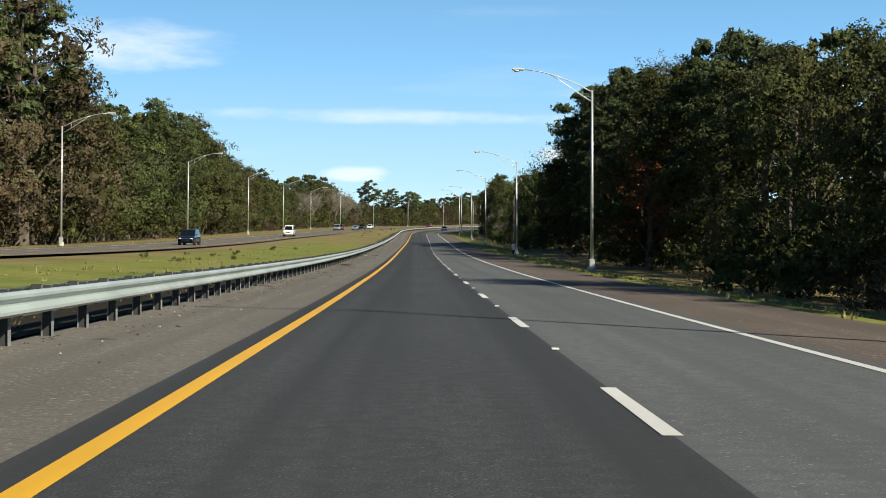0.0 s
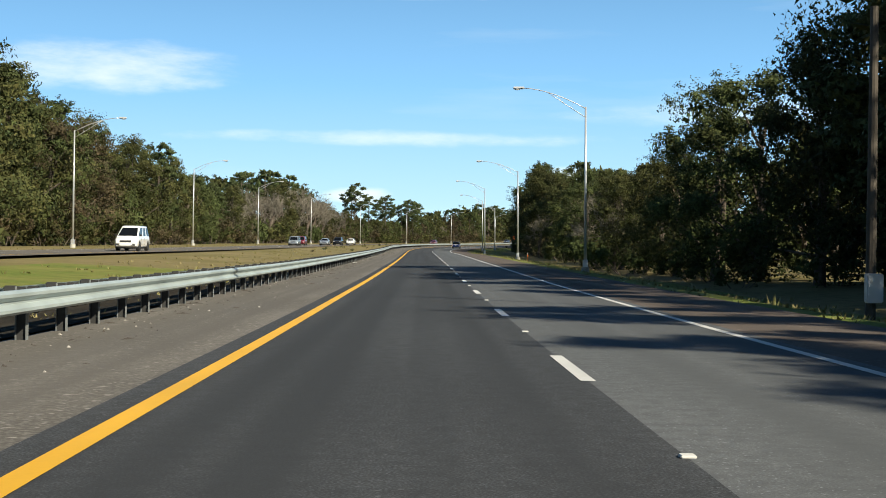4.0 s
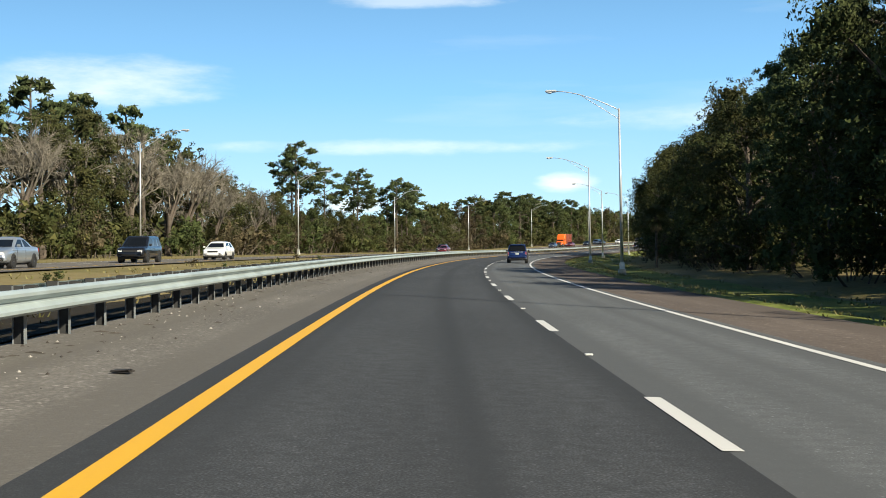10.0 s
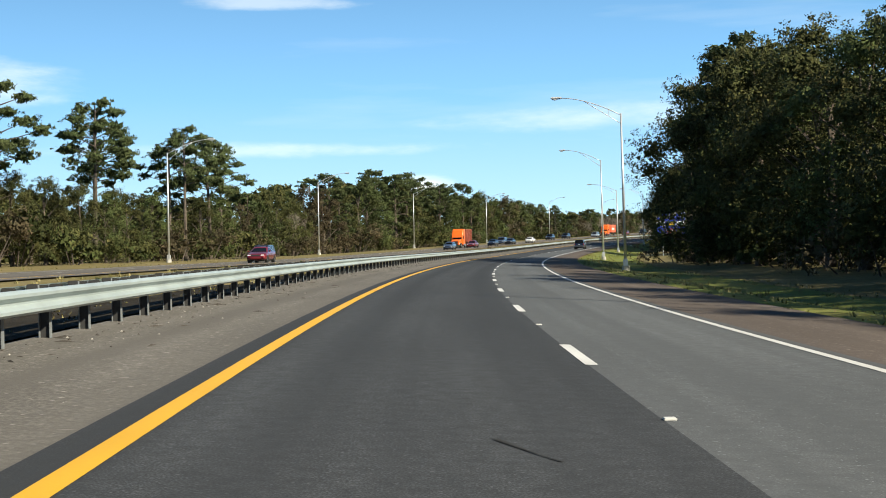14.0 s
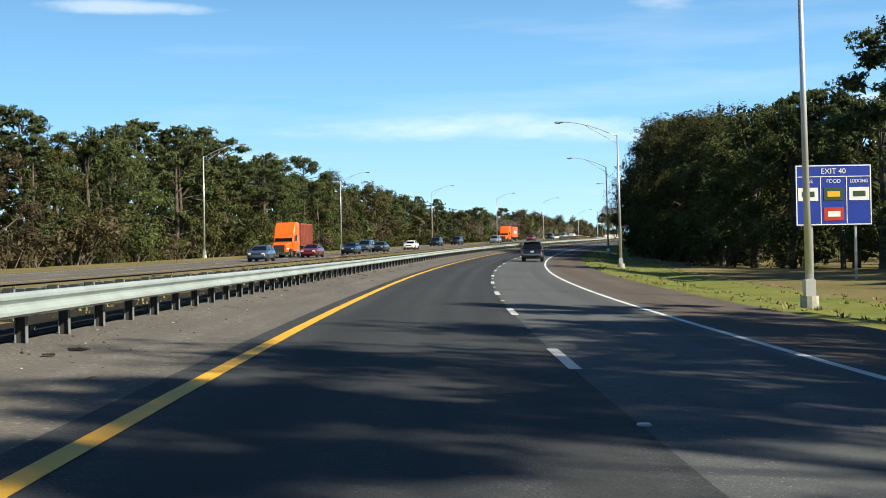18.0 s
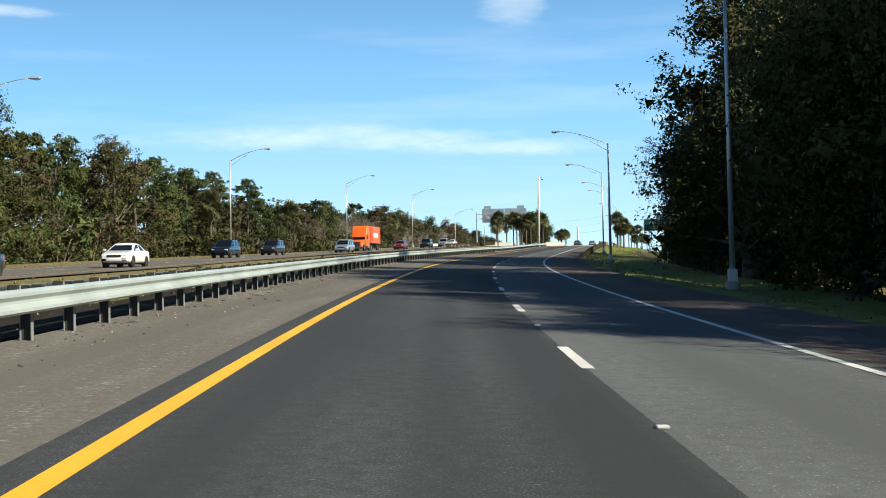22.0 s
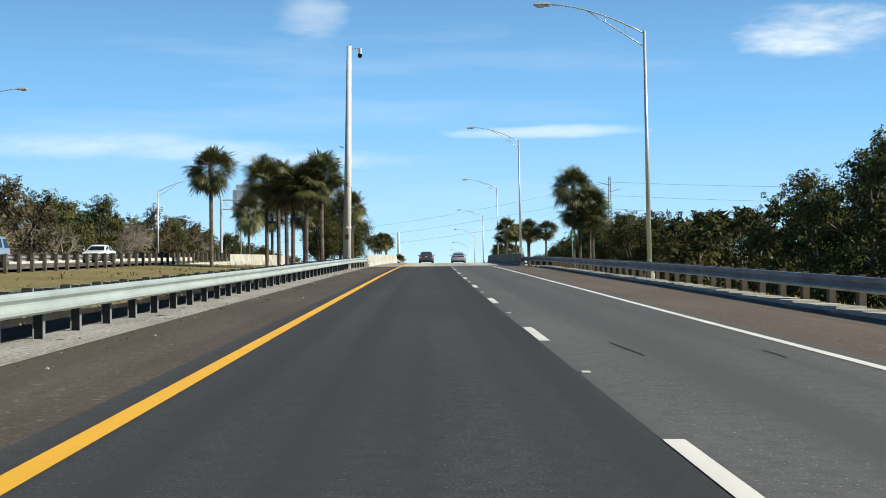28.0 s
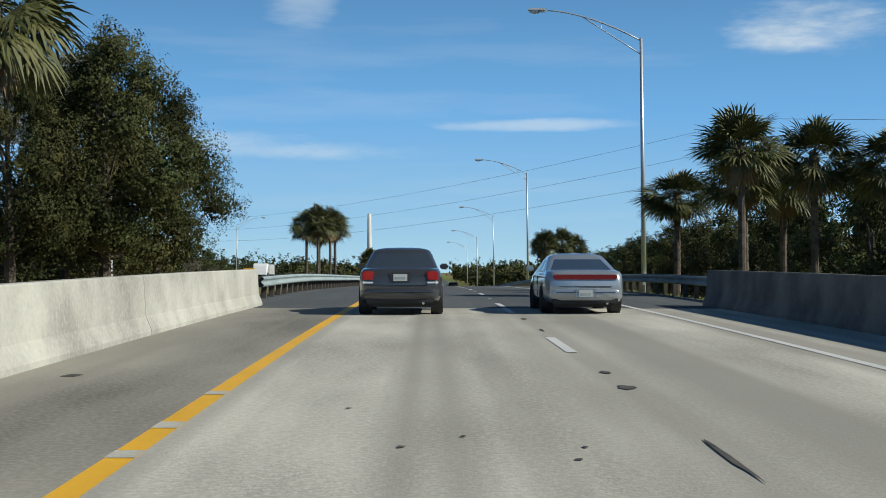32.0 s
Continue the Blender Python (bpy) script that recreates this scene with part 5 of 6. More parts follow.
    for sx in (-1, 1):
        part("headlamp", box((0.34, 0.20, 0.14), (sx * (hw * 0.84 - 0.16), front - 0.13, cl + 0.45), 0.04), CLEAR_LAMP, ob, "clear headlamp")
        part("wing_mirror", box((0.20, 0.09, 0.14), (sx * (hw + 0.08), yf - 0.32, z0 + 0.10), 0.035), paint if not tall else TRIM, ob)
        part("door_handle", box((0.02, 0.16, 0.03), (sx * (hw + 0.002), 0.1, z0 - 0.14), 0.008), paint, ob)
        for y in (-0.25, 0.85):
            part("door_seam", box((0.012, 0.014, 0.46), (sx * (hw - 0.005), y, z0 - 0.32), 0), TRIM, ob)
    part("bumper_groove", box((W * 0.74, 0.02, 0.018), (0, rear - (0.128 if spare else 0.073), cl + 0.27), 0.006), TRIM, ob)
    part("grille", box((W * 0.48, 0.06, 0.14), (0, front - 0.01, cl + 0.44), 0.02), TRIM, ob)
    py, pz = (rear - 0.075, cl + 0.25) if lamp_bar else (rear - 0.004, tz - (0.20 if tall else 0.17))
    part("plate_recess", box((0.44, 0.02, 0.20), (0, py + 0.004, pz), 0.01), paint, ob)
    pl = part("licence_plate", box((0.30, 0.012, 0.15), (0, py - 0.012, pz), 0.004), PLATE, ob)
    part("plate_bar", box((0.22, 0.006, 0.045), (0, py - 0.020, pz - 0.01), 0), PLATE_BAR, pl)
    if tall and not spare:
        part("chrome_strip", box((W * 0.62, 0.03, 0.035), (0, rear - 0.010, tz - 0.05), 0.012), SATIN, ob, "bright satin chrome strip")
    if not tall:
        part("boot_seam", box((W * 0.66, 0.012, 0.012), (0, rear - 0.004, tz - 0.33), 0), TRIM, ob)
    else:
        part("rear_wiper", box((0.42, 0.03, 0.02), (0.08, yb - 0.045, z0 + 0.12), 0.005), TRIM, ob)
        part("spoiler", box((rw * 1.7, 0.22, 0.035), (0, yrb - 0.02, H - 0.045), 0.015), paint, ob)
    part("exhaust_pipe", tube((hw * 0.55, rear + 0.02, cl + 0.03), (hw * 0.55, rear + 0.4, cl + 0.03), 0.03, 0.03, 8), CHROME, ob)
    if rack:
        for sx in (-1, 1):
            part("roof_rail", bent_tube([(sx * rw * 0.86, yrb + 0.15, zr + 0.09), (sx * rw * 0.86, yrb + 0.3, zr + 0.13), (sx * rw * 0.86, yrf - 0.3, zr + 0.13), (sx * rw * 0.86, yrf - 0.1, zr + 0.09)], 0.018, 0.018, 6), TRIM, ob)
    for ya in d["axles"]:
        for sx in (-1, 1):
            part("wheel_arch", tube((sx * (hw - 0.24), ya, r + 0.01), (sx * (hw + 0.003), ya, r + 0.01), r * 1.15, r * 1.15, 28), TRIM, ob)
            wh = part("wheel", tyre_ring(r, 0.22), TYRE, ob, "black tyre on alloy rim")
            wh.location = (sx * (hw - 0.085), ya, r)
            part("rim", rim_disc(r, 0.22, sx), RIM, wh)
    return ob


def truck(name, cab_paint, box_paint, label, m, box_len=6.2, box_h=2.6, mark_bar=None, sleeper=True):
    """A conventional tractor with a container on a chassis behind it; +y is its way forward, origin under its nose."""
    ob = thing(name, label, "truck", "vehicles on the road", m)
    secs = []
    for y, w, z0, z1 in ((-2.1, 0.98, 0.55, 1.75), (-1.2, 0.96, 0.50, 1.72), (-0.3, 0.90, 0.45, 1.60), (0.0, 0.80, 0.45, 1.45)):
        secs.append([(-w, y, z0), (w, y, z0), (w, y, z1 - 0.18), (w * 0.85, y, z1), (-w * 0.85, y, z1), (-w, y, z1 - 0.18)])
    part("bonnet", loft(secs), cab_paint, ob)
    part("grille", box((1.15, 0.06, 0.75), (0, 0.02, 1.0), 0.03), TRIM, ob)
    part("front_bumper", box((2.35, 0.22, 0.34), (0, 0.02, 0.48), 0.06), CHROME if sleeper else TRIM, ob)
    secs = []
    for y, z1, w in ((-4.6, 3.95, 1.2), (-3.4, 3.95, 1.2), (-2.75, 3.55, 1.17), (-2.35, 2.75, 1.15), (-2.0, 1.75, 1.12)):
        secs.append([(-w, y, 0.75), (w, y, 0.75), (w, y, z1 - 0.15), (w * 0.9, y, z1), (-w * 0.9, y, z1), (-w, y, z1 - 0.15)])
    part("cab", loft(secs), cab_paint, ob)
    part("windscreen", panel(((-1.05, -1.97, 1.80), (1.05, -1.97, 1.80), (0.98, -2.37, 2.60), (-0.98, -2.37, 2.60)), 0.05, inset=0.06), GLASS, ob)
    for sx in (-1, 1):
        part("side_window", box((0.03, 0.75, 0.62), (sx * 1.165, -2.85, 2.15), 0.02), GLASS, ob)
        part("headlamp", box((0.30, 0.14, 0.20), (sx * 0.92, -0.12, 0.95), 0.03), CLEAR_LAMP, ob)
        part("wing_mirror", box((0.12, 0.12, 0.65), (sx * 1.42, -2.2, 2.2), 0.03), TRIM, ob)
        part("fuel_tank", tube((sx * 0.95, -4.4, 0.68), (sx * 0.95, -3.0, 0.68), 0.30, 0.30, 16), CHROME, ob)
        part("exhaust_stack", tube((sx * 1.05, -4.75, 1.0), (sx * 1.05, -4.75, 3.9), 0.07, 0.07, 8), CHROME, ob)
    b0, b1 = -5.3, -5.3 - box_len
    cont = part("container", box((2.44, box_len, box_h), (0, (b0 + b1) / 2, 1.30 + box_h / 2), 0.02), box_paint, ob, "ribbed steel shipping container")
    for i in range(int(box_len / 0.30)):
        y = b0 - 0.18 - i * 0.30
        if mark_bar is None or not (0.25 * box_len < b0 - y < 0.85 * box_len):
            for sx in (-1, 1):
                part("rib", box((0.035, 0.13, box_h - 0.3), (sx * 1.235, y, 1.30 + box_h / 2), 0.008), box_paint, cont)
    if mark_bar is not None:
        for sx in (-1, 1):
            part("name_bar", box((0.012, box_len * 0.46, box_h * 0.26), (sx * 1.232, b0 - box_len * 0.52, 1.30 + box_h * 0.48), 0), mark_bar, cont, "white lettering band shown plain")
    part("chassis", box((0.95, box_len + 4.2, 0.28), (0, (b0 + b1) / 2 + 1.9, 1.08), 0.02), TRIM, ob)
    part("landing_leg", box((1.6, 0.16, 0.75), (0, b0 - 2.4, 0.72), 0.02), TRIM, ob)
    wheel = tyre_ring(0.50, 0.30)
    tme = bpy.data.meshes.new("wheel")
    wheel.to_mesh(tme)
    wheel.free()
    tme.materials.append(TYRE)
    hub = tube((-0.11, 0, 0), (0.11, 0, 0), 0.31, 0.31, 16)
    hme = bpy.data.meshes.new("rim")
    hub.to_mesh(hme)
    hub.free()
    hme.materials.append(RIM)
    for y in (-0.95, -4.9, -6.1, b1 + 1.9, b1 + 0.75):
        for sx in (-1, 1):
            w = part("wheel", tme, None, ob)
            w.location = (sx * 1.05, y, 0.50)
            part("rim", hme, None, w)
    return ob


SATIN = material("satin_chrome", (0.72, 0.73, 0.74), 0.3, 0.25, vary=0.0)
DULL_STEEL = material("bumper_steel", (0.16, 0.17, 0.18), 0.35, 0.6, vary=0.1)
P_GREY = paint_mat("dark_grey", (0.055, 0.058, 0.062))
P_SILVER = paint_mat("silver_blue", (0.40, 0.44, 0.48), 0.6)
P_BLUE = paint_mat("blue", (0.004, 0.022, 0.11), 0.55)
P_NAVY = paint_mat("navy", (0.006, 0.012, 0.032), 0.5)
P_WHITE = paint_mat("white", (0.75, 0.75, 0.74), 0.0)
P_RED = paint_mat("maroon", (0.19, 0.015, 0.02))
P_BLACK = paint_mat("black", (0.014, 0.014, 0.016))
P_STEEL = paint_mat("steel_blue", (0.06, 0.09, 0.15))
P_ORANGE = material("paint_truck_orange", (0.78, 0.135, 0.012), 0.35, vary=0.06, coat=0.5)
P_RUST = material("container_rust", (0.26, 0.065, 0.04), 0.6, vary=0.2, scale=0.8)
P_CORAL = material("container_orange", (0.72, 0.12, 0.05), 0.5, vary=0.12, scale=0.6)


def here(s, lat):
    return facing(s, lat, 0.0, 0, road=True)


def oncoming(s, lane):
    return facing(s, (-20.7 if lane == 0 else -24.5) + swing(s), 0.0, 180, road=True)


car("sedan", P_GREY, "dark grey four-door sedan with red tail lamps", here(1025.4 + 27.3 + 2.3, -0.72), lower=P_GREY)
car("coupe", P_SILVER, "silver-blue coupe with full-width tail lamp in the travel lane", here(1025.4 + 28.0 + 2.35, 3.35), lamp_bar=True)
car("suv", P_BLUE, "glossy blue sport utility vehicle with chrome tailgate strip", here(426.6 + 18.5 + 2.37, 3.85), rack=True, lamp=PINK_LAMP)
car("suv", P_NAVY, "dark navy older sport utility vehicle with tinted rear window", here(671.7 + 19.0 + 2.37, 3.9), lower=DULL_STEEL, spare=True)
car("suv", P_BLACK, "dark sport utility vehicle far ahead in the travel lane", here(1238.0, 3.9))
for s, lane, shape, paint, label in (
        (141, 0, "suv", P_NAVY, "dark navy sport utility vehicle on the opposing roadway"),
        (381, 1, "minivan", P_RED, "maroon minivan on the opposing roadway"),
        (389, 0, "sedan", P_SILVER, "silver sedan on the opposing roadway"),
        (434, 0, "hatch", P_WHITE, "white hatchback on the opposing roadway"),
        (371, 1, "minivan", P_SILVER, "silver minivan on the opposing roadway"),
        (412, 0, "suv", P_BLACK, "black sport utility vehicle on the opposing roadway"),
        (589, 1, "suv", P_BLACK, "dark sport utility vehicle on the opposing roadway"),
        (573, 0, "sedan", P_RED, "dark red sedan on the opposing roadway"),
        (694, 0, "hatch", P_STEEL, "steel blue hatchback on the opposing roadway"),
        (716, 0, "sedan", P_RED, "maroon sedan on the opposing roadway beside the truck"),
        (737, 0, "sedan", P_NAVY, "navy sedan on the opposing roadway"),
        (764, 1, "minivan", P_STEEL, "steel blue minivan on the opposing roadway"),
        (779, 0, "sedan", P_WHITE, "white sedan on the opposing roadway"),
        (756, 0, "sedan", P_BLACK, "black sedan on the opposing roadway"),
        (823, 1, "suv", P_NAVY, "dark blue sport utility vehicle on the opposing roadway"),
        (844, 1, "suv", P_BLACK, "black pickup-like utility vehicle on the opposing roadway"),
        (868, 0, "minivan", P_SILVER, "pale silver minivan on the opposing roadway"),
        (938, 0, "suv", P_BLACK, "black sport utility vehicle on the opposing roadway"),
        (911, 0, "hatch", P_RED, "maroon hatchback on the opposing roadway behind the truck"),
        (998, 1, "sedan", P_WHITE, "white sedan on the opposing bridge"),
        (960, 0, "suv", P_SILVER, "silver sport utility vehicle on the opposing roadway"),
        (1180, 0, "sedan", P_STEEL, "blue sedan far off on the opposing roadway")):
    car(shape, paint, label, oncoming(s, lane))
van = car("minivan", P_WHITE, "white van on the opposing roadway", oncoming(237, 0), category="van")
van.scale = (1.0, 1.05, 1.2)
truck("container_truck", P_ORANGE, P_RUST, "orange tractor with rust-brown shipping container", oncoming(716.5, 1), 6.1)
truck("container_truck", P_ORANGE, P_CORAL, "orange tractor with bright orange-red shipping container", oncoming(893.5, 1), 8.0, mark_bar=PAINT_WHITE)
truck("box_truck", P_WHITE, P_WHITE, "white truck with plain white box body", oncoming(1225.0, 1), 6.0, box_h=2.5)

# ---- signs ----
SIGN_BLUE = material("sign_blue", (0.008, 0.035, 0.30), 0.45, vary=0.08)
SIGN_GREEN = material("sign_green", (0.005, 0.12, 0.075), 0.45, vary=0.08)
SIGN_WHITE = material("sign_white", (0.72, 0.73, 0.72), 0.45, vary=0.05)
SIGN_BACK = material("sign_back", (0.50, 0.52, 0.54), 0.45, 0.5, vary=0.12, scale=0.6)
SIGN_DARK = material("sign_dark_green", (0.02, 0.06, 0.03), 0.5, vary=0.1)
SIGN_RED = material("sign_red", (0.45, 0.03, 0.02), 0.5, vary=0.1)


def lettering(text, size, mat, parent, x, z, y=-0.05, align="CENTER", squeeze=1.0):
    cu = bpy.data.curves.new("lettering", "FONT")
    cu.body, cu.size, cu.align_x, cu.extrude = text, size, align, 0.004
    tmp = bpy.data.objects.new("lettering_tmp", cu)
    scene.collection.objects.link(tmp)
    bpy.context.view_layer.update()
    me = bpy.data.meshes.new_from_object(tmp.evaluated_get(bpy.context.evaluated_depsgraph_get()))
    bpy.data.objects.remove(tmp)
    me.transform(Matrix.Translation((x, y, z)) @ Matrix.Rotation(radians(90), 4, "X") @ Matrix.Diagonal((squeeze, 1, 1, 1)))
    me.materials.clear()
    me.materials.append(mat)
    return part("lettering", me, None, parent)


def bars(parent, w, h, x, z, mat, name="text_bar", y=-0.045):
    return part(name, box((w, 0.012, h), (x, y, z)), mat, parent)


def border(parent, w, h, z, t=0.05, y=-0.043):
    bm = bmesh.new()
    for sx in (-1, 1):
        box((t, 0.010, h - 0.08), (sx * (w / 2 - 0.05), y, z), 0, bm)
        box((w - 0.10 + t, 0.011, t), (0, y, z + sx * (h / 2 - 0.05)), 0, bm)
    return part("border", bm, SIGN_WHITE, parent)


blue = thing("services_sign", "blue roadside services sign with logo plates on two posts", "road sign", m=facing(651.6, 20.6, 0.0, 4) @ Matrix.Scale(1.16, 4))
zb = (along(651.6)[3] + 3.9 - at(651.6, 20.6).z) / 1.16
panel_b = part("panel", box((3.65, 0.07, 2.9), (0, 0, zb), 0.02), SIGN_BLUE, blue)
border(panel_b, 3.65, 2.9, zb)
bars(panel_b, 3.5, 0.035, 0, zb + 0.88, SIGN_WHITE, "divider")
for x in (-0.62, 0.62):
    bars(panel_b, 0.035, 2.25, x, zb - 0.28, SIGN_WHITE, "divider")
lettering("EXIT 40", 0.36, SIGN_WHITE, panel_b, 0, zb + 1.02)
for x, t in ((-1.22, "GAS"), (0.0, "FOOD"), (1.22, "LODGING")):
    lettering(t, 0.24, SIGN_WHITE, panel_b, x, zb + 0.58, squeeze=0.8 if t == "LODGING" else 1.0)
for x, z, c, c2 in ((-1.22, 0.05, SIGN_WHITE, SIGN_DARK), (0.0, 0.05, SIGN_DARK, PAINT_YELLOW), (1.22, 0.05, SIGN_WHITE, SIGN_DARK), (0.0, -0.9, SIGN_RED, SIGN_WHITE)):
    lg = bars(panel_b, 0.95, 0.62, x, zb + z, c, "logo_plate")
    part("logo_shape", box((0.6, 0.012, 0.26), (x, -0.055, zb + z), 0), c2, lg)
for x in (-1.05, 1.05):
    part("post", box((0.11, 0.11, zb + 1.2), (x, 0.09, (zb - 1.2) / 2), 0.01), POLE_METAL, blue)

green = thing("exit_sign", "green exit sign with white border and number tab", "road sign", m=facing(887.0, 18.4, 0.0, 4))
zg = 5.0
panel_g = part("panel", box((4.15, 0.07, 1.75), (0, 0, zg), 0.03), SIGN_GREEN, green)
border(panel_g, 4.15, 1.75, zg)
lettering("Alta Drive", 0.62, SIGN_WHITE, panel_g, 0, zg + 0.14)
lettering("EXIT 1/2 MILE", 0.42, SIGN_WHITE, panel_g, 0, zg - 0.55)
tab = part("tab", box((2.4, 0.07, 0.72), (0.85, 0, zg + 1.24), 0.02), SIGN_GREEN, green)
bm = bmesh.new()
for sx in (-1, 1):
    box((0.045, 0.010, 0.62), (0.85 + sx * 1.14, -0.043, zg + 1.24), 0, bm)
    box((2.3, 0.011, 0.045), (0.85, -0.043, zg + 1.24 + sx * 0.30), 0, bm)
part("border", bm, SIGN_WHITE, tab)
lettering("EXIT 40", 0.48, SIGN_WHITE, tab, 0.85, zg + 1.07)
for x in (-1.3, 1.3):
    part("post", box((0.14, 0.14, 6.0), (x, 0.11, 2.6), 0.01), POLE_METAL, green)

mile = thing("mile_marker", "tall narrow green mile marker on a thin steel post", "road sign", m=facing(990.6, 11.15, 0.0))
mz = 2.6
pm_ = part("panel", box((0.32, 0.03, 1.0), (0, 0, mz), 0.01), SIGN_GREEN, mile)
lettering("MILE", 0.13, SIGN_WHITE, pm_, 0, mz + 0.34, -0.02)
lettering("3", 0.38, SIGN_WHITE, pm_, 0, mz - 0.02, -0.02)
lettering("9", 0.38, SIGN_WHITE, pm_, 0, mz - 0.40, -0.02)
part("post", box((0.05, 0.05, 3.2), (0, 0.04, 1.3), 0.005), POLE_METAL, mile)

# sign gantry over the opposing roadway, seen from behind
GS = 1099.0
gantry = thing("sign_gantry", "steel truss gantry carrying grey-backed signs over the opposing roadway", "sign gantry", m=facing(GS, -26.2, 0.0))
ZG = 9.2
for x in (-8.2, 7.6):
    part("column", tube((x, 0, -1.5), (x, 0, ZG + 2.2), 0.24, 0.20, 12), POLE_METAL, gantry)
for dz in (0.0, 1.5):
    for dy in (-0.5, 0.5):
        part("chord", tube((-8.2, dy, ZG + dz), (7.6, dy, ZG + dz), 0.06, 0.06, 8), POLE_METAL, gantry)
for i in range(12):
    x = -8.0 + i * 1.3
    for dy in (-0.5, 0.5):
        part("brace", tube((x, dy, ZG + (0 if i % 2 else 1.5)), (x + 1.3, dy, ZG + (1.5 if i % 2 else 0)), 0.035, 0.035, 6), POLE_METAL, gantry)
for x, w in ((-3.0, 6.9), (4.0, 6.9)):
    sp = part("sign_panel", box((w, 0.08, 4.4), (x, 0.75, ZG + 1.0), 0.02), SIGN_BACK, gantry, "bare metal back of a large sign")
    for k in range(5):
        part("stiffener", box((0.08, 0.06, 4.3), (x - w / 2 + w * (k + 0.5) / 5, 0.68, ZG + 1.0), 0.01), SIGN_BACK, sp)
    part("tab_panel", box((2.2, 0.08, 0.8), (x + (-1.8 if x < 0 else 1.6), 0.75, ZG + 3.65), 0.02), SIGN_BACK, gantry)

# camera mast at the end of the median rail
mast = thing("camera_mast", "tall pale tapered concrete mast with a traffic camera on top", "camera mast", m=facing(980.3, -5.42, 0.0) @ Matrix.Rotation(radians(1.0), 4, "Y"))
MAST = material("mast_concrete", (0.58, 0.57, 0.54), 0.75, vary=0.15, scale=0.8, fine=0.15, fine_scale=10)
part("shaft", tube((0, 0, -0.8), (0, 0, 15.4), 0.30, 0.16, 20), MAST, mast, smooth=True)
part("arm", tube((0, 0, 15.2), (0.75, 0, 15.25), 0.035, 0.035, 8), POLE_METAL, mast)
part("bracket", tube((0, 0, 15.4), (0.1, 0, 15.6), 0.03, 0.03, 6), POLE_METAL, mast)
dome = bmesh.new()
bmesh.ops.create_uvsphere(dome, u_segments=14, v_segments=8, radius=0.17)
bmesh.ops.translate(dome, vec=(0.75, 0, 14.75), verts=dome.verts)
cam_part = part("camera_housing", tube((0.75, 0, 14.8), (0.75, 0, 15.25), 0.12, 0.10, 12), LAMP_GREY, mast)
part("camera_dome", dome, GLASS, cam_part, smooth=True)
part("side_bracket", tube((-0.28, 0, 8.4), (-0.6, 0, 8.5), 0.03, 0.03, 6), POLE_METAL, mast)
part("junction_box", box((0.24, 0.14, 0.35), (0, -0.31, 2.3), 0.02), TRIM, mast)
part("collar", tube((0, 0, 2.9), (0, 0, 3.0), 0.30, 0.295, 20), MAST, mast)

far_mast = thing("camera_mast", "distant pale tapered mast in the median past the bridge", "camera mast", m=facing(1262.0, -11.2, 0.0))
part("shaft", tube((0, 0, -0.8), (0, 0, 14.6), 0.55, 0.34, 16), MAST, far_mast, smooth=True)

# cabinet on a short dark pole beside the early lamp posts
util = thing("utility_pole", "dark wooden utility pole with a meter box at its foot", "utility pole", m=facing(165.0, 12.4, 0.0))
part("pole", tube((0, 0, -0.6), (0, 0, 8.6), 0.15, 0.11, 10), WOOD_POST, util)
part("meter_box", box((0.45, 0.28, 0.8), (0, -0.25, 0.9), 0.03), LAMP_GREY, util)

# transmission tower and its wires
TS, TL = 1178.0, 39.0
tower = thing("power_pylon", "tall slim lattice power pylon with short cross-arms", "power pylon", m=facing(TS, TL, 0.0))
TH = 27.5
for sx in (-0.45, 0.45):
    part("leg", tube((sx * 1.6, 0, -1), (sx * 0.4, 0, TH), 0.09, 0.06, 6), POST_STEEL, tower)
for i in range(22):
    z0 = i * 1.25
    k0, k1 = 1.6 - 1.2 * z0 / TH, 1.6 - 1.2 * (z0 + 1.25) / TH
    part("brace", tube((-0.45 * k0 * (1 if i % 2 else -1), 0, z0), (0.45 * k1 * (1 if i % 2 else -1), 0, z0 + 1.25), 0.03, 0.03, 4), POST_STEEL, tower)
for z, sx in ((25.5, -1), (22.5, -1), (19.5, -1), (24.0, 1)):
    part("cross_arm", tube((0, 0, z), (sx * 2.6, 0, z + 0.7), 0.06, 0.04, 6), POST_STEEL, tower)
a0 = tower.matrix_world.translation
far_a, far_b = at(1500.0, -120.0, 24.0), at(1010.0, 230.0, 24.0)
for z in (26.2, 23.2, 20.2):
    for end in (far_a, far_b):
        p0, p1 = a0 + Vector((0, 0, z)), end + Vector((0, 0, z - 24.0))
        pts = [p0.lerp(p1, t) - Vector((0, 0, 5.5 * 4 * t * (1 - t))) for t in np.linspace(0, 1, 15)]
        bm = bent_tube(pts, 0.022, 0.022, 4)
        me = bpy.data.meshes.new("power_line")
        bm.to_mesh(me)
        bm.free()
        me.materials.append(POST_STEEL)
        tagged(new("power_line", me), "thin dark power line strung from the pylon", "power line", "power lines")

GRIT_PILE = material("dead_leaves", (0.05, 0.04, 0.028), 0.95, vary=0.4, scale=9.0)
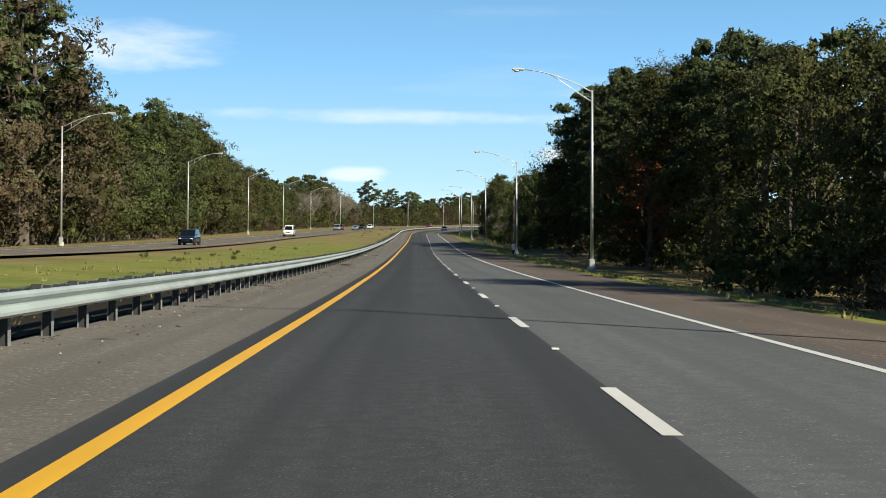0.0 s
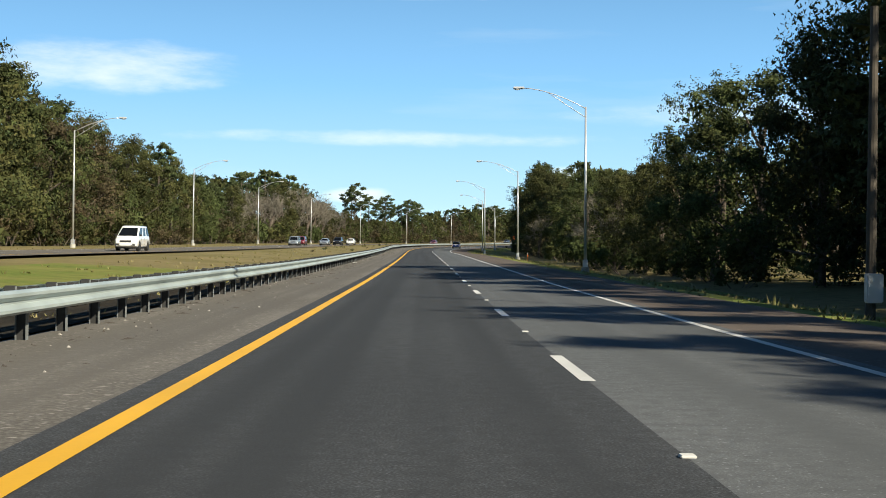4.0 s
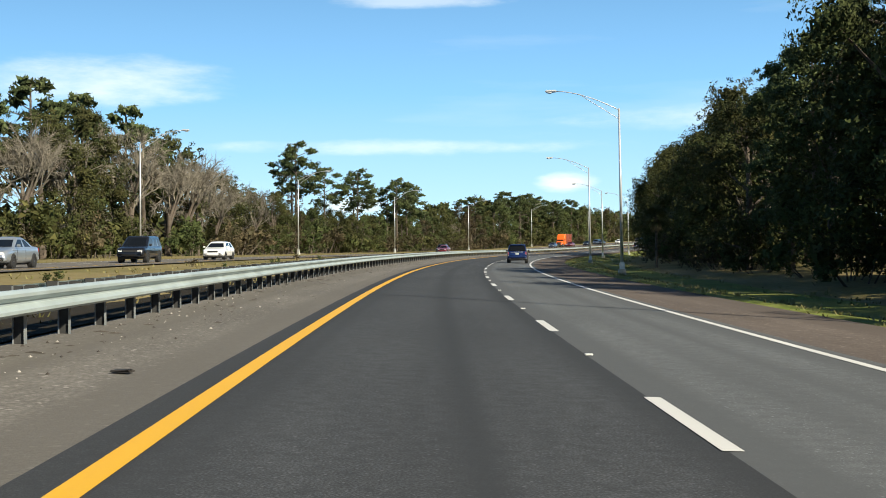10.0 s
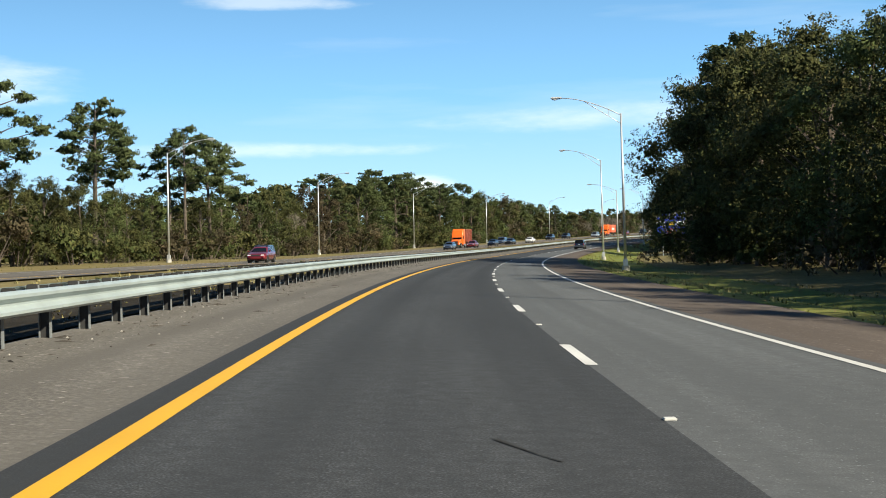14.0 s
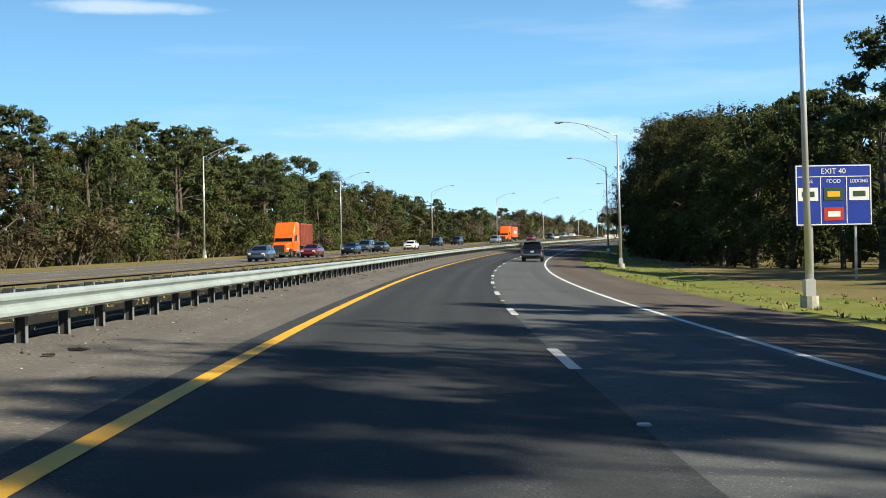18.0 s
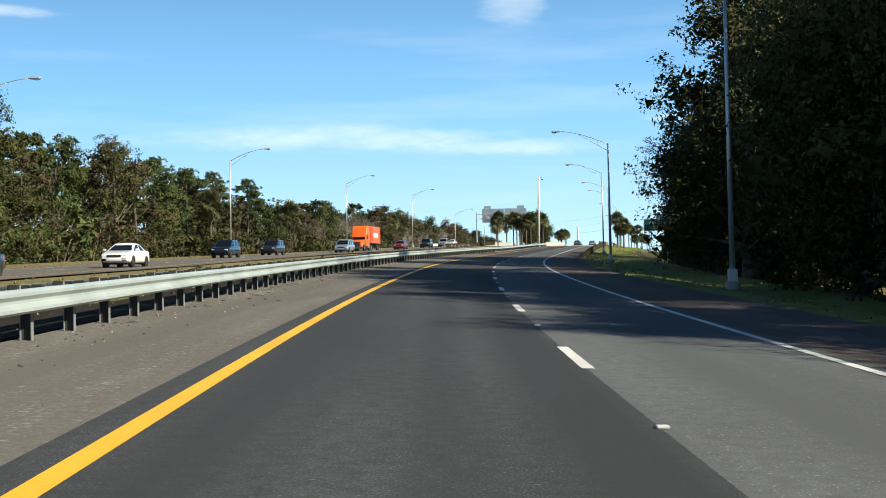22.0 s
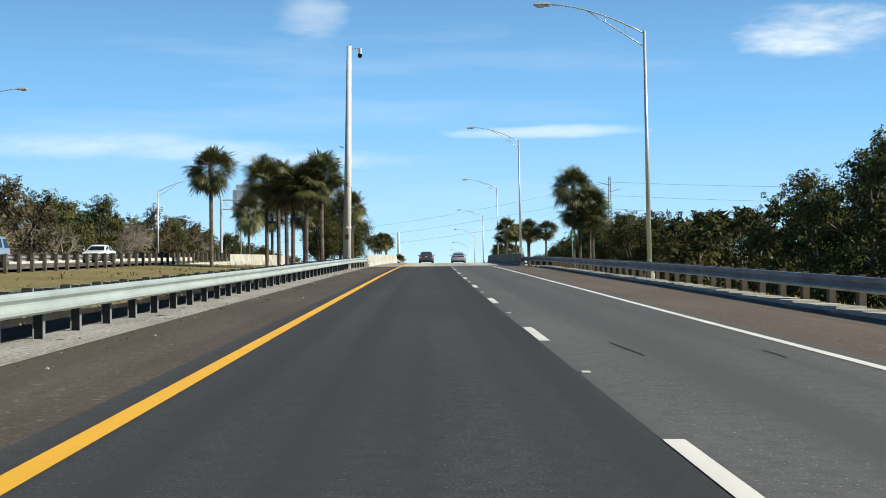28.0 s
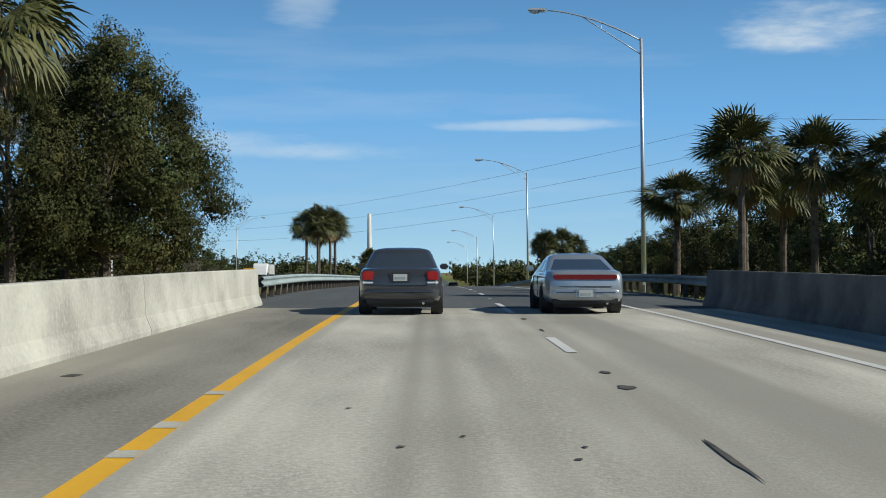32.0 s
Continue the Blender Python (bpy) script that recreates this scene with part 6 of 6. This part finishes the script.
# ---- palms ----
def palm(seed):
    """A cabbage palm ten units high: ringed trunk with old boots, a round head of folded fan leaves and a skirt of dead ones."""
    rng = np.random.default_rng(seed)
    bm = bmesh.new()
    lean = rng.uniform(-0.35, 0.35)
    z = -0.8
    while z < 7.6:
        r = 0.17 + (0.05 if z > 5.8 else 0.0)
        limb(bm, (lean * max(0, z) / 8, 0, z), (lean * (z + 0.6) / 8, 0, z + 0.6), r * 1.06, r * 0.94, 9)
        z += 0.6
    trunk = bpy.data.meshes.new("trunk")
    bm.to_mesh(trunk)
    bm.free()
    trunk.materials.append(BARK)

    def fans(n, lo, hi, ln, droop):
        verts, faces = [], []
        for i in range(n):
            ang = i * 2.399 + rng.uniform(-0.3, 0.3)
            el = radians(rng.uniform(lo, hi))
            d = Vector((math.cos(ang) * math.cos(el), math.sin(ang) * math.cos(el), math.sin(el)))
            root = Vector((lean, 0, 7.9))
            stem = ln * rng.uniform(0.30, 0.62)
            hub = root + d * stem - Vector((0, 0, droop * 0.2))
            side = (Matrix.Rotation(rng.uniform(-0.9, 0.9), 3, d) @ d.cross(Vector((0, 0, 1)))).normalized()
            o = len(verts)
            verts += [root + side * 0.03, root - side * 0.03, hub]
            faces.append((o, o + 1, o + 2))
            for k in range(13):
                a = radians(-85 + 170 * k / 12)
                dirn = (d * math.cos(a) + side * math.sin(a)).normalized()
                w = dirn.cross(d.cross(side)).normalized() * 0.055
                L1 = ln * 0.62 * rng.uniform(0.8, 1.1) * (1 - 0.25 * abs(a))
                mid_ = hub + dirn * L1 * 0.6 + Vector((0, 0, -0.08 * droop))
                tip = hub + dirn * L1 + Vector((0, 0, -0.42 * droop - rng.uniform(0, 0.2)))
                o = len(verts)
                verts += [hub, mid_ + w, mid_ - w, tip]
                faces += [(o, o + 1, o + 2), (o + 1, o + 3, o + 2)]
        return verts, faces
    v1, f1 = fans(96, -48, 86, 2.35, 0.42)
    v2, f2 = fans(12, -86, -60, 1.7, 0.7)
    return trunk, mesh_of("fronds", v1, f1, LEAF_PALM), mesh_of("dead_fronds", v2, f2, LEAF_DEAD)


PALMS = [palm(i) for i in (61, 62, 63)]
PRNG = np.random.default_rng(17)


def plant_palm(s, lat, top, label="cabbage palm with round fan-leaved head and dead skirt"):
    """top: height of the crown's top over the road."""
    base = at(s, lat)
    h = along(s)[3] + top - base.z
    a, b, c = PALMS[int(PRNG.integers(3))]
    k = h / 9.6
    wide = max(0.78, min(0.98, k)) * PRNG.uniform(0.92, 1.08)
    ob = thing("palm_tree", label, "palm tree", "palm trees by the bridge", Matrix.Translation(base) @ Matrix.Rotation(PRNG.uniform(0, 6.28), 4, "Z") @ Matrix.Diagonal((wide, wide, k, 1)))
    part("trunk", a, None, ob)
    part("fronds", b, None, ob)
    part("dead_fronds", c, None, ob, "hanging dead brown fronds")
    return ob


for s, lat, top in ((974.9, -13.7, 7.8), (979.8, -10.8, 7.6), (982.4, -10.3, 7.4), (975.4, -7.7, 6.7), (976.8, -8.7, 6.5), (975.8, -6.7, 7.4), (978.6, -9.3, 6.3),
                    (1054.6, -10.1, 9.0), (1053, -20.0, 8.2), (1053, -16.0, 8.5), (1050, -22.5, 8.6),
                    (1150, -11.0, 8.0), (1154, -12.5, 7.6), (1158, -10.4, 8.2), (1163, -12.0, 7.8), (1168, -10.6, 8.4), (1172, -12.8, 8.0), (1260, -11, 8.0), (1266, -12, 7.6),
                    (992.4, 11.4, 7.4), (993.6, 12.8, 6.0), (993.2, 12.0, 5.0), (992.2, 12.9, 4.6), (1067, 10.2, 6.0), (1069, 13.2, 5.9), (1073, 11.8, 5.3), (1068, 15.6, 5.6), (1075, 13.8, 5.2), (1080, 10.6, 5.0), (1180, 14.0, 7.0), (1184, 16.5, 7.4), (1190, 14.5, 7.0), (1187, 18.5, 6.8),
                    (905, -40.5, 8.5), (862, -39.5, 8.8), (990, -40, 8.0)):
    plant_palm(s, lat, top)
for s, lat, h in ((1078, -13.5, 10.8), (1081, -16.0, 10.0), (1075, -16.4, 9.6), (1083, -12.4, 9.4)):
    big = plant(np.random.default_rng(int(s)), "big", s, lat, h)
    tagged(big, "large dark evergreen oak in the median past the bridge")
# the tall lone pines of the outer bend and those behind the signs
prng2 = np.random.default_rng(23)
for s, lat, h in ((553, -44, 20.5), (560, -47, 19.0), (566, -42.5, 16.5), (590, -43, 17.8), (597, -46, 16.5), (612, -40.5, 17.0), (616, -44, 15.5), (629, -43, 17.5), (645, -47, 16), (700, -46, 16.5),
                  (660, 33.0, 17.5), (661, 29.0, 18.0), (665.5, 28.5, 16.5), (648, 38.0, 19), (874, 25.5, 15.5), (880, 22.5, 14.5), (868, 27.0, 18.5), (401, 26.5, 16.5), (690, 30.0, 15.5), (699, 27.5, 16.0), (815, -50, 17), (745, -48, 18)):
    plant(prng2, "pine", s, lat, h)

# a tall oak whose shade reaches the travel lane
plant(prng2, "near_oak", 32.5, 20.5, 18.0)
plant(prng2, "near_oak", 796.0, 17.8, 14.0)
for s, lat, h in ((184.0, 27.0, 22.5), (190.5, 26.5, 21.5), (196.0, 25.0, 17.5), (559.0, 22.0, 18.0), (566.0, 22.0, 18.0), (736.0, 20.2, 17.5), (742.5, 19.8, 18.0), (749.0, 19.4, 18.5), (755.5, 19.2, 18.5), (806.0, 22.5, 19.0), (812.5, 23.5, 20.5), (819.0, 23.5, 19.0)):
    plant(prng2, "near_oak", s, lat, h)
for s, lat, h in ((112, 20.5, 12.5), (118, 21.5, 10.5), (129, 20.5, 9.5)):
    plant(prng2, "rust", s, lat, h)
for s, lat, h in ((250, 18.2, 7.5), (255, 18.8, 8.5), (331, 18.6, 9.0)):
    plant(prng2, "bare", s, lat, h)

# the power station far beyond the woods
stack = thing("chimney_stack", "distant pale power station chimney beyond the woods", "chimney", m=Matrix.Translation((122.0, 2050.0, -12.0)))
part("shaft", tube((0, 0, 0), (0, 0, 72.0), 4.9, 4.4, 20), CONCRETE_WALL, stack, smooth=True)
part("rim", tube((0, 0, 72.0), (0, 0, 74.0), 4.6, 4.6, 20), TRIM, stack)

lone = plant(prng2, "near_green", 391.5, 22.2, 19.0)
tagged(lone, "tall green broadleaf tree standing proud of the wood edge")
plant_palm(458, 17.4, 5.2, "small cabbage palm at the foot of the wood edge")

debris = thing("leaf_pile", "flat pile of dead leaves and torn rubber on the shoulder", "debris", m=facing(79.0, -4.45, 0.0, 12, road=True))
drng = np.random.default_rng(77)
dv, df = [], []
for i in range(160):
    r, a = abs(drng.normal()) * 0.22, drng.uniform(0, 6.28)
    p = Vector((math.cos(a) * r, math.sin(a) * r * 2.2, 0.012 + 0.05 * max(0, 0.5 - r)))
    e, g = drng.uniform(0, 6.28), drng.uniform(0.03, 0.09)
    o = len(dv)
    dv += [p + Vector((math.cos(e + q) * g, math.sin(e + q) * g, drng.uniform(0, 0.03))) for q in (0, 1.2, 3.1, 4.4)]
    df += [(o, o + 1, o + 2, o + 3)]
tagged(part("leaf_heap", mesh_of("leaf_heap", dv, df, GRIT_PILE), None, debris), kind="stuff")

# ---- kerb before the bridge, road cracks, scraps, weeds ----
slab_v = [(x, y, z) for z in (0.0, 0.11) for x, y in ((0.01, 0.0), (0.62, 0.0), (0.62, 1.49), (0.01, 1.49))]
slab_f = [(4, 5, 6, 7), (0, 1, 5, 4), (1, 2, 6, 5), (2, 3, 7, 6), (3, 0, 4, 7)]
slab_mesh = mesh_of("kerb_slab", slab_v, slab_f, CONCRETE_WALL)
kerb = thing("kerb", "weathered concrete kerb slabs under the guard rail before the bridge", "kerb")
krng = np.random.default_rng(91)
for i in range(58):
    q = 902.0 + 1.5 * i
    ob = part("kerb_slab", slab_mesh, None, kerb)
    ob.matrix_world = facing(q, 8.32 + rail_bend(q, 9.0), -0.01 + krng.uniform(-0.012, 0.012), krng.uniform(-0.4, 0.4), road=True)

CRACK = material("road_crack", (0.016, 0.016, 0.016), 0.95, vary=0.3, scale=4.0)
for name, label, pts, w in (("road_crack", "dark curved scuff across the passing lane", ((466.6, 0.42), (466.25, 0.55), (465.95, 0.66), (465.7, 0.78)), 0.035),
                            ("road_crack", "thin dark crack in the travel lane", ((910.6, 2.70), (909.9, 2.73), (909.2, 2.77), (908.5, 2.80)), 0.03),
                            ("road_crack", "thin dark crack by the white edge line", ((909.2, 4.40), (908.7, 4.42), (908.1, 4.40)), 0.03)):
    v = [on_road(q, la + sg * w * (0.5 + 0.3 * math.sin(5 * q)), 0.006) for q, la in pts for sg in (-1, 1)]
    tagged(new(name, mesh_of(name, v, [(2 * k, 2 * k + 1, 2 * k + 3, 2 * k + 2) for k in range(len(pts) - 1)], CRACK)), label, "road marking", kind="structure")

RUBBER = material("torn_rubber", (0.022, 0.019, 0.017), 0.8, vary=0.3, scale=8.0)
PALE_SCRAP = material("pale_scrap", (0.62, 0.62, 0.60), 0.7, vary=0.15, scale=8.0)
for q, la, ln, w, mat, label in ((119.6, -3.85, 0.16, 0.30, RUBBER, "strip of torn black tyre rubber on the shoulder"), (117.8, -4.75, 0.12, 0.22, PALE_SCRAP, "pale scrap of plastic at the foot of the rail"),
                                 (109.4, -3.45, 0.07, 0.07, PALE_SCRAP, "small white scrap on the shoulder"), (595.2, -4.28, 0.10, 0.13, RUBBER, "chunk of black tyre rubber on the shoulder"),
                                 (596.1, -4.19, 0.16, 0.20, RUBBER, "larger chunk of black tyre rubber on the shoulder"), (223.5, -4.9, 0.12, 0.30, PALE_SCRAP, "flat pale scrap by the guard rail"),
                                 (342.5, -3.2, 0.10, 0.22, RUBBER, "strip of dark rubber on the shoulder"), (302.0, -3.6, 0.08, 0.30, RUBBER, "dark twig-like rubber strip on the shoulder"),
                                 (279.5, -4.55, 0.16, 0.16, LEAF_RUST, "rusty lump of debris by the guard rail")):
    scrap = thing("road_scrap", label, "debris", "scraps on the shoulder", facing(q, la, 0.0, krng.uniform(-25, 25), road=True))
    bm = box((w, ln, 0.03), (0, 0, 0.016), 0.008)
    for vert in bm.verts:
        vert.co += Vector((krng.uniform(-0.02, 0.02), krng.uniform(-0.02, 0.02), krng.uniform(0, 0.02)))
    part("scrap", bm, mat, scrap)

for i in range(46):
    q = krng.uniform(60, 880)
    la = -8.2 - krng.random() * 6.5 + swing(q) * 0.8
    meshes, name, label, p1, p2 = KINDS["shrub" if i % 3 else "scrub"]
    a, b = meshes[i % len(meshes)]
    k = krng.uniform(0.07, 0.16)
    weed = thing("weed_clump", "low dark green weed clump in the median grass", "weed", "weeds in the median", facing(q, la, -0.03, krng.uniform(0, 360)) @ Matrix.Diagonal((k, k, k * 0.85, 1)))
    part(p1, a, None, weed)
    part(p2, b, None, weed)

# ---- far woods, tufts of grass, grit ----
frng = np.random.default_rng(31)
fv, ff = [], []
lumps, FINE = [], []
for side, l0 in ((-1, 75), (1, 55)):
    for s in np.arange(-100, 1900, 9.0):
        for row in range(3):
            lat = side * (l0 + row * 30 + frng.uniform(-9, 9))
            if 1330 < s:
                lat = side * (18 + row * 14 + frng.uniform(-3, 4)) if side > 0 else -(36 + row * 14 + frng.uniform(-3, 4))
            h = frng.uniform(6, 11) + (1.5 * row)
            p = at(s, lat, h * 0.45)
            if 1330 < s:
                FINE.append(((p.x, p.y, p.z), (frng.uniform(3, 5), frng.uniform(3, 5), h * 0.58)))
                continue
            lumps.append(((p.x, p.y, p.z), (frng.uniform(4, 6.5), frng.uniform(4, 6.5), h * 0.58)))
# the closed canopy of the wood further back
canopy = []
for side, l0 in ((-1, 160), (1, 140)):
    for s in np.arange(-150, 1700, 14.0):
        for row in range(6):
            p = at(s + frng.uniform(-6, 6), side * (l0 + row * 14 + frng.uniform(-5, 5)), frng.uniform(3.5, 6.5))
            canopy.append(((p.x, p.y, p.z), (frng.uniform(6, 9), frng.uniform(6, 9), frng.uniform(5, 7.5))))
for x in np.linspace(-1200, 1500, 150):
    p = Vector((x, 2050 + frng.uniform(-40, 40) - abs(x - 500) * 0.25, 2.0))
    lumps.append(((p.x, p.y, p.z), (16, 12, frng.uniform(9, 14))))
leaf_cloud(frng, lumps, 60, 1.5, fv, ff)
leaf_cloud(frng, canopy, 18, 3.6, fv, ff)
leaf_cloud(frng, FINE, 150, 0.7, fv, ff)
leaf_cloud(frng, BEHIND, 80, 0.75, fv, ff)
tagged(new("far_woods", mesh_of("far_woods", fv, ff, LEAF_OAK)), "mixed winter woods behind the roadside trees", "woods", kind="stuff")

TUFT = material("grass_tuft", (0.13, 0.135, 0.04), 0.8, vary=0.4, scale=0.6, tint=(0.24, 0.19, 0.08))
gv2, gf2 = [], []
for i in range(15000):
    s = frng.uniform(-20, 1000) if i % 5 else frng.uniform(1060, 1200)
    pick = frng.random()
    lat = frng.uniform(8.4, 16.5) if pick < 0.55 else (frng.uniform(-16, -6.0) if pick < 0.76 else frng.uniform(-7.6, -5.6)) if pick < 0.9 else frng.uniform(-35, -29.5)
    if lat < -29:
        lat = min(lat, -29.2 + swing(s))
    if lat < -9:
        lat = max(lat, -16.5 + swing(s)) if lat > -20 else lat
    p = at(s, lat, -0.01)
    tall = frng.uniform(0.05, 0.16) * (2.2 if frng.random() < 0.04 else 1)
    for k in range(4):
        a = frng.uniform(0, 6.28)
        d = Vector((math.cos(a), math.sin(a), 0))
        o = len(gv2)
        e = Vector((-d.y, d.x, 0)) * 0.035
        q = p + d * frng.uniform(0, 0.16)
        gv2 += [q + e, q - e, q + d * 0.10 + Vector((0, 0, tall))]
        gf2.append((o, o + 1, o + 2))
tagged(new("grass_tufts", mesh_of("grass_tufts", gv2, gf2, TUFT)), "short dry winter grass tufts on the verges", "grass", kind="stuff")

GRIT_L = material("grit_light", (0.34, 0.32, 0.29), 0.9, vary=0.2)
GRIT_D = material("grit_dark", (0.05, 0.042, 0.035), 0.9, vary=0.2)
pv, pf, pi = [], [], []
for i in range(8000):
    s = frng.uniform(0, BRIDGE_A)
    lat = -5.15 + abs(frng.normal()) * 0.75
    if lat > -2.9:
        continue
    p = on_road(s, lat, 0.0)
    r = 0.007 + 0.026 * frng.random() ** 2.4
    long = 1.0 if frng.random() < 0.75 else 6.0
    o = len(pv)
    a = frng.uniform(0, 6.28)
    d, e = Vector((math.cos(a), math.sin(a), 0)) * r * long, Vector((-math.sin(a), math.cos(a), 0)) * r
    pv += [p + d, p + e, p - d, p - e, p + Vector((0, 0, r * 0.9))]
    pf += [(o, o + 1, o + 4), (o + 1, o + 2, o + 4), (o + 2, o + 3, o + 4), (o + 3, o, o + 4)]
    pi += [1 if (frng.random() < 0.6 or long > 1) else 0] * 4
tagged(new("shoulder_grit", mesh_of("shoulder_grit", pv, pf, [GRIT_L, GRIT_D], index=pi)), "loose grit and twigs swept against the guard rail", "grit", kind="stuff")
